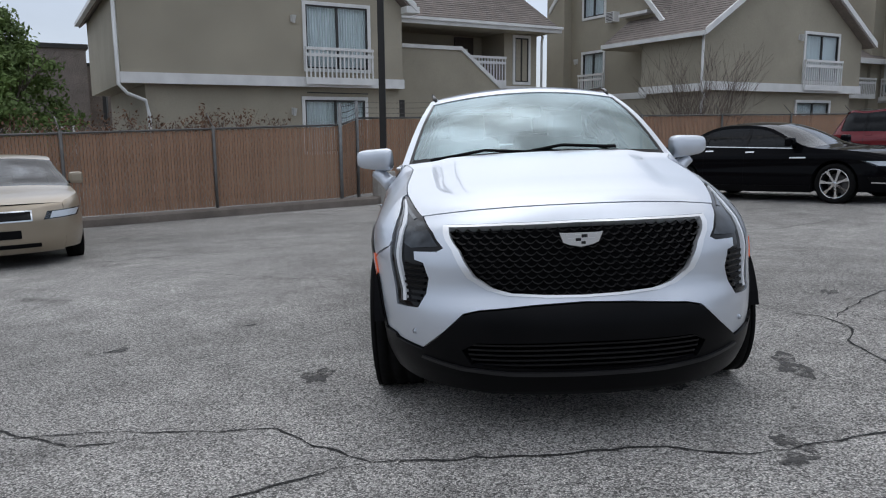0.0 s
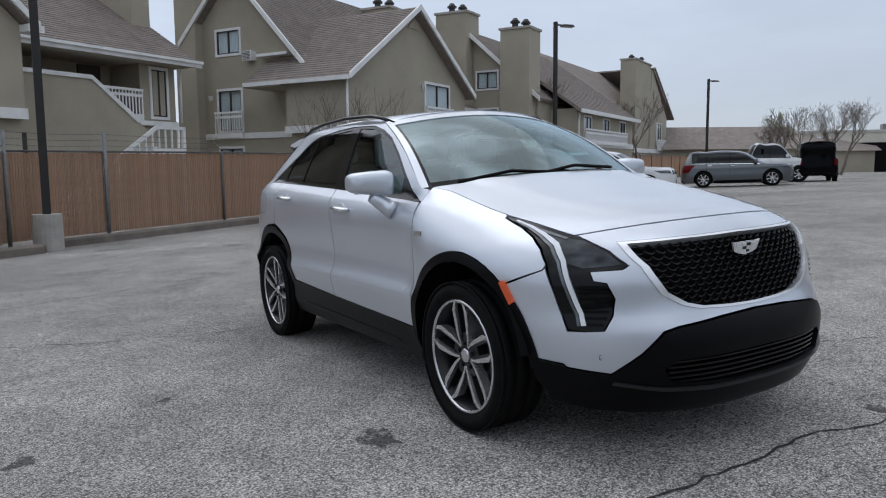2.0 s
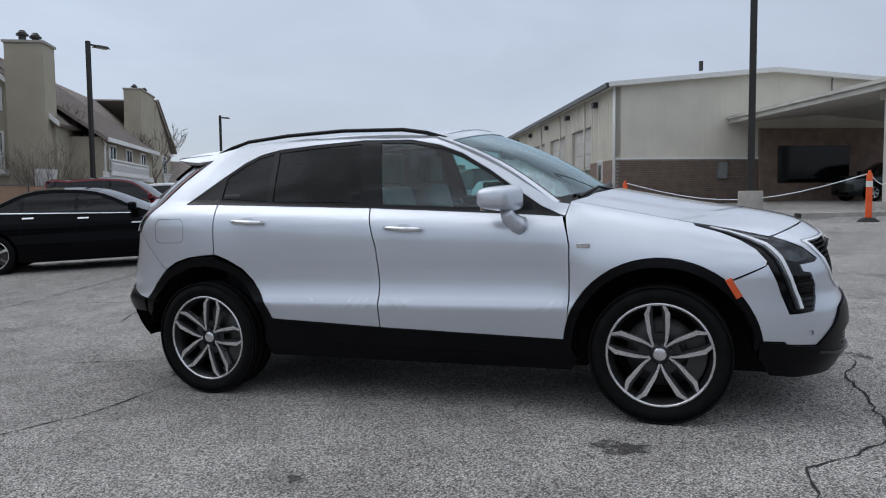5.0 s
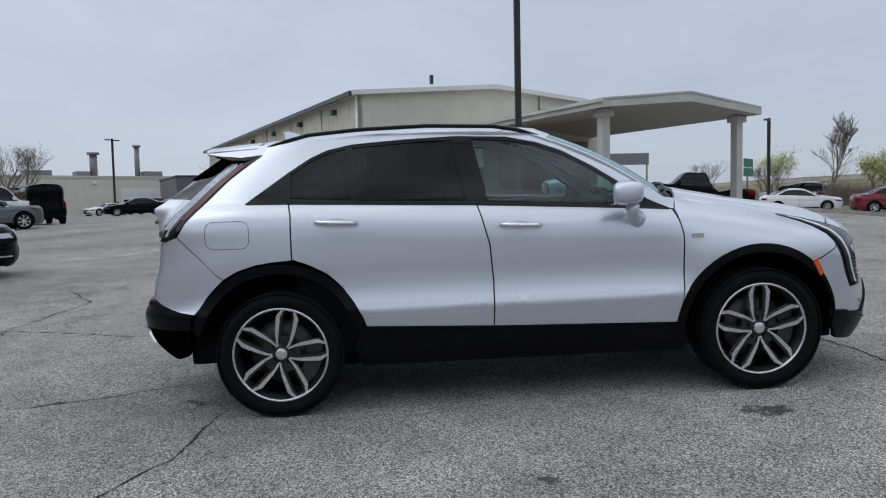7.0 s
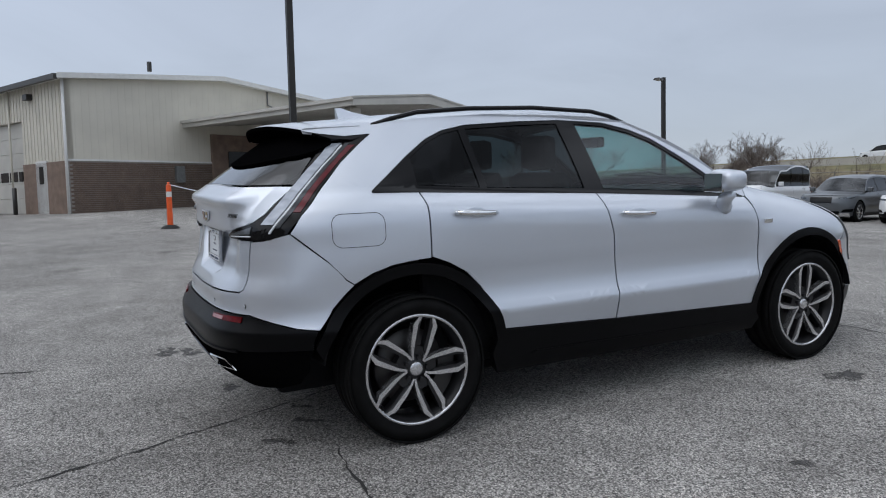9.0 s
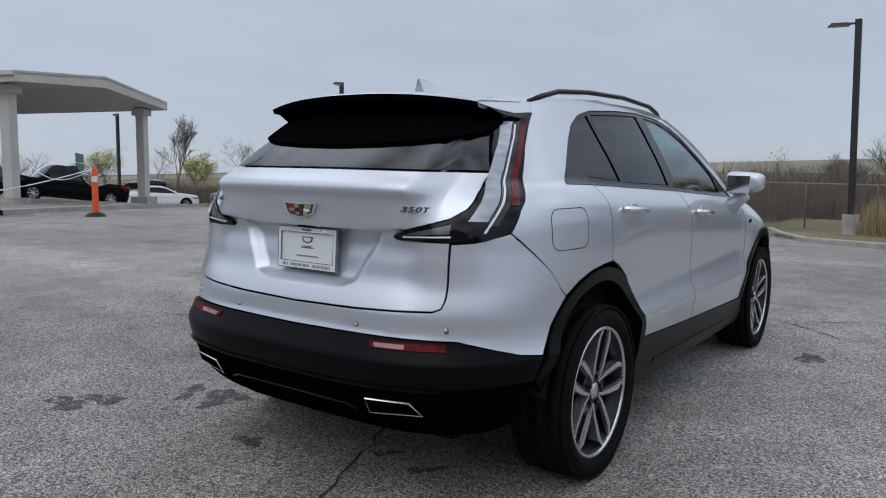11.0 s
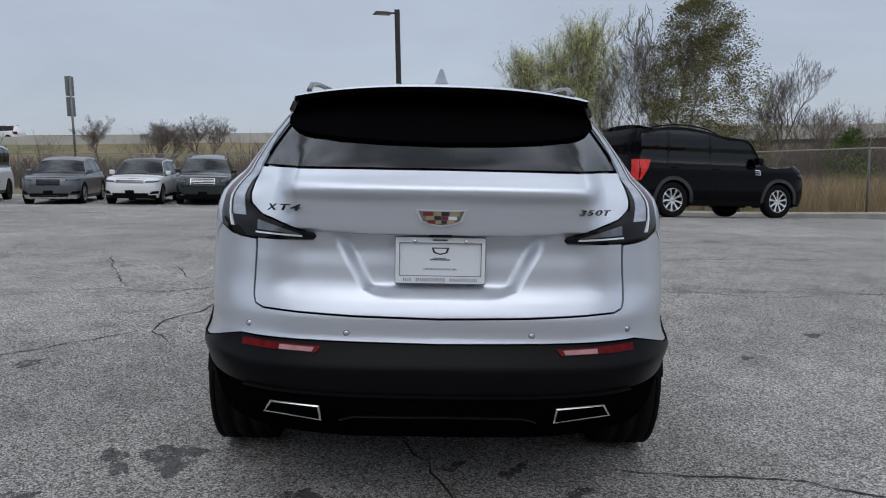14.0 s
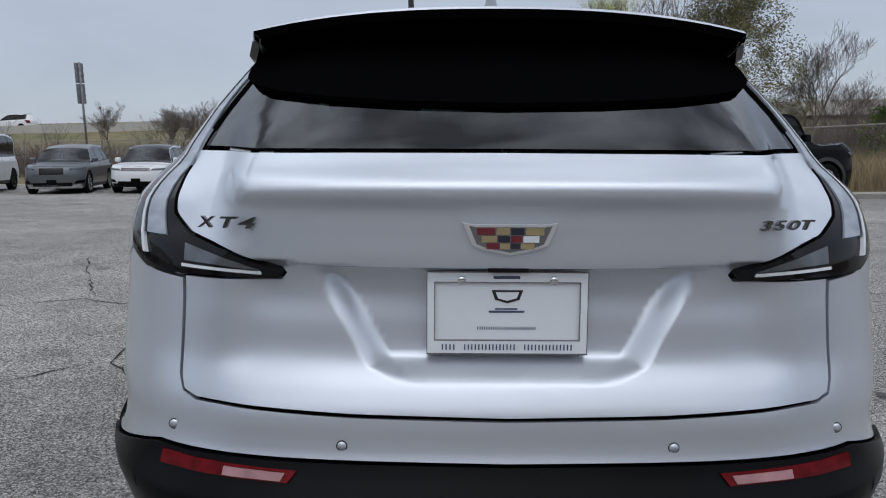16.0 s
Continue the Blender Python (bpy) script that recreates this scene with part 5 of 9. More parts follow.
def roof_surface(u, y, off=0.0):
    x = roof_half(y) * u
    z = roof_edge(y) + 0.058 * (1 - np.abs(u) ** 2.4) + off
    fr = smooth_step(0.15, -0.13, y)
    return np.stack([x, y - 0.10 * (1 - u * u) * fr, z], -1)


def fpt(x=None, y=None, z=0.0):
    return (hero.angle(z, False, x, y), z)


def rpt(x=None, y=None, z=0.0):
    return (hero.angle(z, True, x, y), z)


def sym(points):
    """Points of one half, from the middle outwards and back, closed by their mirror image."""
    return points + [(-a, z) for a, z in reversed(points) if abs(a) > 1e-6]


LOT = Matrix.LocRotScale((0, 0, 0.0), TILT.to_quaternion(), None)
car = empty("crossover_car", LOT, "silver crossover car with black grille, black cladding and twin-spoke alloys", "car", "")
WF, WR, WZ = -1.39, 1.39, 0.352
GAP = 0.004

# flank: doors, quarter, fender
arch_r = arc(WR, WZ, 0.512, 165, 14, 24)
arch_f = arc(WF, WZ, 0.496, 172, 8, 24)
rear_arch = [(y, z) for y, z in arch_r]
dlo = [(1.546, 1.208), (1.315, 1.367), (1.19, 1.448), (1.086, 1.492), (0.945, 1.520), (0.621, 1.538), (0.338, 1.545), (0.031, 1.530), (-0.148, 1.490), (-0.297, 1.433), (-0.473, 1.330), (-0.65, 1.209), (-0.778, 1.122), (-0.885, 1.072), (-0.745, 1.084), (0.231, 1.146), (1.326, 1.199)]
front_door = [(-0.899, 1.066), (-0.925, 0.989), (-0.939, 0.916), (-0.933, 0.618), (-0.908, 0.414), (0.168, 0.452), (0.160, 0.71), (0.175, 0.918), (0.216, 1.08), (0.232, 1.140), (-0.745, 1.078)]
rear_door = [(0.176, 0.453), (0.168, 0.71), (0.183, 0.918), (0.224, 1.08), (0.240, 1.141), (1.304, 1.192), (1.290, 1.129), (1.292, 0.888), (1.20, 0.852), (1.10, 0.795), (1.02, 0.715), (0.95, 0.60), (0.905, 0.489)]
both("front_door_panel", front_door, hero.side, M["silver"], car, step=(0.06, 0.035))
both("rear_door_panel", rear_door, hero.side, M["silver"], car, step=(0.06, 0.035))
quarter = [(1.312, 1.193), (1.298, 1.129), (1.300, 0.884), (1.40, 0.878), (1.50, 0.866), (1.60, 0.836), (1.685, 0.792), (1.722, 0.818), (1.80, 0.905), (1.945, 1.035), (1.893, 1.111), (1.655, 1.343), (1.462, 1.492), (1.44, 1.536),
           (1.2, 1.560), (0.8, 1.582), (0.4, 1.588), (0.0, 1.570), (-0.16, 1.538), (-0.3, 1.478), (-0.5, 1.366), (-0.7, 1.238), (-0.86, 1.140), (-0.93, 1.128), (-0.912, 1.070)]
hole = [(y + (0.004 if z > 1.25 else 0), z + 0.002) for y, z in dlo]
quarter_ring = quarter + [(-0.885, 1.0765)] + [(-0.778, 1.126), (-0.65, 1.213), (-0.473, 1.334), (-0.297, 1.437), (-0.148, 1.494), (0.031, 1.534), (0.338, 1.549), (0.621, 1.542), (0.945, 1.524), (1.088, 1.496), (1.192, 1.452), (1.318, 1.371), (1.552, 1.207)]
both("quarter_panel", quarter_ring, hero.side, M["silver"], car, step=(0.06, 0.03))
fender = [(-0.918, 1.066), (-0.937, 1.140), (-1.126, 1.100), (-1.40, 1.0418), (-1.555, 1.0085), (-1.565, 0.996), (-1.69, 0.957), (-1.78, 0.919), (-1.85, 0.874), (-1.900, 0.816), (-1.893, 0.796), (-1.70, 0.722)] + [(y, z) for y, z in reversed(arc(WF, WZ, 0.499, 130, 8, 18))][::-1] + [(-0.902, 0.414), (-0.941, 0.618), (-0.947, 0.916), (-0.933, 0.989)]
both("front_fender", fender, hero.side, M["silver"], car, step=(0.05, 0.03))

# windows
both("window_surround", [(y, z) for y, z in dlo], hero.side, M["gloss_black"], car, step=(0.08, 0.04), off=-0.006, holes=[
    [(1.30, 1.225), (1.30, 1.362), (1.19, 1.432), (1.085, 1.478), (0.985, 1.498), (0.955, 1.200)],
    [(0.915, 1.196), (0.945, 1.503), (0.62, 1.520), (0.36, 1.528), (0.300, 1.170)],
    [(0.170, 1.160), (0.235, 1.528), (0.03, 1.513), (-0.148, 1.471), (-0.297, 1.414), (-0.473, 1.310), (-0.63, 1.200), (-0.64, 1.110)]])
both("quarter_glass", [(1.297, 1.228), (1.297, 1.360), (1.188, 1.430), (1.085, 1.475), (0.987, 1.495), (0.957, 1.203)], hero.side, M["privacy_glass"], car, step=(0.1, 0.05), off=-0.012, depth=0.004)
both("rear_door_glass", [(0.918, 1.199), (0.942, 1.500), (0.62, 1.517), (0.362, 1.525), (0.303, 1.173)], hero.side, M["privacy_glass"], car, step=(0.1, 0.05), off=-0.012, depth=0.004)
both("front_door_glass", [(0.173, 1.163), (0.236, 1.525), (0.03, 1.510), (-0.148, 1.468), (-0.297, 1.411), (-0.473, 1.307), (-0.627, 1.199), (-0.637, 1.113)], hero.side, M["side_glass"], car, step=(0.1, 0.05), off=-0.012, depth=0.004)
both("belt_strip", [(-0.885, 1.068), (-0.745, 1.0795), (0.231, 1.1415), (1.326, 1.1945), (1.55, 1.2015), (1.55, 1.2095), (1.326, 1.2025), (0.231, 1.1495), (-0.745, 1.0875), (-0.885, 1.076)], hero.side, M["gloss_black"], car, off=0.004, depth=0.01, step=(0.1, 0.1))

# black cladding
clad_r = arc(WR, WZ, 0.512, 166, 18, 30) + arc(WR, WZ, 0.458, 12, 172, 30)
clad_f = arc(WF, WZ, 0.496, 173, 7, 30) + arc(WF, WZ, 0.450, 0, 178, 30)
both("rear_arch_cladding", clad_r, hero.side, M["satin_black"], car, off=0.007, depth=0.05, step=(0.05, 0.05))
both("front_arch_cladding", clad_f, hero.side, M["satin_black"], car, off=0.007, depth=0.05, step=(0.05, 0.05))
both("sill_cladding", [(0.92, 0.484), (0.176, 0.449), (-0.905, 0.408), (-0.97, 0.31), (-0.93, 0.245), (0.93, 0.255), (0.965, 0.36)], hero.side, M["satin_black"], car, off=0.008, depth=0.05, step=(0.1, 0.04))
both("sill_strip", [(0.74, 0.330), (-0.74, 0.305), (-0.70, 0.320), (0.70, 0.346)], hero.side, M["satin_black"], car, off=0.012, depth=0.006, step=(0.2, 0.05))

# bonnet, screen, roof
panel("bonnet", [(-0.997, 0.004), (0.997, 0.004), (0.997, 1.0), (-0.997, 1.0)], hood_surface, M["silver"], car, step=(0.04, 0.04), outward=(0, -1.4, -3))
panel("windscreen", [(-0.955, 0.03), (0.955, 0.03), (0.955, 0.905), (-0.955, 0.905)], screen_surface, M["windscreen"], car, step=(0.1, 0.1), depth=0.004, outward=(0, 0, 0))
for s in (-1, 1):
    panel("screen_seal", [(s * 0.948, 0.0), (s * 0.972, 0.0), (s * 0.972, 0.905), (s * 0.948, 0.905)], screen_surface, M["gloss_black"], car, off=0.003, step=(0.05, 0.1), outward=(0, 0, 0))
    panel("screen_pillar", [(s * 0.970, 0.0), (s * 1.020, 0.0), (s * 1.020, 1.0), (s * 0.970, 1.0)], screen_surface, M["silver"], car, off=0.005, step=(0.05, 0.1), outward=(0, 0, 0))
panel("screen_header", [(-0.972, 0.898), (0.972, 0.898), (0.972, 1.0), (-0.972, 1.0)], screen_surface, M["silver"], car, off=0.005, step=(0.1, 0.03), outward=(0, 0, 0))
panel("screen_cowl", [(-1, -0.06), (1, -0.06), (1, 0.045), (-1, 0.045)], screen_surface, M["satin_black"], car, off=0.003, step=(0.1, 0.1), outward=(0, 0, 0))
panel("roof", [(-1.02, -0.135), (1.02, -0.135), (1.0, 1.50), (-1.0, 1.50)], roof_surface, M["silver"], car, step=(0.1, 0.08), outward=(0, 0.5, 0))
for s in (-1, 1):
    pts = [(s * 0.575, -0.17, 1.545), (s * 0.590, -0.05, 1.585), (s * 0.600, 0.1, 1.612), (s * 0.605, 0.5, 1.630), (s * 0.600, 0.9, 1.624), (s * 0.590, 1.2, 1.604), (s * 0.580, 1.34, 1.572), (s * 0.568, 1.45, 1.536)]
    bm = bmesh.new()
    add_tube(bm, [(x, y, z - 0.014) for x, y, z in pts], 0.0125, 8)
    part("roof_rail", bm, M["gloss_black"], car, "black roof rail", smooth=True)
    # wiper
    bm = bmesh.new()
    a = (s * 0.10 - 0.28, -1.02, 1.172) if s > 0 else (-0.62, -0.955, 1.160)
    b = (a[0] + 0.62, a[1] + (0.03 if s > 0 else -0.10), a[2] + 0.022)
    add_tube(bm, [a, ((a[0] + b[0]) / 2, (a[1] + b[1]) / 2 - 0.012, a[2] + 0.045), b], 0.010, 6)
    add_tube(bm, [(a[0] + 0.02, a[1] + 0.03, a[2] + 0.01), (b[0], b[1] + 0.03, b[2] + 0.008)], 0.007, 6)
    part("wiper", bm, M["satin_black"], car)
bm = bmesh.new()
fin = [(1.17, 1.598, 0.030), (1.42, 1.590, 0.030), (1.425, 1.612, 0.020), (1.43, 1.652, 0.006), (1.40, 1.655, 0.006), (1.32, 1.628, 0.014)]
left, right = ([bm.verts.new((k * w, y, z)) for y, z, w in fin] for k in (-1, 1))
bm.faces.new(left), bm.faces.new(right[::-1])
for i in range(len(fin)):
    bm.faces.new((left[i], right[i], right[(i + 1) % len(fin)], left[(i + 1) % len(fin)]))
bmesh.ops.recalc_face_normals(bm, faces=bm.faces)
part("antenna_fin", bm, M["silver"], car)

# nose
Z = 0.0
grille_half = [fpt(0.0, z=0.902), fpt(0.3, z=0.899), fpt(0.541, z=0.892), fpt(0.505, z=0.80), fpt(0.448, z=0.690), fpt(0.37, z=0.642), fpt(0.295, z=0.622), fpt(0.15, z=0.612), fpt(0.0, z=0.608)]


def scaled(points, k, cz=0.77):
    return [(a * k, cz + (z - cz) * k) for a, z in points]


SG = 0.0025
lamp_in = [fpt(CORNER_X, z=float(lip_z(1.0)) - SG), fpt(0.612, z=0.868), fpt(0.570, z=0.806), fpt(0.60, z=0.790), fpt(0.700, z=0.786), fpt(0.698, z=0.752), fpt(0.660, z=0.742), fpt(0.638, z=0.675), fpt(0.652, z=0.61), fpt(0.690, z=0.550), fpt(0.745, z=0.546), fpt(y=-2.008, z=0.552)]
lamp_out = [fpt(y=-1.980, z=0.62), fpt(y=-1.950, z=0.71), fpt(y=-1.905, z=0.820), fpt(y=-1.855, z=0.878), fpt(y=-1.78, z=0.924), fpt(y=-1.69, z=0.962), fpt(y=-1.565, z=1.000)]
lamp_top = [fpt(y=-1.62, z=float(shut_z(-1.62)) - SG), fpt(y=-1.72, z=float(shut_z(-1.72)) - SG), fpt(y=-1.85, z=float(shut_z(-1.85)) - SG)]
fascia_half = [fpt(CORNER_X * u, z=float(lip_z(u)) - SG) for u in (0.0, 0.2, 0.4, 0.6, 0.75, 0.88, 0.985)] + [(a - 0.004, z) for a, z in lamp_in[1:11]] + \
    [(a + 0.004, z) for a, z in [fpt(y=-2.008, z=0.546), fpt(y=-1.980, z=0.62), fpt(y=-1.950, z=0.71), fpt(y=-1.909, z=0.800)]] + \
    [fpt(y=-1.895, z=0.790), fpt(y=-1.71, z=0.716), fpt(y=-1.775, z=0.652), fpt(y=-1.835, z=0.54), fpt(y=-1.858, z=0.425), fpt(y=-1.98, z=0.412), fpt(0.78, z=0.398), fpt(0.67, z=0.378), fpt(0.58, z=0.46), fpt(0.495, z=0.542), fpt(0.43, z=0.558), fpt(0.2, z=0.578), fpt(0.0, z=0.585)]
ST = (0.03, 0.03)
panel("front_bumper", sym(fascia_half), hero.front, M["silver"], car, holes=[sym(scaled(grille_half, 1.050))], step=ST)
panel("grille_surround", sym(scaled(grille_half, 1.047)), hero.front, M["bright_trim"], car, holes=[sym(scaled(grille_half, 0.985))], off=0.006, step=ST, depth=0.03, label="bright grille surround")
panel("grille_backing", sym(scaled(grille_half, 1.0)), hero.front, M["interior"], car, off=-0.045, step=(0.06, 0.06))


def in_outline(p, ring):
    x, y = p
    c = False
    for i in range(len(ring)):
        (x1, y1), (x2, y2) = ring[i], ring[i - 1]
        if (y1 > y) != (y2 > y) and x < (x2 - x1) * (y - y1) / (y2 - y1) + x1:
            c = not c
    return c


def grille_mesh():
    ring = [(float(hero.front(np.array([a]), np.array([z]))[0][0]), z) for a, z in sym(scaled(grille_half, 1.01))]
    g = empty("grille", Matrix())
    g.parent = car
    vv, ff = [], []
    dx, dz = 0.047, 0.0235
    row = 0
    z = 0.615
    while z < 0.905:
        x = -0.56 + (dx / 2 if row % 2 else 0)
        while x < 0.56:
            if in_outline((x, z), ring):
                # one drooping bar of the mesh
                cols = []
                for k in range(5):
                    t = -0.5 + k / 4
                    px, pz = x + dx * 1.04 * t, z - 0.006 + 0.014 * (2 * t) ** 2
                    a = hero.angle(pz, False, px if abs(px) > 1e-4 else 1e-4)
                    for hh, of in ((0.0026, -0.016), (-0.0026, -0.012), (-0.0026, -0.034)):
                        q = hero.front(np.array([a]), np.array([pz + hh]), of)[0]
                        cols.append(tuple(q))
                b = len(vv)
                vv += cols
                for k in range(4):
                    for m in range(2):
                        ff.append((b + 3 * k + m, b + 3 * k + 3 + m, b + 3 * k + 4 + m, b + 3 * k + 1 + m))
            x += dx
        z += dz
        row += 1
    o = mesh_object("grille_mesh", vv, ff, M["grille_black"], g, "gloss black sport mesh")
    o["kind"] = "stuff"


grille_mesh()


def emblem(parent, m, k=1.0, mono=False):
    """A crest drawn as plain shapes: bright outline with coloured bars."""
    e = empty("emblem", m)
    e.parent = parent
    out = [(-0.084, 0.029), (-0.068, 0.026), (0.068, 0.026), (0.084, 0.029), (0.068, -0.010), (0.046, -0.019), (0.0, -0.028), (-0.046, -0.019), (-0.068, -0.010)]
    prism("rim", [(x * k * 1.06, z * k * 1.08) for x, z in out], -0.004, 0.003, "y", M["bright_trim"], e)
    prism("field", [(x * k * 0.93, z * k * 0.90) for x, z in out], 0.003, 0.004, "y", M["dark_chrome"] if not mono else M["bright_trim"], e)
    for i, row in enumerate(((0.009, 0.022), (-0.005, 0.007), (-0.018, -0.007))):
        lim = 0.063 - 0.009 * i
        cells = ((-1, -0.45, "gold" if i != 1 else "plate_white"), (-0.40, -0.02, "emblem_red" if i == 1 else "emblem_blue"), (0.02, 0.42, "gold" if i != 1 else "emblem_blue"), (0.47, 1, "emblem_red" if i != 1 else "gold"))
        for a, b, c in cells:
            box("bar", a * lim * k, b * lim * k, 0.004, 0.0065, row[0] * k, row[1] * k, M[c if not mono else "bright_trim" if c in ("gold", "plate_white", "emblem_red") else "dark_alloy"], e)
    return e


emblem(car, Matrix.Translation((0, -2.256, 0.832)) @ Matrix.Rotation(math.pi, 4, "Z") @ Matrix.Rotation(radians(-7), 4, "X"), 1.0, True)

for s in (-1, 1):
    mk = lambda pts: [(s * a, z) for a, z in pts]
    ring = lamp_in + lamp_out + lamp_top
    hl = panel("headlamp", mk(ring), hero.front, M["gloss_black"], car, off=-0.006, step=(0.02, 0.03), label="tall L-shaped headlamp with white light blade")
    # upper lens
    lens = [fpt(CORNER_X - 0.008, z=0.905), fpt(0.618, z=0.860), fpt(0.588, z=0.812), fpt(0.71, z=0.800), fpt(0.765, z=0.832), fpt(y=-1.89, z=0.880), fpt(y=-1.82, z=0.930)]
    panel("lens", mk(lens), hero.front, M["lamp_dark"], hl, off=-0.002, step=(0.03, 0.03), depth=0.01)
    # light blades down the outer edge and along the top
    blade = [(-1.63, 0.985), (-1.72, 0.958), (-1.80, 0.926), (-1.880, 0.886), (-1.940, 0.826), (-1.990, 0.712), (-2.026, 0.615), (-2.036, 0.572)]
    blade_in = [(-2.066, 0.574), (-2.052, 0.622), (-2.020, 0.712), (-1.968, 0.836), (-1.900, 0.902), (-1.81, 0.940), (-1.725, 0.968), (-1.635, 0.991)]
    cross = lambda f: [(a[0] + (b[0] - a[0]) * f, a[1] + (b[1] - a[1]) * f) for a, b in zip(blade, blade_in[::-1])]
    for f0, f1, mt in ((0.0, 0.32, "lamp_grey"), (0.42, 0.95, "lamp_white")):
        panel("light_blade", mk([fpt(y=y, z=z) for y, z in cross(f0) + cross(f1)[::-1]]), hero.front, M[mt], hl, off=0.009, step=(0.02, 0.03), depth=0.016, label="white light blade")
    edge = [(y, float(shut_z(y)) - 0.016) for y in (-1.66, -1.72, -1.78, -1.85, -1.91)]
    panel("light_blade", mk([fpt(y=y, z=z) for y, z in edge] + [fpt(y=y, z=z + 0.007) for y, z in reversed(edge)]), hero.front, M["lamp_grey"], hl, off=0.002, step=(0.03, 0.03), depth=0.008)
    # side vent with slats
    v = empty("side_vent", Matrix())
    v.parent = car
    for i in range(7):
        z0 = 0.572 + 0.025 * i
        xi = float(np.interp(z0, [0.550, 0.61, 0.675, 0.742], [0.692, 0.655, 0.640, 0.662])) + 0.006
        panel("slat", mk([fpt(xi, z=z0), fpt(0.738, z=z0), fpt(0.738, z=z0 + 0.011), fpt(xi, z=z0 + 0.011)]), hero.front, M["satin_black"], v, off=0.004, step=(0.03, 0.03), depth=0.02)
    sp = hero.front(np.array([s * hero.angle(0.43, False, 0.70)]), np.array([0.445]), 0.002)[0]
    d = lathe("parking_sensor", [(-0.0008, 0.0), (-0.0008, 0.0102), (0.004, 0.0106)], M["silver"], car, 20)
    lathe("sensor_ring", [(0.0004, 0.0086), (0.0002, 0.0108), (0.004, 0.0110)], M["dark_alloy"], d, 20)
    d.matrix_basis = Matrix.Translation(sp) @ Matrix.Rotation(radians(90 - s * 35), 4, "Z")
    # amber side marker on the arch
    panel("side_marker", [(-1.705, 0.735), (-1.735, 0.745), (-1.785, 0.655), (-1.758, 0.640)], hero.side, M["amber"], car, off=0.010, step=(0.05, 0.05), depth=0.02, mirror=s < 0, label="amber side marker")

low_half = [fpt(0.0, z=0.579), fpt(0.2, z=0.572), fpt(0.43, z=0.552), fpt(0.492, z=0.535), fpt(0.575, z=0.455), fpt(0.668, z=0.370), fpt(0.78, z=0.390), fpt(y=-1.98, z=0.405), fpt(y=-1.86, z=0.418), fpt(y=-1.85, z=0.34), fpt(y=-1.90, z=0.24), fpt(0.70, z=0.215), fpt(0.4, z=0.19), fpt(0.0, z=0.18)]
vent_half = [fpt(0.0, z=0.428), fpt(0.44, z=0.425), fpt(0.50, z=0.39), fpt(0.46, z=0.325), fpt(0.2, z=0.312), fpt(0.0, z=0.310)]
panel("lower_bumper", sym(low_half), hero.front, M["satin_black"], car, off=0.012, step=ST, depth=0.03, holes=[sym(vent_half)])
panel("intake_backing", sym(vent_half), hero.front, M["interior"], car, off=-0.05, step=(0.08, 0.08))
for i in range(5):
    z0 = 0.325 + 0.021 * i
    panel("intake_bar", sym([fpt(0.0, z=z0 + 0.008), fpt(0.48, z=z0 + 0.008), fpt(0.48, z=z0), fpt(0.0, z=z0)]), hero.front, M["gloss_black"], car, off=0.0, step=(0.05, 0.05), depth=0.03)
panel("skid_strip", sym([fpt(0.0, z=0.296), fpt(0.3, z=0.300), fpt(0.50, z=0.315), fpt(0.66, z=0.345), fpt(0.665, z=0.334), fpt(0.50, z=0.300), fpt(0.3, z=0.284), fpt(0.0, z=0.279)]), hero.front, M["dark_alloy"], car, off=0.022, step=ST, depth=0.015, label="thin dark metal lower strip")

# tail
_edge_z = [1.482, 1.41, 1.343, 1.27, 1.20, 1.111, 1.040]
_edge_a = [hero.angle(z, True, y=y) for z, y in zip(_edge_z, (1.470, 1.568, 1.655, 1.733, 1.806, 1.897, 1.950))]
_edge_fit = np.polyfit(_edge_z, _edge_a, 2)


def lamp_outer(z):
    """Round-the-tail coordinate of the tail lamp's outer edge, a smooth line."""
    return float(np.polyval(_edge_fit, z))


RS = (0.025, 0.016)
gate_half = [rpt(0.0, z=1.246), rpt(0.3, z=1.245), rpt(0.55, z=1.242), rpt(0.672, z=1.240), rpt(0.680, z=1.17), rpt(0.674, z=1.118), rpt(0.632, z=1.085), rpt(0.44, z=1.025), rpt(0.432, z=1.012), rpt(0.444, z=0.997), rpt(0.55, z=0.997), rpt(0.643, z=0.998), rpt(0.648, z=0.80), rpt(0.642, z=0.778), rpt(0.615, z=0.766), rpt(0.3, z=0.753), rpt(0.0, z=0.747)]
panel("tailgate", sym(gate_half), hero_back, M["silver"], car, step=(0.008, 0.008))
bump_half = [rpt(0.0, z=0.739), rpt(0.3, z=0.745), rpt(0.617, z=0.759), rpt(0.646, z=0.773), rpt(0.655, z=0.80), rpt(0.651, z=0.993), rpt(0.72, z=1.000), rpt(y=1.949, z=1.031), rpt(y=1.803, z=0.901), rpt(y=1.725, z=0.813), rpt(y=1.688, z=0.787), rpt(y=1.79, z=0.69), rpt(y=1.86, z=0.600), rpt(y=1.95, z=0.612), rpt(y=2.02, z=0.632), rpt(y=2.08, z=0.652), rpt(0.70, z=0.668), rpt(0.58, z=0.667), rpt(0.0, z=0.660)]
panel("rear_bumper", sym(bump_half), hero.back, M["silver"], car, step=RS)
glass_half = [rpt(0.0, z=1.50), rpt(0.52, z=1.485), rpt(0.572, z=1.42), rpt(0.668, z=1.25), rpt(0.3, z=1.253), rpt(0.0, z=1.254)]
panel("rear_window", sym(glass_half), hero.back, M["rear_glass"], car, off=-0.006, step=(0.05, 0.04), depth=0.004)
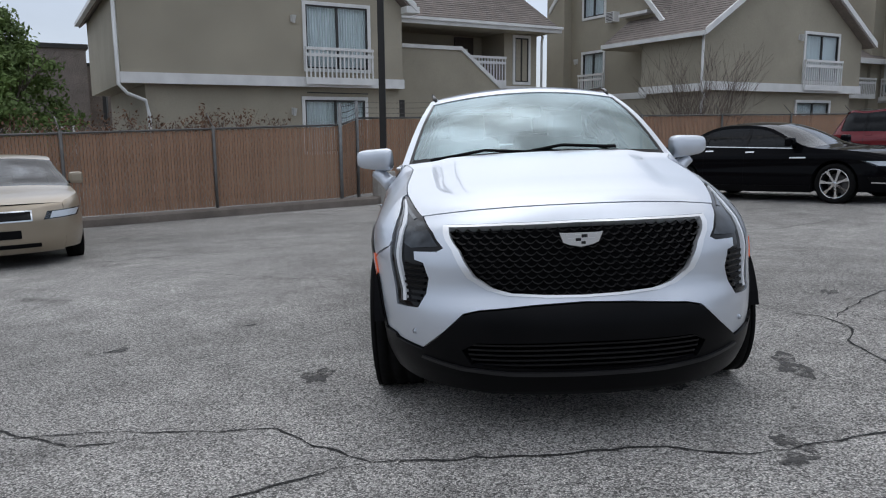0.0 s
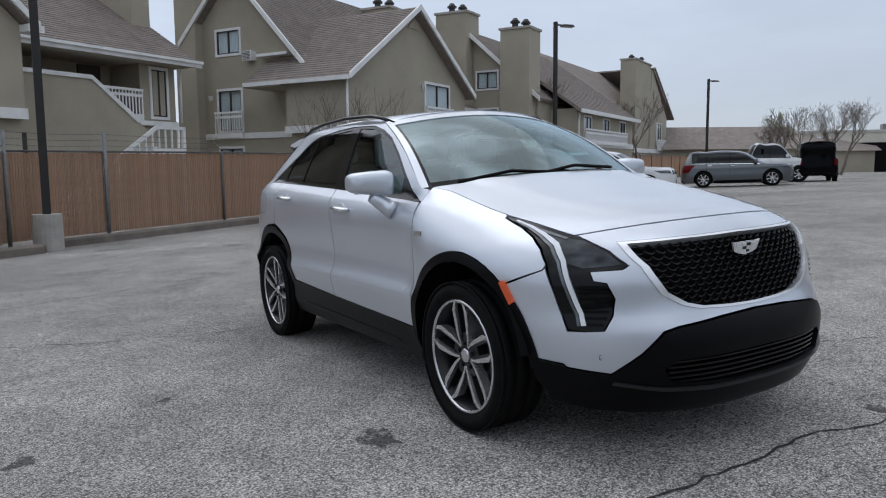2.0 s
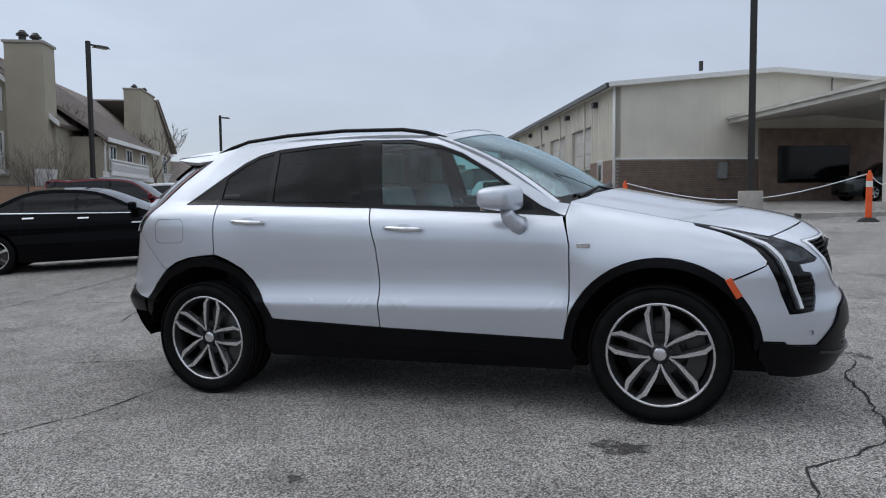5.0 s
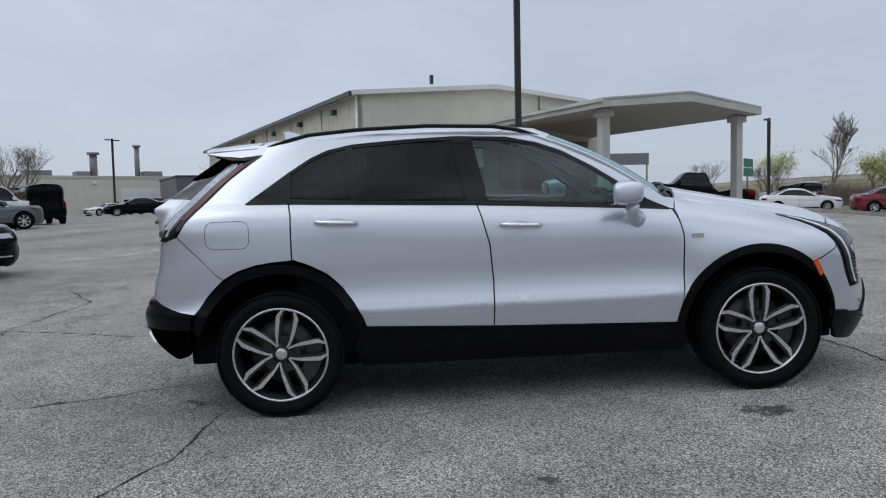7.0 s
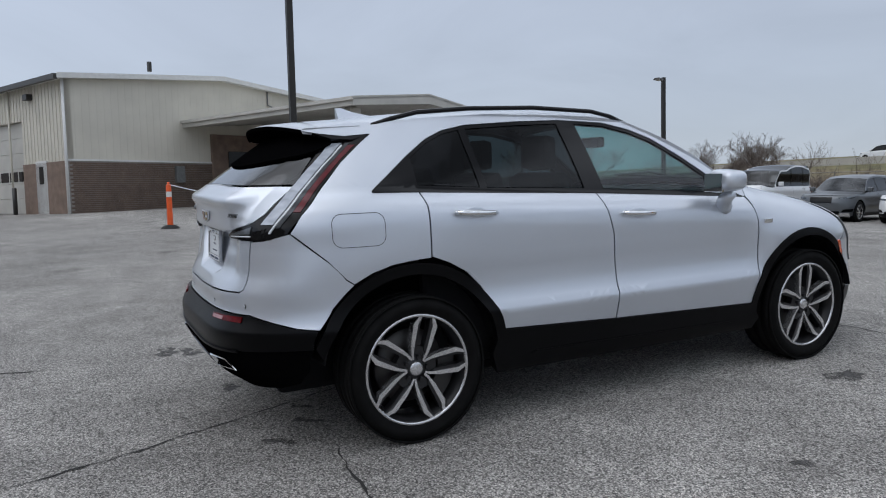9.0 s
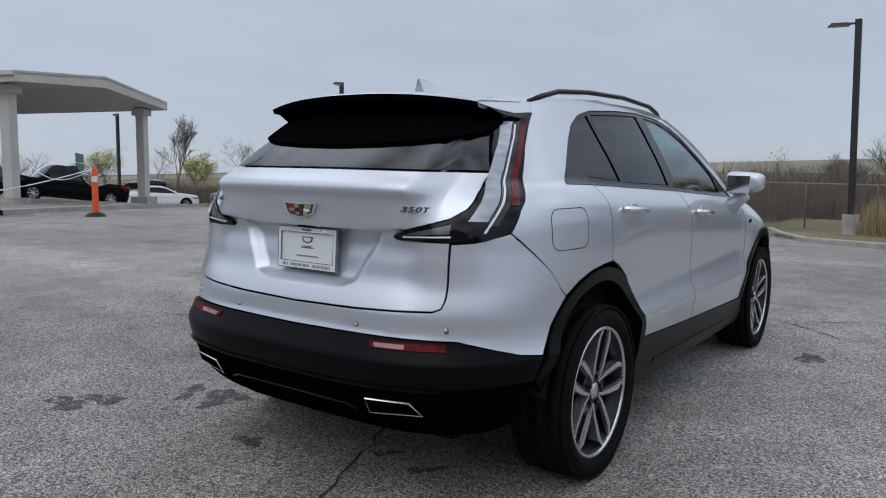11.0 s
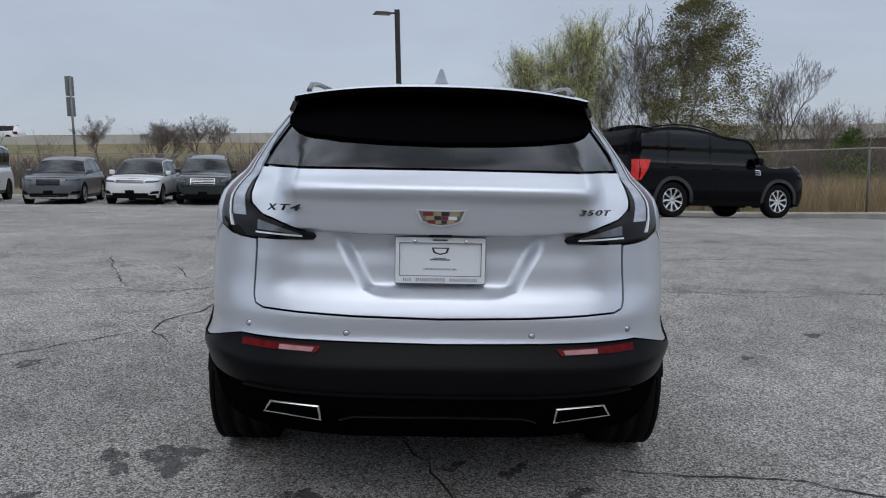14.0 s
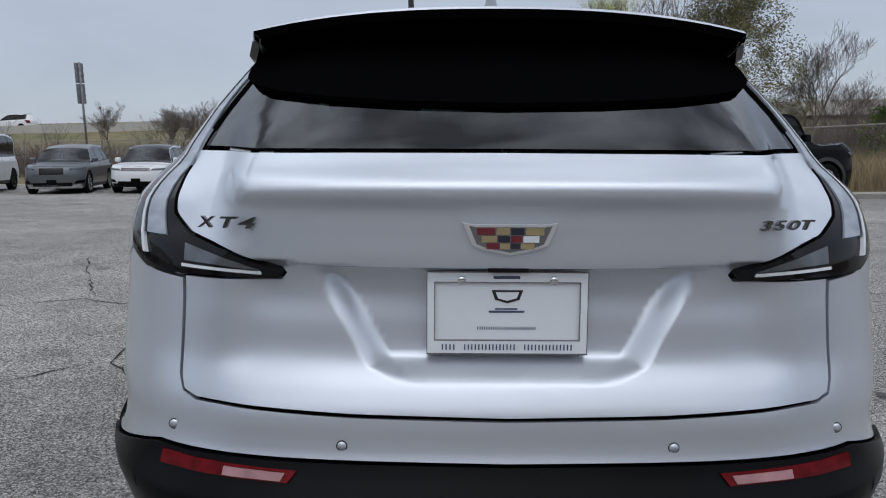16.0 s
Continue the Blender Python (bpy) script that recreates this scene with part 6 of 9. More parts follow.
frit_half = [rpt(0.0, z=1.495), rpt(0.560, z=1.478), rpt(0.588, z=1.435), rpt(0.580, z=1.405), rpt(0.545, z=1.386), rpt(0.47, z=1.370), rpt(0.36, z=1.357), rpt(0.2, z=1.348), rpt(0.0, z=1.344)]
# black panel; the shade below the lip is put into its glossless material
panel("spoiler_skirt", sym(frit_half), hero.back, M["shaded_black"], car, off=0.016, step=(0.05, 0.03), depth=0.02, label="black panel under the spoiler")
low_r = [rpt(0.0, z=0.657), rpt(0.58, z=0.664), rpt(0.70, z=0.665), rpt(y=2.08, z=0.649), rpt(y=2.02, z=0.629), rpt(y=1.95, z=0.609), rpt(y=1.865, z=0.597), rpt(y=1.882, z=0.508), rpt(0.66, z=0.504), rpt(0.3, z=0.492), rpt(0.0, z=0.490)]
valance = [rpt(0.0, z=0.487), rpt(0.3, z=0.489), rpt(0.66, z=0.501), rpt(y=1.882, z=0.505), rpt(y=1.90, z=0.40), rpt(y=1.93, z=0.345), rpt(0.73, z=0.315), rpt(0.60, z=0.300), rpt(0.40, z=0.275), rpt(0.33, z=0.262), rpt(0.0, z=0.255)]
refl = [rpt(0.395, z=0.650), rpt(0.672, z=0.660), rpt(0.676, z=0.636), rpt(0.412, z=0.629)]
panel("rear_lower_bumper", sym(low_r), hero.back, M["satin_black"], car, off=0.010, step=(0.03, 0.03), depth=0.03)
# same plastic as the bumper above; downward-facing shade painted in as a darker material
panel("rear_valance", sym(valance), hero.back, M["shaded_black"], car, off=0.004, step=(0.03, 0.03), depth=0.03)
panel("bumper_crease", sym([rpt(0.0, z=0.492), rpt(0.3, z=0.494), rpt(0.66, z=0.505), rpt(0.67, z=0.495), rpt(0.3, z=0.484), rpt(0.0, z=0.482)]), hero.back, M["satin_black"], car, off=0.018, step=(0.03, 0.03), depth=0.01)
# the plate takes the same shade-painted black
panel("diffuser_plate", sym([rpt(0.0, z=0.405), rpt(0.29, z=0.402), rpt(0.335, z=0.385), rpt(0.35, z=0.29), rpt(0.0, z=0.28)]), hero.back, M["shaded_black"], car, off=0.012, step=(0.04, 0.04), depth=0.008)
panel("diffuser_edge", sym([rpt(0.0, z=0.408), rpt(0.29, z=0.405), rpt(0.338, z=0.387), rpt(0.336, z=0.381), rpt(0.288, z=0.398), rpt(0.0, z=0.401)]), hero.back, M["gloss_black"], car, off=0.015, step=(0.04, 0.04), depth=0.006)
for s in (-1, 1):
    mk = lambda pts: [(s * a, z) for a, z in pts]
    rr = panel("reflector", mk(refl), hero.back, M["lamp_red"], car, off=0.016, step=(0.05, 0.05), depth=0.01, label="red bumper reflector")
    panel("reverse_lens", mk([rpt(0.416, z=0.6465), rpt(0.535, z=0.6505), rpt(0.537, z=0.6355), rpt(0.424, z=0.6325)]), hero.back, M["lamp_pink"], rr, off=0.019, step=(0.05, 0.05), depth=0.006)
    # tail lamp
    outer_edge = [(lamp_outer(z), z) for z in np.linspace(1.482, 1.035, 12)]
    ring = outer_edge + [rpt(0.745, z=1.006), rpt(0.65, z=1.003), rpt(0.55, z=1.003), rpt(0.447, z=1.003), rpt(0.437, z=1.012), rpt(0.445, z=1.020), rpt(0.635, z=1.080), rpt(0.680, z=1.115), rpt(0.686, z=1.17), rpt(0.677, z=1.245), rpt(0.605, z=1.376), rpt(0.556, z=1.474)]
    tl = panel("tail_lamp", mk(ring), hero.back, M["gloss_black"], car, off=0.002, step=(0.02, 0.025), label="tall L-shaped tail lamp")
    zin = [1.003, 1.040, 1.08, 1.115, 1.17, 1.245, 1.376, 1.474]
    ain = [hero.angle(z, True, x) for z, x in zip(zin, (0.655, 0.664, 0.676, 0.680, 0.686, 0.677, 0.605, 0.556))]
    ain = list(np.polyval(np.polyfit(zin, ain, 3), zin))
    zou = list(np.linspace(1.01, 1.482, 16))
    aou = [lamp_outer(z) for z in zou]

    def band(f0, f1, z0, z1, n=9, cut=0.0):
        """A strip of the lamp between two shares of its width."""
        rows = []
        for f, zs, dz in ((f0, np.linspace(z0, z1, n), 0), (f1, np.linspace(z1, z0, n), cut)):
            for z in zs:
                a, b = np.interp(z, zin, ain), np.interp(z, zou, aou)
                rows.append((float(a + (b - a) * f), float(z) + dz))
        return mk(rows)

    panel("grey_lens", band(0.07, 0.43, 1.075, 1.44), hero.back, M["lamp_clear_grey"], tl, off=0.006, step=(0.03, 0.03), depth=0.008, label="clear grey lamp lens")
    panel("light_blade", band(0.455, 0.475, 1.075, 1.44), hero.back, M["lamp_grey"], tl, off=0.008, step=(0.03, 0.03), depth=0.008)
    panel("light_blade", band(0.49, 0.545, 1.036, 1.43), hero.back, M["lamp_white"], tl, off=0.009, step=(0.03, 0.03), depth=0.008, label="white light blade")
    panel("smoked_lens", band(0.56, 0.69, 1.06, 1.44), hero.back, M["lamp_dark"], tl, off=0.006, step=(0.03, 0.03), depth=0.008)
    panel("red_lens", band(0.70, 0.90, 1.13, 1.43), hero.back, M["tail_red"], tl, off=0.006, step=(0.03, 0.03), depth=0.008, label="dark red lens")
    panel("light_blade", band(-0.02, 0.545, 1.032, 1.032, 8, 0.011), hero.back, M["lamp_white"], tl, off=0.009, step=(0.03, 0.03), depth=0.008, label="white light blade")
    panel("reverse_lens", mk([rpt(0.480, z=1.020), rpt(0.640, z=1.030), rpt(0.640, z=1.064), rpt(0.52, z=1.032)]), hero.back, M["lamp_grey"], tl, off=0.006, step=(0.03, 0.03), depth=0.008)
    panel("light_blade", mk([rpt(0.475, z=1.011), rpt(0.645, z=1.018), rpt(0.645, z=1.024), rpt(0.478, z=1.016)]), hero.back, M["lamp_white"], tl, off=0.007, step=(0.03, 0.03), depth=0.008)
    # exhaust tip
    bm = bmesh.new()
    o = [(0.405, 0.448), (0.580, 0.453), (0.612, 0.398), (0.402, 0.382)]
    cx, cz = 0.50, 0.418
    rings = []
    skin = [float(hero.back(np.array([hero.angle(z, True, x)]), np.array([z]), 0.010)[0][1]) for x, z in o]
    for f, dy in ((1.0, -0.05), (1.0, 0.012), (0.93, 0.014), (0.90, -0.10)):
        rings.append([bm.verts.new((s * (cx + (x - cx) * f), y + dy, cz + (z - cz) * (f if f == 1 else f - 0.08))) for (x, z), y in zip(o, skin)])
    for a, b in zip(rings, rings[1:]):
        for k in range(4):
            bm.faces.new((a[k], a[(k + 1) % 4], b[(k + 1) % 4], b[k]))
    bmesh.ops.recalc_face_normals(bm, faces=bm.faces)
    ex = part("exhaust_tip", bm, M["chrome"], car, "bright trapezoid exhaust tip")
    mesh_object("pipe_mouth", [(s * (cx + (x - cx) * 0.93), y - 0.004, cz + (z - cz) * 0.87) for (x, z), y in zip(o, skin)], [(0, 1, 2, 3)], M["interior"], ex)
    for xs, zs in ((0.665, 0.703), (0.318, 0.690)):
        sp = hero.back(np.array([s * hero.angle(zs, True, xs)]), np.array([zs]), 0.002)[0]
        d = lathe("parking_sensor", [(-0.0008, 0.0), (-0.0008, 0.0088), (0.004, 0.0092)], M["silver"], car, 20)
        sk = lathe("sensor_ring", [(0.0004, 0.0086), (0.0002, 0.0108), (0.004, 0.0110)], M["dark_alloy"], d, 20)
        d.matrix_basis = Matrix.Translation(sp) @ Matrix.Rotation(radians(-90), 4, "Z")

# spoiler: a lip that carries the roof back over the window
def spoiler():
    vv, ff = [], []
    cols = 25
    prof = []
    for i in range(cols):
        u = -1 + 2 * i / (cols - 1)
        k = 1 - abs(u) ** 2.4
        xr, xt = 0.580 * u, 0.562 * u
        z0 = float(roof_edge(1.5)) + 0.058 * k
        tip_y, tip_z = 1.80 + 0.085 * k, 1.512 + 0.040 * k
        sec = [(xr, 1.505, z0), ((xr + xt) / 2, 1.505 + (tip_y - 1.505) * 0.5, z0 + (tip_z - z0) * 0.42), (xt, tip_y - 0.02, tip_z + 0.002), (xt, tip_y, tip_z - 0.006), (xt, tip_y - 0.006, tip_z - 0.024),
               (xt * 0.995, tip_y - 0.07, tip_z - 0.032), (xt * 0.985, 1.70 + 0.04 * k, 1.474), (xt * 0.97, 1.60, 1.468)]
        prof.append(sec)
        vv += sec
    m = len(prof[0])
    slots = []
    for i in range(cols - 1):
        for j in range(m - 1):
            ff.append((i * m + j, (i + 1) * m + j, (i + 1) * m + j + 1, i * m + j + 1))
            slots.append(0 if j < 3 else 1)
    ff.append(tuple(range(m)))
    ff.append(tuple((cols - 1) * m + j for j in reversed(range(m))))
    slots += [0, 0]
    # black underside, its shade put into the glossless material
    o = mesh_object("spoiler", vv, ff, M["silver"], car, smooth=True, mats=[M["silver"], M["shaded_black"]], slots=slots)
    o["label"] = "silver roof spoiler with black underside"
    bm = bmesh.new()
    bm.from_mesh(o.data)
    bmesh.ops.recalc_face_normals(bm, faces=bm.faces)
    sharp = [e for e in bm.edges if len(e.link_faces) == 2 and e.calc_face_angle(0) > radians(38)]
    bmesh.ops.split_edges(bm, edges=sharp)
    bm.to_mesh(o.data)
    bm.free()


spoiler()


def fin_surface(y, z, off=0.0):
    return np.stack([0.600 + (1.50 - z) * 0.75 - 0.10 * (y - 1.45) + off, y, z], -1)


both("spoiler_side", [(1.446, 1.540), (1.444, 1.500), (1.472, 1.484), (1.60, 1.474), (1.72, 1.487), (1.80, 1.502), (1.66, 1.530), (1.52, 1.541)], fin_surface, M["silver"], car, step=(0.06, 0.03), depth=0.02)
both("spoiler_fin", [(1.472, 1.482), (1.60, 1.472), (1.75, 1.490), (1.67, 1.462), (1.57, 1.455)], fin_surface, M["gloss_black"], car, step=(0.06, 0.03), depth=0.02)
emblem(car, Matrix.Translation((0, 2.172, 1.088)) @ Matrix.Rotation(radians(-3), 4, "X"), 1.0)
BACK = Matrix.Rotation(math.pi, 4, "Z") @ Matrix.Rotation(radians(90), 4, "X")


def badge(text, x, turn, width, size):
    """Model lettering, each character a piece of its own."""
    b = empty("badge", Matrix.Translation((x, 2.140, 1.112)) @ Matrix.Rotation(radians(turn), 4, "Z"))
    b.parent = car
    b["label"] = "dark chrome model lettering"
    step = width / len(text)
    for k, ch in enumerate(text):
        text_mesh("letter", ch, size, Matrix.Translation(((len(text) / 2 - 0.5 - k) * step, 0, 0)) @ BACK, M["dark_chrome"], b, 0.004, step * 0.90, 0.25)


badge("XT4", 0.545, -10, 0.122, 0.030)
badge("350T", -0.528, 10, 0.114, 0.026)
cam_eye = box("rear_camera", -0.04, 0.04, 2.10, 2.15, 1.018, 1.034, M["gloss_black"], car, "small black rear camera", bevel=0.005)


def dealer_plate():
    """Writing of firms is set as plain bars of its size."""
    pl = empty("plate", Matrix.Translation((0, 2.135, 0.936)) @ Matrix.Rotation(radians(3), 4, "X"))
    pl.parent = car
    bm = bmesh.new()
    for a in ((-0.157, 0.157, 0.062, 0.081), (-0.157, 0.157, -0.081, -0.055), (-0.157, -0.142, -0.055, 0.062), (0.142, 0.157, -0.055, 0.062)):
        add_box(bm, a[0], a[1], -0.008, 0.006, a[2], a[3])
    part("plate_frame", bm, M["plate_white"], pl, "pale plate frame")
    for a in ((-0.158, 0.158, 0.080, 0.0825), (-0.158, 0.158, -0.0825, -0.080), (-0.158, -0.1565, -0.081, 0.081), (0.1565, 0.158, -0.081, 0.081), (-0.143, 0.143, 0.0605, 0.062), (-0.143, 0.143, -0.055, -0.0535), (-0.143, -0.1415, -0.055, 0.062), (0.1415, 0.143, -0.055, 0.062)):
        box("frame_edge", a[0], a[1], -0.008, 0.0068, a[2], a[3], M["dark_chrome"], pl)
    box("plate_sheet", -0.15, 0.15, -0.006, 0.0, -0.075, 0.075, M["plate_white"], pl)
    for x0, x1 in ((0.128, 0.098), (0.084, -0.020), (-0.034, -0.132)):
        n = max(2, int((x0 - x1) / 0.0068))
        for k in range(n):
            u = x0 - (x0 - x1) * k / n
            box("bar", u - 0.0026, u, 0.006, 0.007, -0.0735, -0.0620, M["plate_ink"], pl)
    for k in range(26):
        u = 0.058 - 0.0045 * k
        box("bar", u - 0.0018, u, 0.0, 0.001, -0.034, -0.028, M["plate_ink"], pl)
    box("bar", -0.034, 0.036, 0.0, 0.001, 0.0, 0.004, M["plate_ink"], pl)
    box("bar", -0.02, 0.024, 0.0, 0.001, 0.006, 0.009, M["plate_ink"], pl)
    box("bar", -0.024, 0.028, 0.006, 0.007, 0.068, 0.074, M["plate_ink"], pl)
    prism("crest", [(-0.031, 0.045), (0.031, 0.045), (0.024, 0.026), (0.0, 0.019), (-0.024, 0.026)], 0.0, 0.0012, "y", M["dark_alloy"], pl)
    prism("crest_field", [(-0.023, 0.041), (0.023, 0.041), (0.018, 0.029), (0.0, 0.024), (-0.018, 0.029)], 0.0012, 0.002, "y", M["plate_white"], pl)
    for x in (-0.09, 0.09):
        d = lathe("screw", [(-0.004, 0.0), (-0.004, 0.006), (0.0, 0.0095), (0.004, 0.0095)], M["chrome"], pl, 14)
        d.matrix_basis = Matrix.Translation((x, 0.005, 0.066)) @ Matrix.Rotation(radians(-90), 4, "Z")


dealer_plate()

# mirrors, handles, fuel flap, badge
for s in (-1, 1):
    mi = empty("door_mirror", Matrix())
    mi.parent = car
    bm = bmesh.new()
    bmesh.ops.create_uvsphere(bm, u_segments=24, v_segments=14, radius=1.0)
    for v in bm.verts:
        x, y, z = v.co
        f = lambda q, e: math.copysign(abs(q) ** e, q)
        x, y, z = f(x, 0.42), f(y, 0.62), f(z, 0.46)
        taper = 1 - 0.16 * (x + 1) / 2
        low = 0.020 * (x + 1) / 2 if z < 0 else 0.0
        v.co = (s * (0.972 + 0.116 * x), -0.600 + 0.088 * y + 0.03 * x, 1.172 + 0.076 * z * taper + low)
    if s < 0:
        bmesh.ops.reverse_faces(bm, faces=bm.faces)
    part("housing", bm, M["silver"], mi, smooth=True)
    bm = bmesh.new()
    pts = [(0.975, -0.63, 1.105), (0.93, -0.63, 1.07), (0.89, -0.66, 1.035), (0.868, -0.68, 1.02)]
    add_tube(bm, [(s * x, y, z) for x, y, z in pts], 0.034, 10, 0.055)
    part("stalk", bm, M["silver"], mi, smooth=True)
    g = box("mirror_glass", s * 0.955 - 0.066, s * 0.955 + 0.066, -0.518, -0.502, 1.116, 1.222, M["chrome"], mi, "mirror glass", bevel=0.002)
    for y in (-0.0, 1.04):
        zz = 1.022 if y < 0.5 else 1.082
        hd = empty("door_handle", Matrix())
        hd.parent = car
        xx = float(hero.half(y, zz))
        tilt = 0.055
        bm = bmesh.new()
        pts = [(s * (xx + 0.005), y - 0.115, zz - 0.115 * tilt), (s * (xx + 0.032), y - 0.085, zz - 0.085 * tilt), (s * (xx + 0.040), y, zz), (s * (xx + 0.032), y + 0.085, zz + 0.085 * tilt), (s * (xx + 0.005), y + 0.115, zz + 0.115 * tilt)]
        add_tube(bm, pts, 0.014, 10)
        part("grip", bm, M["chrome"], hd, "bright door handle", smooth=True)
        bm = bmesh.new()
        bmesh.ops.create_uvsphere(bm, u_segments=16, v_segments=8, radius=1)
        bmesh.ops.scale(bm, vec=(0.006, 0.055, 0.034), verts=bm.verts)
        bmesh.ops.translate(bm, vec=(s * (xx + 0.001), y, zz), verts=bm.verts)
        part("cup", bm, M["silver"], hd, smooth=True)
    bd = box("fender_badge", s * 0.914 - 0.006, s * 0.914 + 0.006, -1.055, -0.985, 0.902, 0.930, M["chrome"], car, "small bright fender badge", bevel=0.004)


def flap():
    y0, y1, z0, z1 = 1.527, 1.772, 0.962, 1.112
    r = 0.045

    def rr(o):
        pts = []
        for cy, cz, a in ((y1 - r, z1 - r, 0), (y0 + r, z1 - r, 90), (y0 + r, z0 + r, 180), (y1 - r, z0 + r, 270)):
            pts += [(cy + (r + o) * math.cos(radians(a + 15 * k)), cz + (r + o) * math.sin(radians(a + 15 * k))) for k in range(7)]
        return pts
    panel("fuel_flap_gap", rr(0.0025), hero.side, M["interior"], car, mirror=True, off=0.0006, depth=0.001, step=(0.03, 0.03), holes=[rr(0.0)])


flap()
# dark inside of the body, cabin
for nm, b in (("engine_bay", (-0.60, 0.60, -2.0, -0.96, 0.20, 0.90)), ("floor_pan", (-0.60, 0.60, -0.98, 1.5, 0.19, 0.44)), ("boot", (-0.60, 0.60, 1.30, 1.98, 0.24, 0.98)),
              ("front_door_inner", (-0.80, -0.76, -0.95, 1.30, 0.30, 1.10)), ("front_door_inner", (0.76, 0.80, -0.95, 1.30, 0.30, 1.10)), ("dash", (-0.70, 0.70, -1.0, -0.62, 0.70, 1.12))):
    box(nm, *b, M["interior"], car, bevel=0.03)
for s in (-1, 1):
    for y in (WF, WR):
        bm = bmesh.new()
        pr = arc(y, WZ, 0.462, 10, 170, 20)
        a = [bm.verts.new((s * 0.60, u, v)) for u, v in pr]
        b = [bm.verts.new((s * 0.905, u, v)) for u, v in pr]
        for i in range(len(a) - 1):
            bm.faces.new((a[i], a[i + 1], b[i + 1], b[i]))
        bm.faces.new(a)
        part("wheel_liner", bm, M["interior"], car)
for s in (-1, 1):
    seat(car, 0.36 * s, -0.05, 0.55, mat=M["seat_grey"])
    seat(car, 0.36 * s, 0.85, 0.60, 0.62, mat=M["seat_grey"])
bm = bmesh.new()
ringp = [(0.36 + 0.18 * math.cos(t), -0.52 - 0.06 * math.sin(t), 0.98 + 0.17 * math.sin(t)) for t in np.linspace(0, 2 * math.pi, 25)]
add_tube(bm, ringp, 0.016, 8, cap=False)
part("steering_wheel", bm, M["interior"], car, smooth=True)
box("mirror_pod", -0.10, 0.10, -0.42, -0.36, 1.40, 1.47, M["interior"], car, "interior mirror", bevel=0.015)
for y, tn in ((WF, -2), (WR, 13)):
    make_wheel(car, (-0.818, y, WZ - 0.002), 0.356, 0.270, 0.245, turn=tn)
    make_wheel(car, (0.818, y, WZ - 0.002), 0.356, 0.270, 0.245, turn=-tn, mirror=True)
for y in (WF, WR):
    tube("axle", [(-0.72, y, WZ), (0.72, y, WZ)], 0.05, M["interior"], car)


# ---- lamp poles ----
def lamp_pole(x, y, height, head_dir, label, base=0.75, single=True, r=0.075, lean=0.0):
    g = float(ground_z(x, y))
    p = empty("street_lamp", Matrix.Translation((x, y, g)) @ Matrix.Rotation(radians(lean), 4, "X"), label, "street lamp", "lot lamps")
    if base:
        bm = bmesh.new()
        add_tube(bm, [(0, 0, -0.2), (0, 0, base * 0.5), (0, 0, base - 0.03), (0, 0, base)], 0.29, 20, 0.27)
        part("concrete_base", bm, M["concrete"], p, "weathered concrete base", smooth=False)
    bm = bmesh.new()
    add_box(bm, -r, r, -r, r, base, height)
    part("pole", bm, M["pole"], p)
    d = Vector((math.cos(head_dir), math.sin(head_dir), 0))
    for s in ((1,) if single else (1, -1)):
        m = Matrix.Rotation(head_dir + (0 if s > 0 else math.pi), 4, "Z")
        bm = bmesh.new()
        add_box(bm, 0.0, 0.35, -0.03, 0.03, height - 0.16, height - 0.10, m)
        part("arm", bm, M["pole"], p)
        bm = bmesh.new()
        vs = add_box(bm, 0.28, 0.95, -0.17, 0.17, height - 0.20, height - 0.10)
        for v in bm.verts:
            if v.co.z > height - 0.12:
                v.co.x = 0.6 + (v.co.x - 0.6) * 0.75
                v.co.y *= 0.7
        bmesh.ops.transform(bm, matrix=m, verts=bm.verts[:])
        hd = part("lamp_head", bm, M["pole"], p)
        bm = bmesh.new()
        add_box(bm, 0.36, 0.88, -0.13, 0.13, height - 0.212, height - 0.20, m)
        part("lens", bm, M["lamp_lens"], hd)
    return p


lamp_pole(-2.0, 12.65, 9.0, radians(-60), "dark square lamp pole on a concrete base by the fence")
lamp_pole(19.9, 23.5, 7.85, radians(-10), "dark lamp pole with one flat head")
lamp_pole(46.4, 36.8, 7.9, radians(-10), "dark lamp pole with one flat head beyond parked cars", base=0.6)
lamp_pole(74.5, 30.8, 8.4 - float(ground_z(74.5, 30.8)), radians(-25), "dark double-headed lamp pole far across the lot", single=False, r=0.09)
lamp_pole(14.1, -2.34, 10.0, radians(200), "tall dark lamp pole before the workshop")
lamp_pole(25.3, -25.2, 6.9 - float(ground_z(25.3, -25.2)), radians(115), "dark lamp pole with one flat head at the lot edge", r=0.085)
lamp_pole(1.2, -24.9, 7.52, radians(20), "dark lamp pole on a pale concrete base in the grass", base=0.9, r=0.10)
lamp_pole(47.3, -25.7, 6.65 - float(ground_z(47.3, -25.7)), radians(140), "dark lamp pole beyond the canopy", r=0.09)
lamp_pole(-14.5, 26, 9.6, radians(0), "thin dark pole behind the houses", base=0)

# ---- workshop ----
SHOP = Matrix.Translation((28.0, 2.6, 0.72)) @ Matrix.Rotation(radians(24), 4, "Z")


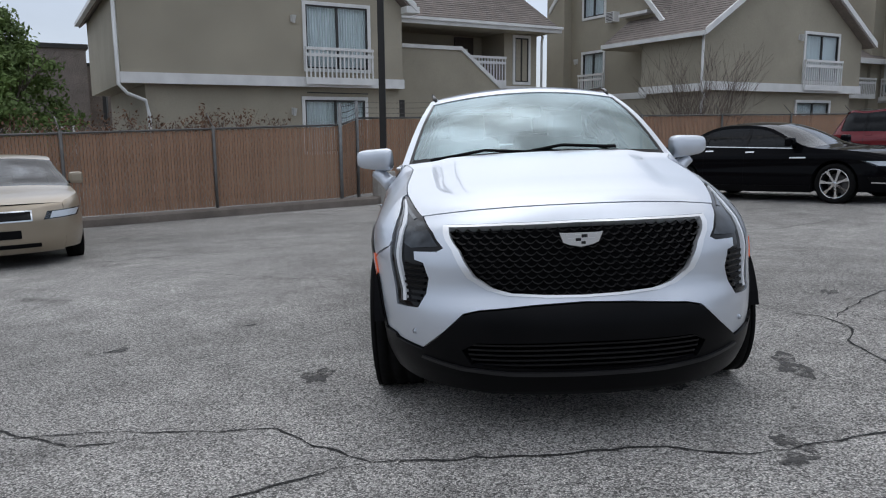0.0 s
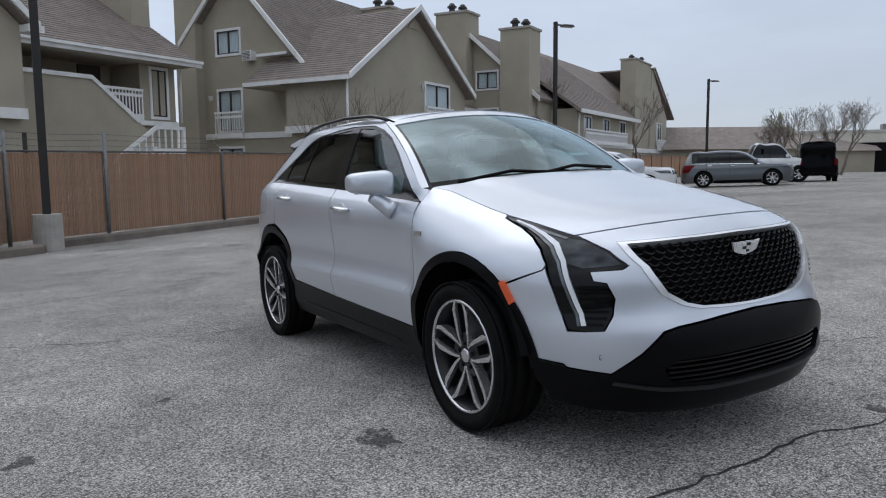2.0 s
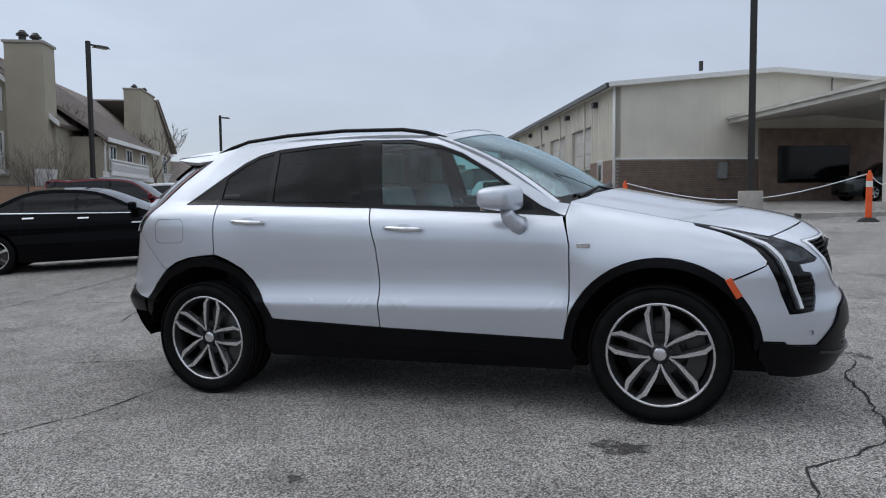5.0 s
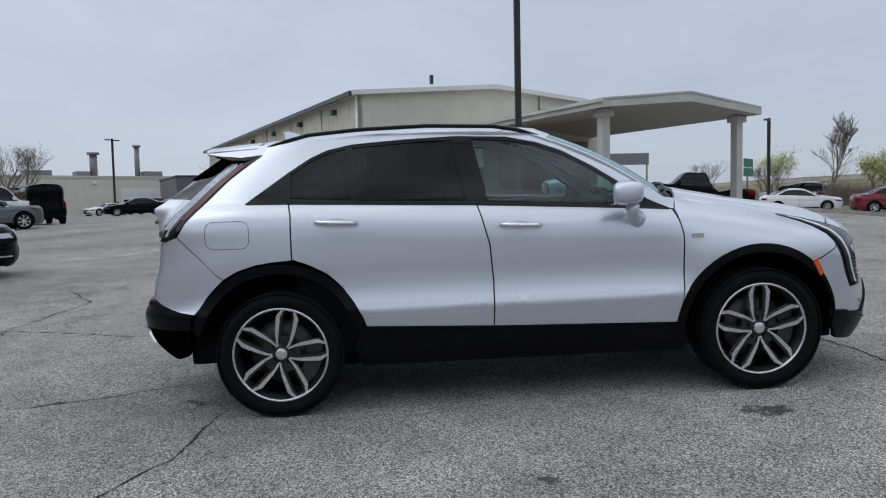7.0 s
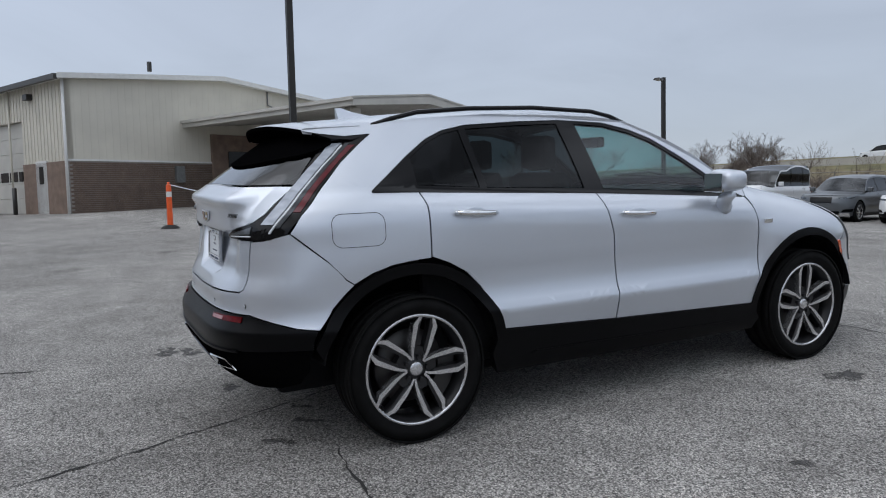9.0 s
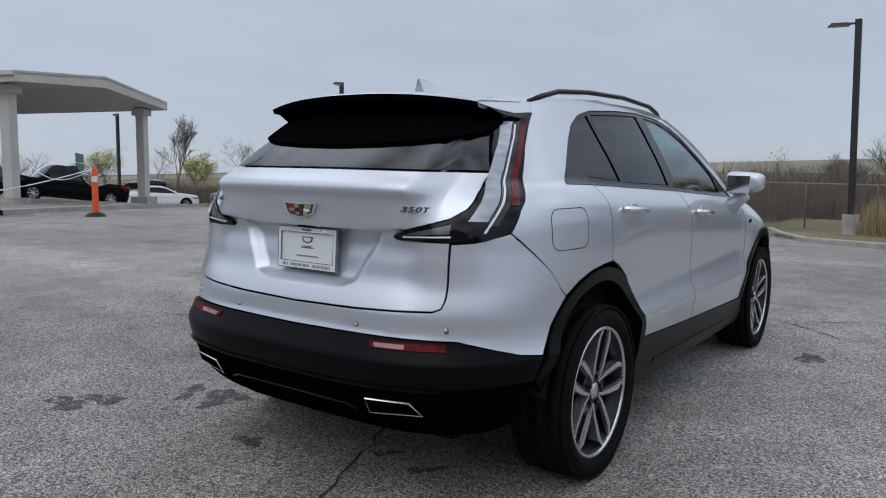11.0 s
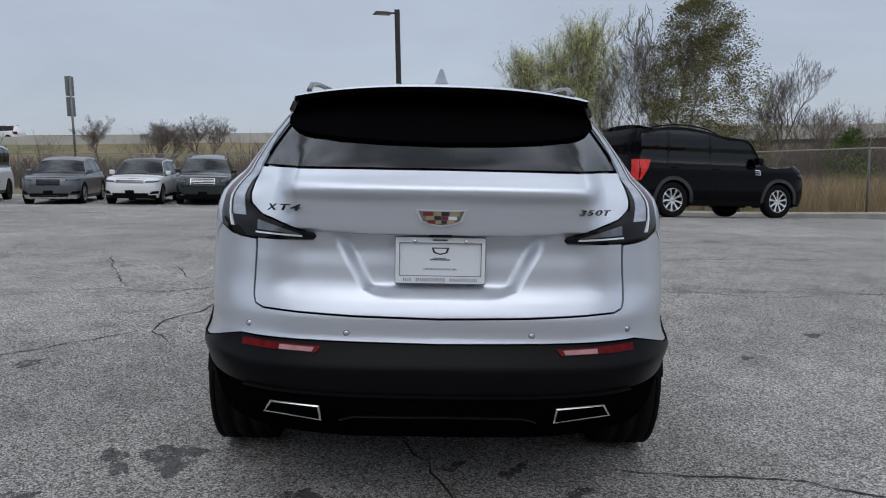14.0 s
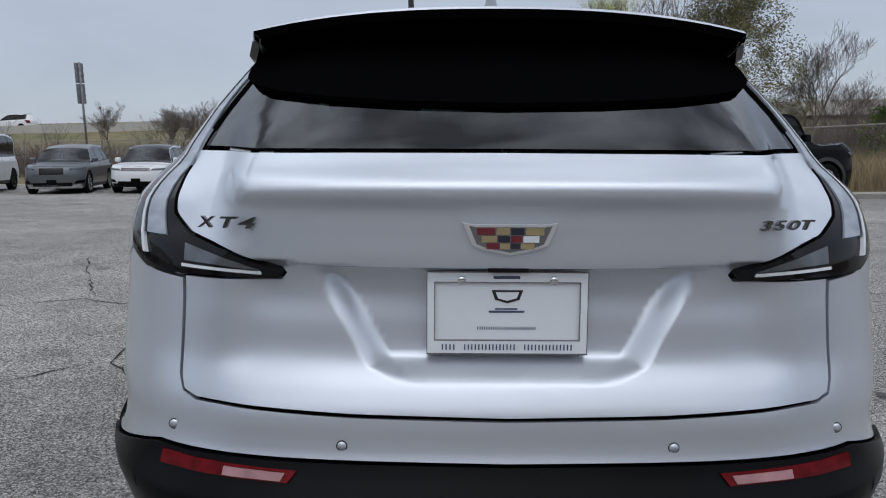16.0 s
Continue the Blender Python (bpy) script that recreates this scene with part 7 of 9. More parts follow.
def workshop():
    """x runs along the front with the roller doors, y backwards into the building (towards -y of the frame)."""
    s = empty("workshop", SHOP, "cream metal workshop with brick base and tall roller doors", "workshop building", "")
    ln, dp, hz, ridge, wains = 37.0, 14.0, 5.25, 5.80, 2.05
    th = 0.25
    # door front looks towards +y; its pieces between the openings
    doors = [(3.9 + 5.6 * k, 7.9 + 5.6 * k) for k in range(6)]
    xs = [0.0] + [v for d in doors for v in d] + [ln]
    for i in range(0, len(xs), 2):
        box("wall_pier", xs[i], xs[i + 1], -th, 0, wains if i else wains, hz, M["cream_metal"], s)
        box("brick_base", xs[i], xs[i + 1], -th, 0.05, -0.3, wains, M["brick"], s)
    for a, b in doors:
        box("wall_head", a, b, -th, 0, 3.86, hz, M["cream_metal"], s)
        d = empty("roller_door", Matrix())
        d.parent = s
        for k in range(6):
            z0 = 0.02 + k * 0.64
            if k in (2,):
                for q in range(4):
                    u = a + 0.15 + q * (b - a - 0.2) / 4
                    box("window_pane", u, u + (b - a) / 4 - 0.16, -0.17, -0.16, z0 + 0.08, z0 + 0.5, M["gloss_black"], d)
            box("door_panel", a, b, -0.2, -0.165, z0, z0 + 0.625, M["canopy_white"], d)
        for u in (a, b):
            bm = bmesh.new()
            add_tube(bm, [(u, 0.45, -0.1), (u, 0.45, 1.1)], 0.09, 12)
            part("bollard", bm, M["dark_frame"], s, "dark steel bollard", smooth=True)
    dr = box("side_door", 1.7, 2.7, 0.0, 0.05, 0.0, 2.13, M["white_metal"], s, "white steel door with a small window")
    box("door_window", 2.0, 2.4, 0.05, 0.056, 1.2, 1.9, M["gloss_black"], dr)
    bm = bmesh.new()
    n = int(ln / 0.3)
    for k in range(n):
        u = 0.05 + k * 0.3
        if not any(a - 0.05 < u < b for a, b in doors):
            add_box(bm, u, u + 0.06, 0.0, 0.025, wains, hz)
        else:
            add_box(bm, u, u + 0.06, 0.0, 0.025, 3.86, hz)
    part("siding_ribs", bm, M["cream_metal"], s)["kind"] = "stuff"
    # gable end towards the lot
    prism("gable_wall", [(-dp, wains), (0, wains), (0, hz), (-dp / 2, ridge), (-dp, hz)], 0, th, "x", M["cream_metal"], s)
    box("gable_base", -0.05, th, -dp, 0, -0.3, wains, M["mortar"], s)
    bm = bmesh.new()
    for k in range(int(dp / 0.3)):
        v = -dp + 0.1 + 0.3 * k
        zt = hz + (ridge - hz) * (1 - abs(v + dp / 2) / (dp / 2))
        add_box(bm, -0.006, 0, v, v + 0.04, wains, zt - 0.05)
    part("gable_ribs", bm, M["cream_metal"], s)["kind"] = "stuff"
    # brick courses on the gable base
    rows, bl, bh = 26, 0.215, 0.068
    me = None
    rest = bmesh.new()
    count = 0
    for r in range(rows):
        z0 = -0.05 + r * 0.079
        v = -dp + (0.112 if r % 2 else 0)
        while v + bl < 0:
            add_box(rest, -0.062, -0.05, v, v + bl, z0, z0 + bh)
            v += bl + 0.012
    part("brickwork", rest, M["brick"], s)["kind"] = "stuff"
    box("wainscot_flashing", -0.08, 0.0, -dp, 0.05, wains, wains + 0.07, M["white_metal"], s)
    bx = box("meter_box", -0.22, -0.06, -4.9, -4.5, 1.2, 1.9, M["galv"], s, "grey electric box")
    for y0, y1 in ((0.35, -dp / 2), (-dp - 0.35, -dp / 2)):
        slab_roof("roof", [(-0.3, y0, hz + 0.05), (ln + 0.3, y0, hz + 0.05), (ln + 0.3, y1, ridge + 0.12), (-0.3, y1, ridge + 0.12)], 0.16, M["white_metal"], s)
    box("eave_gutter", -0.32, ln + 0.3, 0.33, 0.48, hz - 0.16, hz + 0.04, M["dark_frame"], s)
    prism("gable_trim", [(0.36, hz - 0.12), (0.36, hz + 0.08), (-dp / 2, ridge + 0.16), (-dp - 0.36, hz + 0.08), (-dp - 0.36, hz - 0.12), (-dp / 2, ridge - 0.04)], -0.34, -0.3, "x", M["white_metal"], s)
    tube("corner_downspout", [(-0.05, 0.06, hz), (-0.05, 0.06, 0)], 0.06, M["white_metal"], s)
    for k in range(7):
        if k:
            wl = box("wall_light", 5.6 * k - 2.9, 5.6 * k - 2.5, 0.0, 0.25, 4.6, 4.85, M["dark_frame"], s, "dark wall floodlight", bevel=0.03)
            tube("downspout", [(5.6 * k - 0.6, 0.06, hz), (5.6 * k - 0.6, 0.06, 0)], 0.05, M["cream_metal"], s)
    box("roof_vent", 0.88, 1.02, -4.22, -4.08, 6.0, 6.42, M["dark_frame"], s)
    ac = box("condenser", -0.75, -0.1, -11.6, -10.6, 4.0, 4.75, M["galv"], s, "grey wall air conditioner")
    tube("conduit", [(-0.06, -9.6, 5.7), (-0.06, -9.6, 4.9), (-0.06, -10.2, 4.7), (-0.06, -10.6, 4.6)], 0.035, M["galv"], s)
    box("closing_wall", ln - th, ln, -dp, 0, -0.3, hz, M["cream_metal"], s)
    box("back_wall", 0, ln, -dp, -dp + th, -0.3, hz, M["cream_metal"], s)
    tc = tagged(box("dustbin", 0, 0, 0, 0, 0, 0, M["white_metal"]), "pale round bin by the workshop wall", "dustbin")
    bm = bmesh.new()
    add_tube(bm, [(0, 0, 0), (0, 0, 0.85), (0, 0, 0.9)], 0.28, 16, 0.34)
    bm.to_mesh(tc.data)
    bm.free()
    tc.matrix_world = SHOP @ Matrix.Translation((9.0, 0.6, 0.02))


workshop()


def canopy():
    """A drive-through roof on four posts beside the workshop."""
    m = Matrix.Translation((21.5, -6.6, 0.72)) @ Matrix.Rotation(radians(24), 4, "Z")
    c = empty("canopy", m, "white drive-through canopy on square posts with a low gable", "canopy", "")
    w, d = 6.75, 10.5      # width along -y, depth along +x
    for u in (0.0, d):
        for v in (0.0, -w):
            p = box("post", u - 0.16, u + 0.16, v - 0.16, v + 0.16, 0, 3.66, M["canopy_white"], c)
            box("capital", u - 0.26, u + 0.26, v - 0.26, v + 0.26, 3.34, 3.58, M["canopy_white"], p)
            box("footing", u - 0.35, u + 0.35, v - 0.35, v + 0.35, -0.2, 0.22, M["concrete"], p)
    zc, zp = 3.35, 4.05
    o = 0.75
    o2 = 0.35
    for s, v0 in ((1, o), (-1, -w - o2)):
        slab_roof("roof", [(-0.9, v0, zc + 0.54), (d + 0.6, v0, zc + 0.54), (d + 0.6, -w / 2, zp + 0.27), (-0.9, -w / 2, zp + 0.27)], 0.12, M["canopy_white"], c)
    prism("soffit", [(o - 0.05, zc + 0.24), (-w / 2, zc + 0.60), (-w - o2 + 0.05, zc + 0.24), (-w - o2 + 0.05, zc + 0.30), (-w / 2, zc + 0.68), (o - 0.05, zc + 0.30)], -0.8, d + 0.5, "x", M["soffit"], c)
    prism("front_fascia", [(o, zc + 0.22), (-w / 2, zc + 0.58), (-w - o2, zc + 0.22), (-w - o2, zc + 0.48), (-w / 2, zp + 0.21), (o, zc + 0.48)], -0.9, -0.8, "x", M["canopy_white"], c)
    box("side_fascia", -0.8, d + 0.5, o - 0.06, o, zc + 0.22, zc + 0.48, M["canopy_white"], c)
    box("side_fascia", -0.8, d + 0.5, -w - o2, -w - o2 + 0.06, zc + 0.22, zc + 0.48, M["canopy_white"], c)
    box("gutter", -0.95, d + 0.5, o, o + 0.1, zc + 0.40, zc + 0.52, M["canopy_white"], c)
    # office front under the roof
    box("office_wall", d - 1.0, d - 0.7, -w, -0.6, 0, 3.35, M["brick"], c, "dark brick office front")
    box("office_window", d - 1.05, d - 1.0, -4.6, -1.4, 1.0, 2.6, M["gloss_black"], c)


canopy()

# showroom far beyond the workshop
sr = empty("showroom", Matrix.Translation((84.0, 27.5, 0.0)) @ Matrix.Rotation(radians(24), 4, "Z"), "dark grey modern showroom with a pale end wall", "building", "")
box("wall", -2.0, 14.0, -9.5, 0.0, -1.0, 4.6, M["showroom_grey"], sr)
box("pale_wall", 0.0, 12.0, -11.5, -9.5, -1.0, 4.9, M["canopy_white"], sr)
for k in range(4):
    box("window", -2.04, -2.0, -8.8 + 2.1 * k, -7.1 + 2.1 * k, -0.2, 1.9, M["gloss_black"], sr)
box("parapet", -2.1, 14.1, -9.6, 0.1, 4.6, 4.8, M["dark_frame"], sr)

# raised lane edge before the canopy
kerb_run("kerb_2", [(15.6, -3.4), (17.4, -7.5), (19.6, -12.6), (22.5, -19.0)][::-1], 0.35, 0.13, "pale concrete kerb before the canopy", M["concrete"])


def delineator(x, y, h=1.05):
    g = float(ground_z(x, y))
    d = empty("delineator_post", Matrix.Translation((x, y, g)), "orange plastic delineator post on a black base", "traffic post", "orange posts")
    bm = bmesh.new()
    add_tube(bm, [(0, 0, 0.03), (0, 0, 0.12), (0, 0, h - 0.12), (0, 0, h - 0.02), (0, 0, h)], 0.075, 14, 0.05)
    part("post", bm, M["orange"], d, smooth=True)
    bm = bmesh.new()
    add_tube(bm, [(0, 0, h - 0.04), (0, 0, h + 0.06)], 0.03, 10)
    part("loop", bm, M["orange"], d, smooth=True)
    bm = bmesh.new()
    add_tube(bm, [(0, 0, 0), (0, 0, 0.05), (0, 0, 0.09)], 0.24, 8, 0.12)
    part("base", bm, M["black_rubber"], d)
    bm = bmesh.new()
    add_tube(bm, [(0, 0, h * 0.72), (0, 0, h * 0.84)], 0.066, 14)
    part("reflective_band", bm, M["white_metal"], d)
    return Vector((x, y, g + h))


a = delineator(14.6, 0.6)
b = delineator(13.55, -4.7)
rope = empty("rope", Matrix(), "sagging pale rope between orange posts and canopy", "rope", "")
for p, q in ((b, Vector((21.4, -6.8, 2.3))), (a, b)):
    tube("strand", [p.lerp(q, t) - Vector((0, 0, 0.5 * math.sin(math.pi * t))) for t in np.linspace(0, 1, 13)], 0.012, M["plate_white"], rope, sides=5)


# ---- flat-roofed hall across the lot ----
def hall():
    m = Matrix.Translation((94, 41.5, 0.2)) @ Matrix.Rotation(radians(-52), 4, "Z")
    h = empty("service_hall", m, "low cream service hall with roller doors and roof plant", "commercial building", "")
    box("wall", -22, 24, 0, 18, -0.5, 4.9, M["cream_metal"], h)
    box("parapet", -22.1, 24.1, -0.1, 18.1, 4.9, 5.25, M["soffit"], h)
    # wall is not cut: the bay's inner shade is a black sheet on it
    box("open_bay", -13, -3, -0.08, 0.0, 0.0, 3.7, M["interior"], h, "flat dark sheet for the shade of an open bay")
    rd = box("roller_door", 4, 15, -0.1, 0.0, 0.0, 3.6, M["white_metal"], h, "white roller door")
    for k in range(6):
        box("window_pane", 4.4 + 1.75 * k, 5.8 + 1.75 * k, -0.13, -0.1, 1.3, 2.1, M["gloss_black"], rd)
    for u, w, d, t in ((-6, 3, 2, 0.9), (0, 1.8, 2, 0.8), (9, 2.6, 2, 0.9), (18, 2, 2, 0.8)):
        box("roof_unit", u, u + w, 5, 5 + d, 5.25, 5.25 + t, M["galv"], h, "grey roof unit")
    for u, t, r in ((2.5, 3.2, 0.5), (8.4, 4.4, 0.35), (21, 3.6, 0.3)):
        bm = bmesh.new()
        add_tube(bm, [(u, 6, 5.2), (u, 6, 5.2 + t)], r, 12)
        add_tube(bm, [(u, 6, 5.2 + t), (u, 6, 5.5 + t)], r * 1.6, 12)
        part("flue", bm, M["galv"], h, smooth=True)
    for u in (-14, 0.5):
        box("wall_light", u, u + 0.5, -0.35, 0, 4.2, 4.5, M["plate_white"], h)


hall()
for x, y, hgt in ((88, 10, 9), (96, 14, 10), (104, 6, 9.5)):
    tp = empty("utility_pole", Matrix.Translation((x, y, 0)), "weathered wooden utility pole with crossarm", "utility pole", "utility poles")
    tube("pole", [(0, 0, 0), (0, 0, hgt)], 0.14, M["bark"], tp)
    box("crossarm", -0.1, 0.1, -1.2, 1.2, hgt - 0.9, hgt - 0.75, M["bark"], tp)

# low houses far behind the cars
for x, y, w in ((62, 47, 16), (80, 52, 20)):
    b = empty("distant_house", Matrix.Translation((x, y, 0)) @ Matrix.Rotation(radians(-30), 4, "Z"), "distant low house with a brown shingle roof", "house", "distant houses")
    box("wall", -w / 2, w / 2, 0, 9, -0.5, 3.0, M["stucco"], b)
    prism("roof", [(-0.6, 2.9), (9.6, 2.9), (4.5, 5.4)], -w / 2 - 0.5, w / 2 + 0.5, "x", M["shingle"], b)


# ---- verge, embankment and highway ----
def bank_z(x, y):
    """Height of the rough ground behind the lot's far edge."""
    d = np.clip((-27.5 - y), 0, 200)
    return ground_z(x, y) + 0.10 + 4.0 * smooth_step(28, 56, d) * np.ones_like(x, dtype=float) - 0.1 * (d <= 0)


verge_x = list(range(-160, 181, 4))
verge_y = [-27.2, -28, -30, -34, -40, -46, -52, -58, -62, -66, -70, -74, -78, -84, -90, -100, -130, -200]
grid_ground("verge", verge_x, verge_y[::-1], lambda x, y: float(bank_z(np.array(float(x)), np.array(float(y)))) + (0.12 if y > -27.5 else 0.0) * 0 + 0.05, M["grass_ground"], "rough winter grass rising to the highway bank", "grass verge")
# near verge behind the big parked car
NEAR_EDGE = [(-40.0, -9.0), (-11.0, -12.4), (-8.6, -15.4), (-3.6, -19.2), (-1.8, -20.4), (2.2, -22.2), (3.4, -24.5), (4.4, -27.4)]


def near_verge():
    vv, ff = [], []
    for x, y in NEAR_EDGE:
        for k in range(9):
            t = k / 8
            yy = y + (-32 - y) * t
            xx = x + (-1.5 if x < 0 else 0.0) * t
            vv.append((xx, yy, float(ground_z(xx, yy)) + 0.14 + 0.25 * t))
    n = len(NEAR_EDGE)
    for i in range(n - 1):
        for k in range(8):
            ff.append((i * 9 + k, i * 9 + k + 1, (i + 1) * 9 + k + 1, (i + 1) * 9 + k))
    me = mesh_object("verge_2", vv, [f[::-1] for f in ff], M["grass_ground"], smooth=True)
    tagged(me, "strip of short rough grass beside the lot", "grass verge", kind="structure")


near_verge()
kerb_run("kerb_3", NEAR_EDGE[::-1], 0.16, 0.17, "pale concrete kerb of the grass strip", M["concrete"])
kerb_run("kerb_4", [(4.6, -26.6), (24, -27.2), (60, -35), (110, -46)][::-1], 0.16, 0.13, "low kerb behind the row of parked cars", M["concrete"])

hw = empty("highway", Matrix(), "raised highway with a pale concrete barrier", "highway", "")
bm = bmesh.new()
add_box(bm, -200, 220, -73.2, -72.8, 2.6, 4.05)
add_box(bm, -200, 220, -73.4, -72.6, 2.6, 3.2)
part("barrier", bm, M["barrier"], hw)
box("carriageway", -200, 220, -90, -73.4, 2.5, 2.9, M["asphalt"], hw)


def wire_fence(name_label, pts, h, post_step=3.0, slack=True):
    """An open chain-link fence: posts, top rail and diamond wire."""
    f = empty("wire_fence", Matrix(), name_label, "chain-link fence", "open fences")
    P = [Vector((*p, 0)) for p in pts]
    bm = bmesh.new()
    for a, b in zip(P, P[1:]):
        ln = (b - a).length
        d = (b - a).normalized()
        n = max(1, round(ln / post_step))
        tops = []
        for k in range(n + 1):
            q = a + d * (ln * k / n)
            z = float(ground_z(q.x, q.y)) + 0.2
            tops.append(Vector((q.x, q.y, z + h)))
            if k < n or b == P[-1]:
                pp = tube("post", [(q.x, q.y, z - 0.3), (q.x, q.y, z + h + 0.04)], 0.032, M["galv_dark"], f, sides=6)
                tube("barb_arm", [(q.x, q.y, z + h), (q.x + d.y * 0.2, q.y - d.x * 0.2, z + h + 0.3)], 0.012, M["galv_dark"], pp, sides=5)
        for p, q in zip(tops, tops[1:]):
            add_tube(bm, [p, q], 0.02, 5)
        for sgn in (1, -1):
            k = 0.0
            while k < ln:
                for seg in range(3):
                    z0, z1 = seg * h / 3, (seg + 1) * h / 3
                    s0, s1 = (k, k + h / 3) if sgn > 0 else (k + h / 3, k)
                    p, q = a + d * min(ln, s0), a + d * min(ln, s1)
                    g = float(ground_z(p.x, p.y)) + 0.2
                    vs = [bm.verts.new(v) for v in ((p.x, p.y, g + z0), (q.x, q.y, g + z1), (q.x, q.y, g + z1 + 0.007), (p.x, p.y, g + z0 + 0.007))]
                    bm.faces.new(vs)
                k += 0.12
    part("chain_link", bm, M["wire"], f)["kind"] = "stuff"
    return f


wire_fence("open chain-link fence with barbed-wire arms before dry grass", [(-34, -14.6), (-11.8, -15.2), (-4.0, -21.5), (0.5, -26.0), (8, -29.0)], 1.75)
wire_fence("low open chain-link fence behind the parked row", [(8, -29.0), (30, -31.0), (70, -40)], 1.6, 3.6)


# ---- parked vehicles ----
def paint(name, base, metal=0.3, rough=0.3):
    M[name] = material(name, base, rough, metal, vary=0.03, size=2, coat=0.5)


M["paint_black"] = material("paint_black", (0.003, 0.003, 0.004), 0.05, vary=0.05, spec=0.08)
M["flare"] = material("grey_plastic_flare", (0.022, 0.022, 0.024), 0.6, vary=0.2, size=8, bump=0.05)
M["tail_bright"] = material("bright_red_lamp", (0.55, 0.012, 0.010), 0.2, vary=0.25, size=14, spec=0.4)
paint("paint_white", (0.72, 0.73, 0.74), 0.0, 0.3)
paint("paint_gold", (0.34, 0.285, 0.215), 0.5, 0.34)
paint("paint_grey", (0.115, 0.125, 0.135), 0.5, 0.3)
paint("paint_dgreen", (0.018, 0.026, 0.024), 0.3, 0.2)
paint("paint_red", (0.15, 0.008, 0.014), 0.3, 0.22)
paint("paint_steel", (0.23, 0.25, 0.27), 0.5, 0.3)
paint("paint_dred", (0.09, 0.012, 0.018), 0.3, 0.22)
M["dark_glass"] = glass("dark_car_glass", (0.035, 0.04, 0.043), 1.45)
M["pale_glass"] = glass("car_glass", (0.16, 0.20, 0.20), 1.7)

STYLES = {
    "sedan": dict(top=[(-0.485, 0.50), (-0.455, 0.555), (-0.33, 0.645), (-0.20, 0.695), (-0.02, 0.965), (0.07, 1.0), (0.17, 0.985), (0.335, 0.755), (0.46, 0.715), (0.495, 0.66)],
                  cowl=-0.205, rf=-0.03, rr=0.165, gb=0.335, belt=(0.655, 0.725), roofw=0.70),
    "suv": dict(top=[(-0.485, 0.50), (-0.455, 0.565), (-0.33, 0.615), (-0.215, 0.645), (-0.06, 0.935), (0.06, 0.995), (0.28, 0.985), (0.41, 0.95), (0.475, 0.70), (0.495, 0.58)],
                cowl=-0.22, rf=-0.065, rr=0.405, gb=0.475, belt=(0.61, 0.665), roofw=0.70),
    "box": dict(top=[(-0.492, 0.56), (-0.478, 0.605), (-0.34, 0.63), (-0.225, 0.65), (-0.125, 0.945), (-0.07, 0.965), (0.0, 0.972), (0.04, 1.0), (0.44, 1.0), (0.482, 0.965), (0.497, 0.60)],
                cowl=-0.228, rf=-0.13, rr=0.46, gb=0.492, belt=(0.615, 0.625), roofw=0.86),
    "pickup": dict(top=[(-0.485, 0.52), (-0.465, 0.60), (-0.34, 0.625), (-0.265, 0.645), (-0.165, 0.965), (-0.05, 1.0), (0.03, 0.99), (0.085, 0.66), (0.30, 0.645), (0.495, 0.64)],
                   cowl=-0.27, rf=-0.175, rr=0.03, gb=0.085, belt=(0.615, 0.625), roofw=0.80),
}


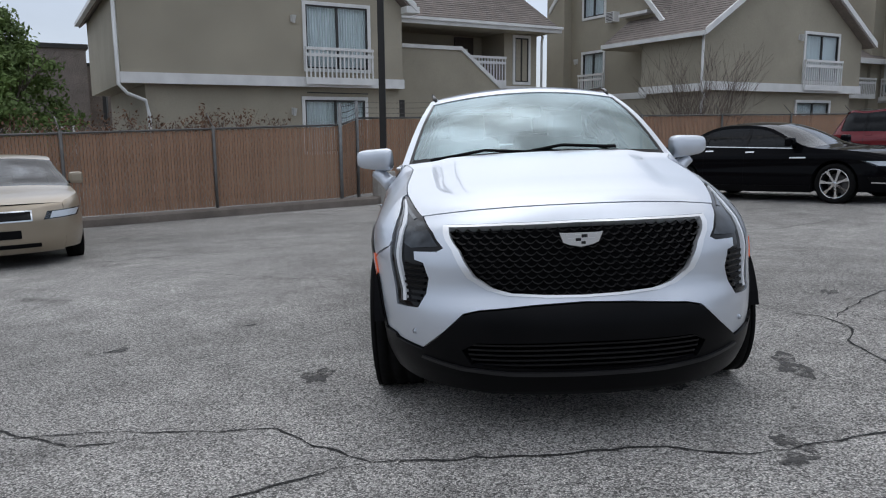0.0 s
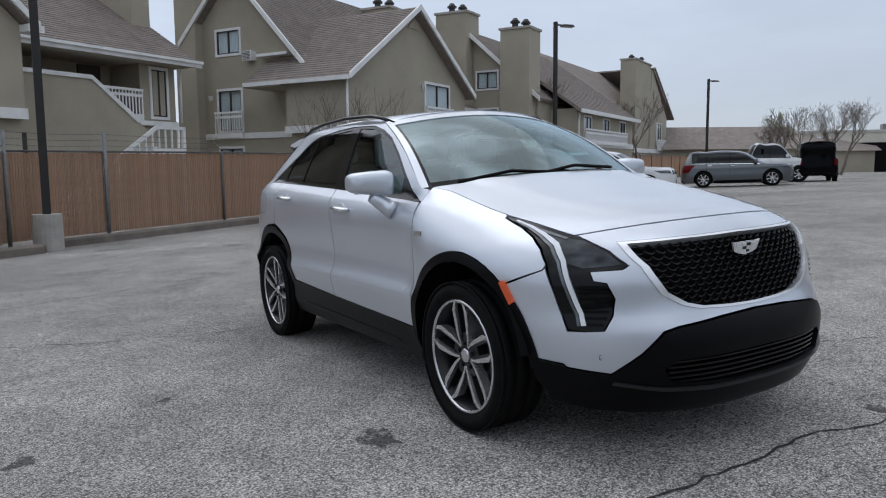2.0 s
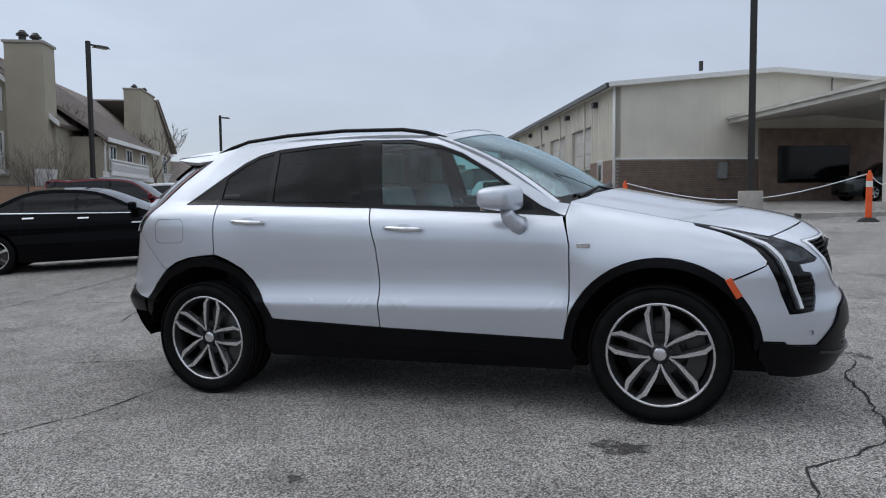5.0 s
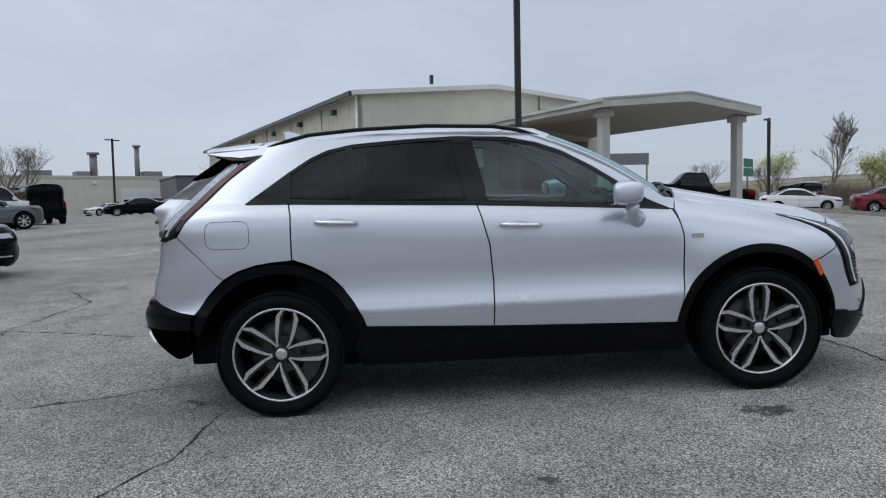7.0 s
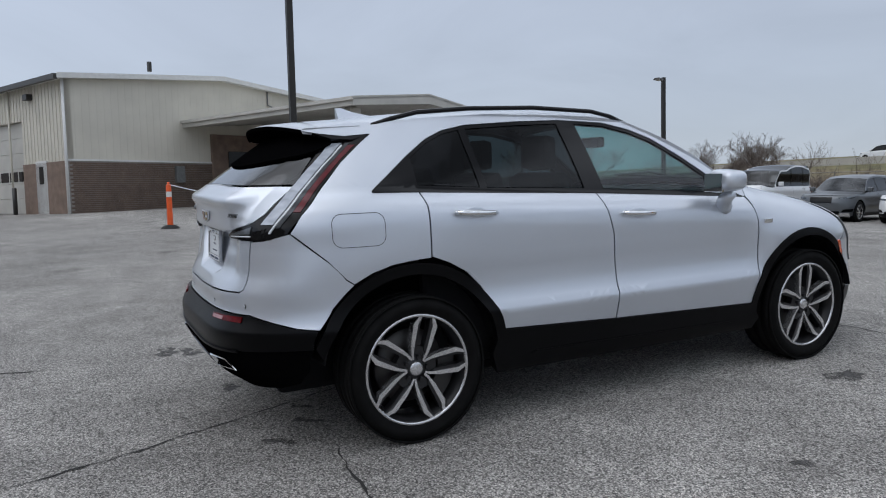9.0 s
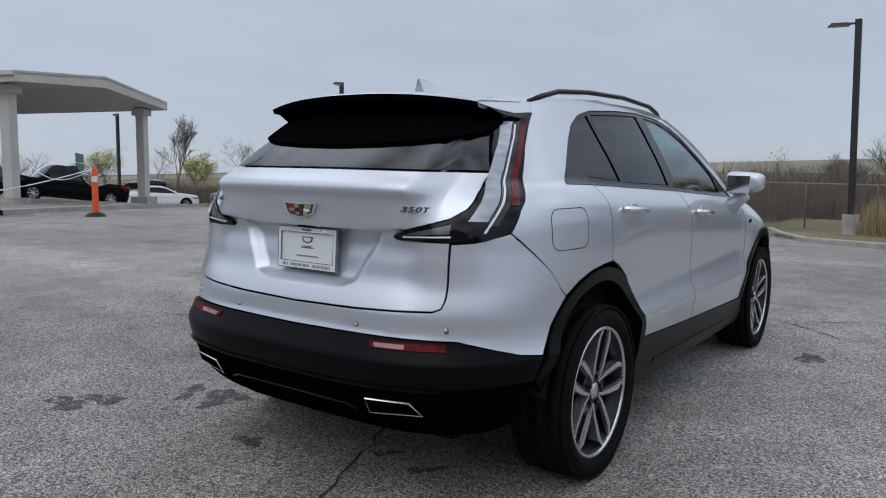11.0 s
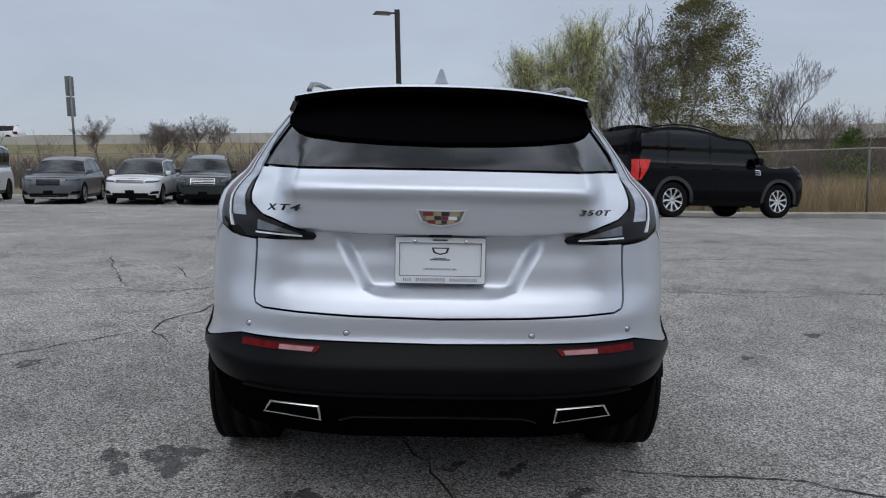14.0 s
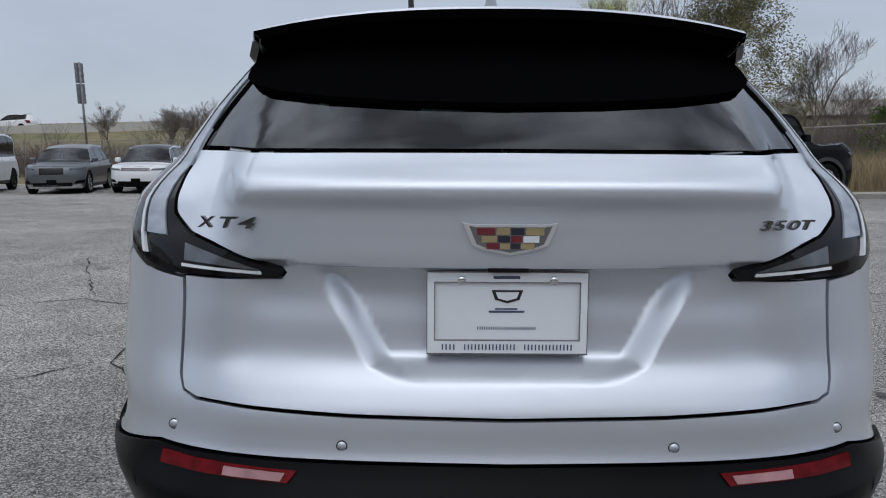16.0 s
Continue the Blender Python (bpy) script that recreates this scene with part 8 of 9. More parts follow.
def make_car(style, label, x, y, heading, length, width, height, wheelbase, colour, glass_mat="dark_glass", rim=0.23, tyre=0.345, name="parked_car", roof_paint=None, trim=None, sil=0.0,
             grille="gloss_black", lamps="lamp_grey", group="parked cars", bonnet_paint=None, rails=False, category="car", front_axle=0.0, spokes=7, face="satin_metal", lift=0.0, grille_w=0.46, grille_z=(-0.09, 0.06), lamp_z=(-0.05, 0.07), lamp_x=0.55, fog=None, flares=False, vent=False, square=None, tail_z=None, chin=None, bars=3, tail_paint="lamp_red"):
    """A parked car, facing -y before it is turned by heading degrees."""
    S = STYLES[style]
    L, H = length, height
    top = curve([(a * L, b * H) for a, b in S["top"]])
    clear = 0.20 + sil
    yf, yr = -L / 2, L / 2
    hood_z = S["top"][1][1] * H
    nose = curve([(0.1, yf + 0.16), (clear, yf + 0.06), (0.42 * H * 0.8, yf), (0.46 * H, yf + 0.015), (hood_z, yf + 0.045 * L * 0.55), (hood_z + 0.12 * H, yf + 0.12 * L), (H * 1.1, yf + 0.35 * L)])
    dk = S["top"][-1][1] * H
    kt = -2 if style == "box" else -3
    if style in ("sedan", "pickup"):
        tail = curve([(0.1, yr - 0.16), (clear, yr - 0.06), (0.42 * H * 0.8, yr), (dk, yr - 0.02), (dk + 0.1 * H, yr - 0.12), (H * 1.1, yr - 0.25 * L)])
    else:
        tail = curve([(0.1, yr - 0.16), (clear, yr - 0.05), (0.42 * H * 0.8, yr), (dk, yr - 0.03), (0.70 * H, S["gb"] * L), (0.965 * H, S["top"][kt][0] * L + 0.03), (H * 1.1, S["top"][kt][0] * L - 0.1)])
    b0, b1 = S["belt"]
    hw = width / 2
    wz = curve([(0.1, hw * 0.90), (clear, hw * 0.95), (0.30 * H, hw), (0.45 * H, hw * 0.985), (b0 * H - 0.10, hw * 0.975), (b0 * H, hw * 0.93), (b0 * H + 0.08, hw * 0.90), (0.90 * H, hw * (S["roofw"] + 0.03)), (0.97 * H, hw * S["roofw"]), (H * 1.1, hw * (S["roofw"] - 0.1))])
    sh = Shell(nose, tail, lambda yy, zz: wz(zz) + 0 * yy, yf + 0.20 * L, 0.13 * L, *(square or (2.6, 3.6)))
    crown = 0.035
    g = float(ground_z(x, y)) + lift
    th = radians(heading)
    # lie on the sloping lot
    e = 1.2
    fx, fy = math.sin(th), -math.cos(th)
    pitch = (float(ground_z(x + e * fx, y + e * fy)) - float(ground_z(x - e * fx, y - e * fy))) / (2 * e)
    rollv = (float(ground_z(x - e * fy, y + e * fx)) - float(ground_z(x + e * fy, y - e * fx))) / (2 * e)
    m = Matrix.Translation((x, y, g)) @ Matrix.Rotation(th, 4, "Z") @ Matrix.Rotation(-math.atan(pitch), 4, "X") @ Matrix.Rotation(-math.atan(rollv), 4, "Y")
    c = empty(name, m, label, category, group)
    body = M[colour]
    wf = -wheelbase / 2 + front_axle
    wr = wheelbase / 2 + front_axle
    ra = tyre + 0.055
    DF, DR = 0.80, 0.80

    def fb(z):
        return sh.y0 - DF * (sh.y0 - float(nose(z)))

    def rb(z):
        return float(tail(z)) - sh.run + DR * sh.run

    def edge(yv):
        return float(top(yv)) - crown

    # where the top edge meets the end faces
    y_hf = yf + 0.03
    for _ in range(30):
        y_hf = fb(edge(y_hf))
    y_rr = yr - 0.1
    for _ in range(30):
        y_rr = 0.5 * y_rr + 0.5 * min(rb(edge(y_rr)), yr - 0.02)
    zf, zr = edge(y_hf), edge(y_rr)
    ys = list(np.linspace(y_rr, y_hf, 34))
    outline = [(fb(z), z) for z in np.linspace(zf, clear, 7)]
    a0 = math.degrees(math.asin((tyre - clear) / ra)) if tyre > clear else 0
    outline += arc(wf, tyre, ra, 180 + a0, -a0, 16) + arc(wr, tyre, ra, 180 + a0, -a0, 16)
    outline += [(rb(z), z) for z in np.linspace(clear, zr, 7)] + [(v, edge(v)) for v in ys[1:-1]]
    # side windows
    ya, yb_ = S["cowl"] * L + 0.10 * L * 0.35, (S["gb"] - 0.03) * L if style != "pickup" else S["gb"] * L - 0.02
    if style in ("suv", "box"):
        yb_ = S["rr"] * L - 0.02
    belt = lambda v: H * (b0 + (b1 - b0) * (v - ya) / (yb_ - ya)) + 0.01
    lim = lambda v: edge(v) - 0.055
    up = [(v, lim(v)) for v in np.linspace(yb_, ya, 22) if lim(v) > belt(v) + 0.02]
    win = [(up[-1][0] - 0.05, belt(up[-1][0] - 0.05))] + [(up[0][0] + 0.02, belt(up[0][0]))] + up
    for s in (True, False):
        panel("body_side", outline, sh.side, body, c, holes=[win], step=(0.16, 0.08), mirror=s, depth=0.02)
        panel("side_glass", win, sh.side, M[glass_mat], c, off=-0.012, step=(0.3, 0.15), mirror=s, depth=0.003)
        rim_ring = [(p[0] * 1.0, p[1]) for p in win]
        vm = S["cowl"] * L + 0.40 * (yb_ - ya)
        for vv in (0.43, 0.78) if style != "pickup" else (0.5,):
            vp = ya + (yb_ - ya) * vv
            if lim(vp) > belt(vp) + 0.1:
                panel("pillar", [(vp - 0.03, belt(vp)), (vp + 0.03, belt(vp)), (vp + 0.02, lim(vp)), (vp - 0.04, lim(vp))], sh.side, M["gloss_black"], c, off=-0.004, step=(0.2, 0.1), mirror=s)
            panel("door_seam", [(vp - 0.004, clear + 0.12), (vp + 0.004, clear + 0.12), (vp + 0.004, belt(vp) - 0.01), (vp - 0.004, belt(vp) - 0.01)], sh.side, M["interior"], c, off=0.001, step=(0.2, 0.1), mirror=s, depth=0.001)
            hx = vp - 0.12
            panel("door_handle", [(hx - 0.09, belt(hx) - 0.10), (hx + 0.09, belt(hx) - 0.10), (hx + 0.09, belt(hx) - 0.075), (hx - 0.09, belt(hx) - 0.075)], sh.side, M[trim] if trim else body, c, off=0.02, step=(0.2, 0.1), mirror=s)
        if trim:
            panel("window_trim", [(p[0], p[1] - 0.012) for p in win[:2]] + [(p[0], p[1] + 0.004) for p in reversed(win[:2])], sh.side, M[trim], c, off=0.004, step=(0.3, 0.1), mirror=s, depth=0.004)
        panel("sill", [(wf + ra + 0.02, clear + 0.10), (wr - ra - 0.02, clear + 0.10), (wr - ra - 0.02, clear - 0.02), (wf + ra + 0.02, clear - 0.02)], sh.side, M["satin_black"], c, off=0.006, step=(0.3, 0.1), mirror=s, depth=0.05)
        k = -1 if s else 1
        my = ya + 0.13
        mir = box("door_mirror", k * (hw + 0.03) - 0.09, k * (hw + 0.03) + 0.09, my - 0.07, my + 0.07, belt(my) + 0.03, belt(my) + 0.19, body, c, bevel=0.04)
        box("mirror_arm", min(k * hw * 0.88, k * (hw + 0.05)), max(k * hw * 0.88, k * (hw + 0.05)), my - 0.03, my + 0.03, belt(my) + 0.03, belt(my) + 0.07, M["satin_black"], mir)
    # ends
    def front_ring(lo, hi, x0, x1):
        return [(sh.angle(z, False, xx), z) for xx, z in ((x0, hi), (x1, hi), (x1, lo), (x0, lo))]

    zs = list(np.linspace(clear - 0.02, zf, 8))
    af = lambda z: sh.angle(z, False, y=fb(z))
    ar = lambda z: sh.angle(z, True, y=rb(z))
    panel("front_end", [(-af(z), z) for z in zs] + [(af(z), z) for z in reversed(zs)], sh.front, body, c, step=(0.12, 0.08))
    zs = list(np.linspace(clear - 0.02, zr, 8))
    panel("rear_end", [(-ar(z), z) for z in zs] + [(ar(z), z) for z in reversed(zs)], sh.back, body, c, step=(0.12, 0.08))
    # top strips
    def strip(nm, y0e, y1e, yc0, yc1, mat, rows, k0=1.0, k1=1.0, off=0.0):
        vv, ff = [], []
        cols = 13
        for j in range(rows + 1):
            t = j / rows
            ye = y0e + (y1e - y0e) * t
            ze = edge(ye)
            hx = float(sh.half(ye, ze)) if y_hf + 1e-3 < ye < y_rr - 1e-3 else float(sh.half(min(max(ye, y_hf + 1e-3), y_rr - 1e-3), ze))
            for i in range(cols):
                u = -1 + 2 * i / (cols - 1)
                a, b = yc0(u), yc1(u)
                vv.append((u * hx, ye + a + (b - a) * t, ze + (crown + 0.012) * (1 - u * u) * (k0 + (k1 - k0) * t) + off))
        for j in range(rows):
            for i in range(cols - 1):
                q = j * cols + i
                ff.append((q, q + 1, q + cols + 1, q + cols))
        return mesh_object(nm, vv, ff, mat, c, smooth=True)

    fx_ = lambda u: float(sh.front(np.array([u * af(zf)]), np.array([zf]))[0][1]) - y_hf
    rx_ = lambda u: float(sh.back(np.array([u * ar(zr)]), np.array([zr]))[0][1]) - y_rr
    bow = lambda k: (lambda u: -k * (1 - u * u))
    strip("bonnet", y_hf, S["cowl"] * L, fx_, bow(0.14), M[bonnet_paint] if bonnet_paint else body, 8, 0.3, 1.0)
    strip("windscreen", S["cowl"] * L, S["rf"] * L, bow(0.14), bow(0.08), M[glass_mat] if glass_mat != "dark_glass" else M["pale_glass"], 6)
    strip("roof", S["rf"] * L, S["rr"] * L, bow(0.08), bow(-0.03), M[roof_paint] if roof_paint else body, 8)
    strip("rear_window", S["rr"] * L, min(S["gb"] * L, y_rr - 0.01), bow(-0.03), bow(-0.07), M[glass_mat], 6)
    if y_rr - S["gb"] * L > 0.05:
        strip("boot_lid" if style == "sedan" else "rear_deck", S["gb"] * L, y_rr, bow(-0.07), rx_, body if style != "pickup" else M["satin_black"], 6, 1.0, 0.3)
    # face: lamps, grille, bumper
    lz = {"sedan": 0.455, "suv": 0.505, "box": 0.50, "pickup": 0.50}[style] * H
    for s in (-1, 1):
        lo, hi = lz + lamp_z[0], lz + lamp_z[1]
        ring = [(s * a, z) for a, z in ((sh.angle(lo, False, hw * lamp_x), lo), (sh.angle(lo, False, hw * 0.90), lo + 0.02), (sh.angle(hi, False, hw * 0.96), hi), (sh.angle(hi, False, hw * (lamp_x + 0.05)), hi - 0.02))]
        cx, cz = sum(p[0] for p in ring) / 4, sum(p[1] for p in ring) / 4
        shrink = lambda k: [(cx + (a - cx) * k, cz + (z - cz) * k) for a, z in ring]
        hl = panel("headlamp", ring, sh.front, M["lamp_dark"], c, off=0.004, step=(0.1, 0.1), depth=0.02)
        panel("reflector", shrink(0.78), sh.front, M[lamps], hl, off=0.007, step=(0.1, 0.1), depth=0.004)
        panel("cover", ring, sh.front, M["lamp_clear"], hl, off=0.012, step=(0.1, 0.1), depth=0.002)
        if fog:
            f0, f1 = clear + 0.13, clear + 0.25
            fr = [(s * a, z) for a, z in ((sh.angle(f0, False, hw * 0.66), f0), (sh.angle(f0, False, hw * 0.92), f0 + 0.02), (sh.angle(f1, False, hw * 0.95), f1), (sh.angle(f1, False, hw * 0.74), f1 - 0.02))]
            fg = panel("fog_lamp_recess", fr, sh.front, M["satin_black"], c, off=0.006, step=(0.1, 0.1), depth=0.02)
            if fog != "black":
                panel("fog_trim", [fr[0], fr[1], (fr[1][0], fr[1][1] + 0.022), (fr[0][0], fr[0][1] + 0.022)], sh.front, M[fog], fg, off=0.012, step=(0.1, 0.1), depth=0.01)
        tz = 0.56 * H if style == "sedan" else 0.53 * H
        th_ = 0.06 if style == "sedan" else 0.16
        if tail_z:
            tz, th_ = (tail_z[0] + tail_z[1]) / 2 * H, (tail_z[1] - tail_z[0]) / 2 * H
        panel("tail_lamp", [(s * a, z) for a, z in ((sh.angle(tz - th_, True, hw * 0.74), tz - th_), (sh.angle(tz - th_, True, hw * 0.97), tz - th_), (sh.angle(tz + th_, True, hw * 0.96), tz + th_), (sh.angle(tz + th_, True, hw * 0.74), tz + th_))], sh.back, M[tail_paint], c, off=0.008, step=(0.1, 0.1), depth=0.02, label="red tail lamp")
    gz0, gz1 = lz + grille_z[0], lz + grille_z[1]
    gw = hw * grille_w
    panel("grille", front_ring(gz0, gz1, -gw, gw), sh.front, M[grille], c, off=0.006, step=(0.1, 0.1), depth=0.02)
    if trim:
        for k in range(bars):
            z0 = gz0 + (gz1 - gz0) * (k + 1) / (bars + 1) - 0.006
            panel("grille_bar", front_ring(z0, z0 + 0.012, -gw, gw), sh.front, M[trim], c, off=0.012, step=(0.1, 0.1), depth=0.01)
        for a, b2 in ((gz1, gz1 + 0.016), (gz0 - 0.016, gz0)):
            panel("grille_edge", front_ring(a, b2, -gw, gw), sh.front, M[trim], c, off=0.012, step=(0.1, 0.1), depth=0.01)
        for a in (-gw - 0.016, gw):
            panel("grille_edge", front_ring(gz0 - 0.016, gz1 + 0.016, a, a + 0.016), sh.front, M[trim], c, off=0.012, step=(0.1, 0.1), depth=0.01)
    if chin:
        panel("chin", front_ring(clear - 0.02, clear + 0.10, -hw * 0.86, hw * 0.86), sh.front, M[chin], c, off=0.004, step=(0.1, 0.1), depth=0.02)
    for s in ((True, False) if flares else ()):
        for yv in (wf, wr):
            panel("arch_flare", arc(yv, tyre, ra + 0.075, 188, -8, 16) + arc(yv, tyre, ra - 0.005, -4, 184, 16), sh.side, M["flare"], c, off=0.022, depth=0.03, step=(0.08, 0.08), mirror=s)
    for s in ((True, False) if vent else ()):
        v0, vz = wf + ra + 0.10, 0.545 * H
        if vent == "strip":
            panel("side_vent", [(v0, vz - 0.012), (v0 + 0.30, vz - 0.012), (v0 + 0.30, vz + 0.016), (v0, vz + 0.016)], sh.side, M["chrome"], c, off=0.008, depth=0.012, step=(0.1, 0.1), mirror=s, label="bright side vent strip")
            continue
        vt = panel("side_vent", [(v0, vz - 0.06), (v0 + 0.15, vz - 0.06), (v0 + 0.15, vz + 0.06), (v0, vz + 0.06)], sh.side, M["satin_metal"], c, off=0.010, depth=0.012, step=(0.1, 0.1), mirror=s, label="bright side vent")
        for k in (0, 1):
            panel("slot", [(v0 + 0.03, vz - 0.045 + 0.05 * k), (v0 + 0.15, vz - 0.045 + 0.05 * k), (v0 + 0.15, vz - 0.01 + 0.05 * k), (v0 + 0.03, vz - 0.01 + 0.05 * k)], sh.side, M["interior"], vt, off=0.0125, depth=0.003, step=(0.1, 0.1), mirror=s)
    lg = (0.10, 0.40) if not bars else (0.17, 0.62)
    panel("lower_grille", front_ring(clear + 0.05, clear + lg[0], -hw * lg[1], hw * lg[1]), sh.front, M["satin_black"], c, off=0.006, step=(0.1, 0.1), depth=0.02)
    panel("bumper_skirt", [(sh.angle(z, True, xx), z) for xx, z in ((-hw * 0.8, clear + 0.14), (hw * 0.8, clear + 0.14), (hw * 0.8, clear), (-hw * 0.8, clear))], sh.back, M["satin_black"], c, off=0.006, step=(0.1, 0.1), depth=0.02)
    panel("plate", front_ring(clear + 0.17, clear + 0.27, -0.15, 0.15), sh.front, M["satin_black"], c, off=0.014, step=(0.1, 0.1), depth=0.01)
    # inside
    box("floor_pan", -hw * 0.62, hw * 0.62, yf + 0.35, yr - 0.3, clear, clear + 0.22, M["interior"], c)
    box("engine_bay", -hw * 0.62, hw * 0.62, yf + 0.30, S["cowl"] * L, clear + 0.1, S["belt"][0] * H - 0.16, M["interior"], c)
    for s in (-1, 1):
        for q in (-0.02, 0.2):
            if q < 0.1 or style != "pickup":
                seat(c, s * hw * 0.4, (S["cowl"] + 0.16 + q) * L, clear + 0.18, 0.48)
    for yv in (wf, wr):
        for s in (-1, 1):
            make_wheel(c, (s * (hw - 0.115), yv, tyre - 0.004), tyre, rim, 0.22, spokes=spokes, twin=False, detail=False, mirror=s > 0, turn=random.uniform(0, 70), face=M[face])
            bm = bmesh.new()
            pr = arc(yv, tyre, ra + 0.01, -20, 200, 12)
            a = [bm.verts.new((s * hw * 0.62, u, v)) for u, v in pr]
            b = [bm.verts.new((s * (hw - 0.03), u, v)) for u, v in pr]
            for i in range(len(a) - 1):
                bm.faces.new((a[i], a[i + 1], b[i + 1], b[i]))
            bm.faces.new(a)
            part("wheel_liner", bm, M["interior"], c)
    if rails:
        for s in (-1, 1):
            xx = hw * (S["roofw"] - 0.04)
            bm = bmesh.new()
            r0 = 0.05 * L if style == "box" else S["rf"] * L + 0.25
            add_tube(bm, [(s * xx, v, float(top(v)) + (0.0 if k in (0, 8) else 0.028) - crown * 0.5) for k, v in enumerate(np.linspace(r0, S["rr"] * L - 0.12, 9))], 0.018, 6)
            part("roof_rail", bm, M["satin_black"], c)
    return c


make_car("sedan", "glossy black luxury sedan with chrome window trim and large alloys", 5.97, 9.21, 35.5, 5.26, 1.90, 1.45, 3.05, "paint_black", rim=0.255, tyre=0.345, trim="chrome", spokes=7, group="parked cars", glass_mat="dark_glass", vent="strip", face="chrome", lamps="lamp_white", fog="chrome")
make_car("sedan", "gold older sedan with pale headlamps facing the lot", -6.95, 5.55, 30, 4.74, 1.76, 1.40, 2.67, "paint_gold", glass_mat="pale_glass", grille_w=0.30, rim=0.19, tyre=0.31, trim="chrome", lamps="lamp_white", bars=0, grille_z=(-0.05, 0.05), lamp_z=(-0.06, 0.06), lamp_x=0.46)
make_car("box", "tall black off-road wagon with stepped roof and plastic arch flares", -6.35, -12.75, -72, 4.85, 1.92, 1.89, 2.885, "paint_black", rim=0.255, tyre=0.385, sil=0.08, rails=True, spokes=9, flares=True, vent=True, square=(4.0, 7.0), tail_z=(0.42, 0.66), tail_paint="tail_bright")
make_car("box", "black off-road sport wagon with black wheels", -3.65, -17.6, 117, 4.79, 1.93, 1.80, 2.745, "paint_black", rim=0.25, tyre=0.375, sil=0.06, trim="satin_metal", spokes=6, face="gloss_black", square=(3.6, 6.0), fog="black", vent=True)
make_car("suv", "white compact crossover with black lower trim facing the lot", 10.75, -23.4, 187, 4.37, 1.90, 1.63, 2.66, "paint_white", rim=0.24, tyre=0.36, sil=0.06, roof_paint="paint_black", grille_z=(-0.035, 0.045), lamp_z=(-0.035, 0.05), lamp_x=0.50, grille_w=0.47, trim="dark_chrome", bars=2, fog="black", chin="satin_black", square=(3.2, 4.5))
make_car("suv", "dark green crossover with wide chrome grille", 8.7, -24.4, 192, 5.10, 1.98, 1.78, 3.02, "paint_dgreen", rim=0.24, tyre=0.37, sil=0.04, trim="chrome", rails=True, grille_z=(-0.15, 0.07), lamp_z=(-0.07, 0.09), grille_w=0.40, fog="chrome", chin="satin_black", square=(3.6, 5.0))
make_car("suv", "dark grey sporty crossover facing the lot", 13.5, -23.0, 192, 4.73, 1.94, 1.65, 2.87, "paint_grey", rim=0.25, tyre=0.37, sil=0.03, grille_z=(-0.16, 0.045), lamp_z=(-0.02, 0.06), lamp_x=0.52, grille_w=0.38, fog="black", chin="satin_metal", square=(2.8, 4.0))
make_car("box", "white boxy off-road wagon with black bonnet", 16.9, -22.6, 194, 4.75, 1.99, 1.97, 3.02, "paint_white", rim=0.25, tyre=0.39, sil=0.1, roof_paint="paint_black", bonnet_paint="satin_black", face="gloss_black", grille_z=(-0.09, 0.05), lamp_z=(-0.05, 0.06), lamp_x=0.62, grille_w=0.58, fog="black", chin="satin_black", square=(4.5, 6.5))
make_car("sedan", "dark red sedan parked by the canopy", 34.4, -26.6, -22, 4.7, 1.82, 1.45, 2.75, "paint_red", rim=0.21, tyre=0.33)
make_car("sedan", "white sedan parked by the canopy", 40.2, -24.2, -22, 4.7, 1.82, 1.45, 2.75, "paint_white", rim=0.21, tyre=0.33)
make_car("box", "dark grey van behind the canopy", 52.0, -30.0, 140, 5.0, 1.98, 1.85, 3.0, "paint_steel", rim=0.21, tyre=0.34)
make_car("pickup", "black pickup truck beyond the canopy posts", 36.0, -15.9, 168, 5.85, 2.03, 1.92, 3.68, "paint_black", rim=0.25, tyre=0.40, sil=0.12, category="pickup truck")
make_car("suv", "dark crossover standing under the canopy", 30.5, -8.3, 205, 4.7, 1.9, 1.7, 2.8, "paint_dgreen", rim=0.23, tyre=0.36)
make_car("suv", "dark red luxury off-roader parked at the fence", 12.42, 14.59, 35, 4.88, 1.98, 1.78, 2.9, "paint_red", rim=0.285, tyre=0.39, sil=0.05, spokes=9, roof_paint="paint_black", grille="satin_metal")
make_car("suv", "white compact off-roader parked at the fence", 15.94, 15.39, 36, 4.37, 1.90, 1.63, 2.66, "paint_white", rim=0.25, tyre=0.36, sil=0.05)
make_car("suv", "dark grey crossover parked side-on", 25.36, 17.55, 42, 4.65, 1.80, 1.58, 2.80, "paint_grey", rim=0.235, tyre=0.35, trim="chrome")
make_car("pickup", "white pickup truck behind a grey crossover", 30.91, 20.59, 45, 5.8, 2.03, 1.95, 3.6, "paint_white", rim=0.24, tyre=0.40, sil=0.12, category="pickup truck")
make_car("box", "black square off-roader seen from behind", 33.6, 19.2, 128, 4.3, 1.87, 1.85, 2.6, "paint_black", rim=0.22, tyre=0.39, sil=0.12)
make_car("sedan", "black sedan parked far across the lot", 56.3, 22.2, 200, 5.0, 1.88, 1.42, 2.95, "paint_black", rim=0.23, tyre=0.34)
make_car("suv", "white wagon parked beside the workshop front", 45.0, 12.0, 35, 5.1, 1.95, 1.75, 3.0, "paint_white", rim=0.23, tyre=0.36)
make_car("sedan", "white low sports car before the hall", 70.0, 30.0, 235, 4.4, 1.92, 1.25, 2.65, "paint_white", rim=0.25, tyre=0.34)
make_car("suv", "dark red crossover before the hall", 73.0, 27.0, 235, 4.6, 1.9, 1.65, 2.75, "paint_dred", rim=0.23, tyre=0.35)
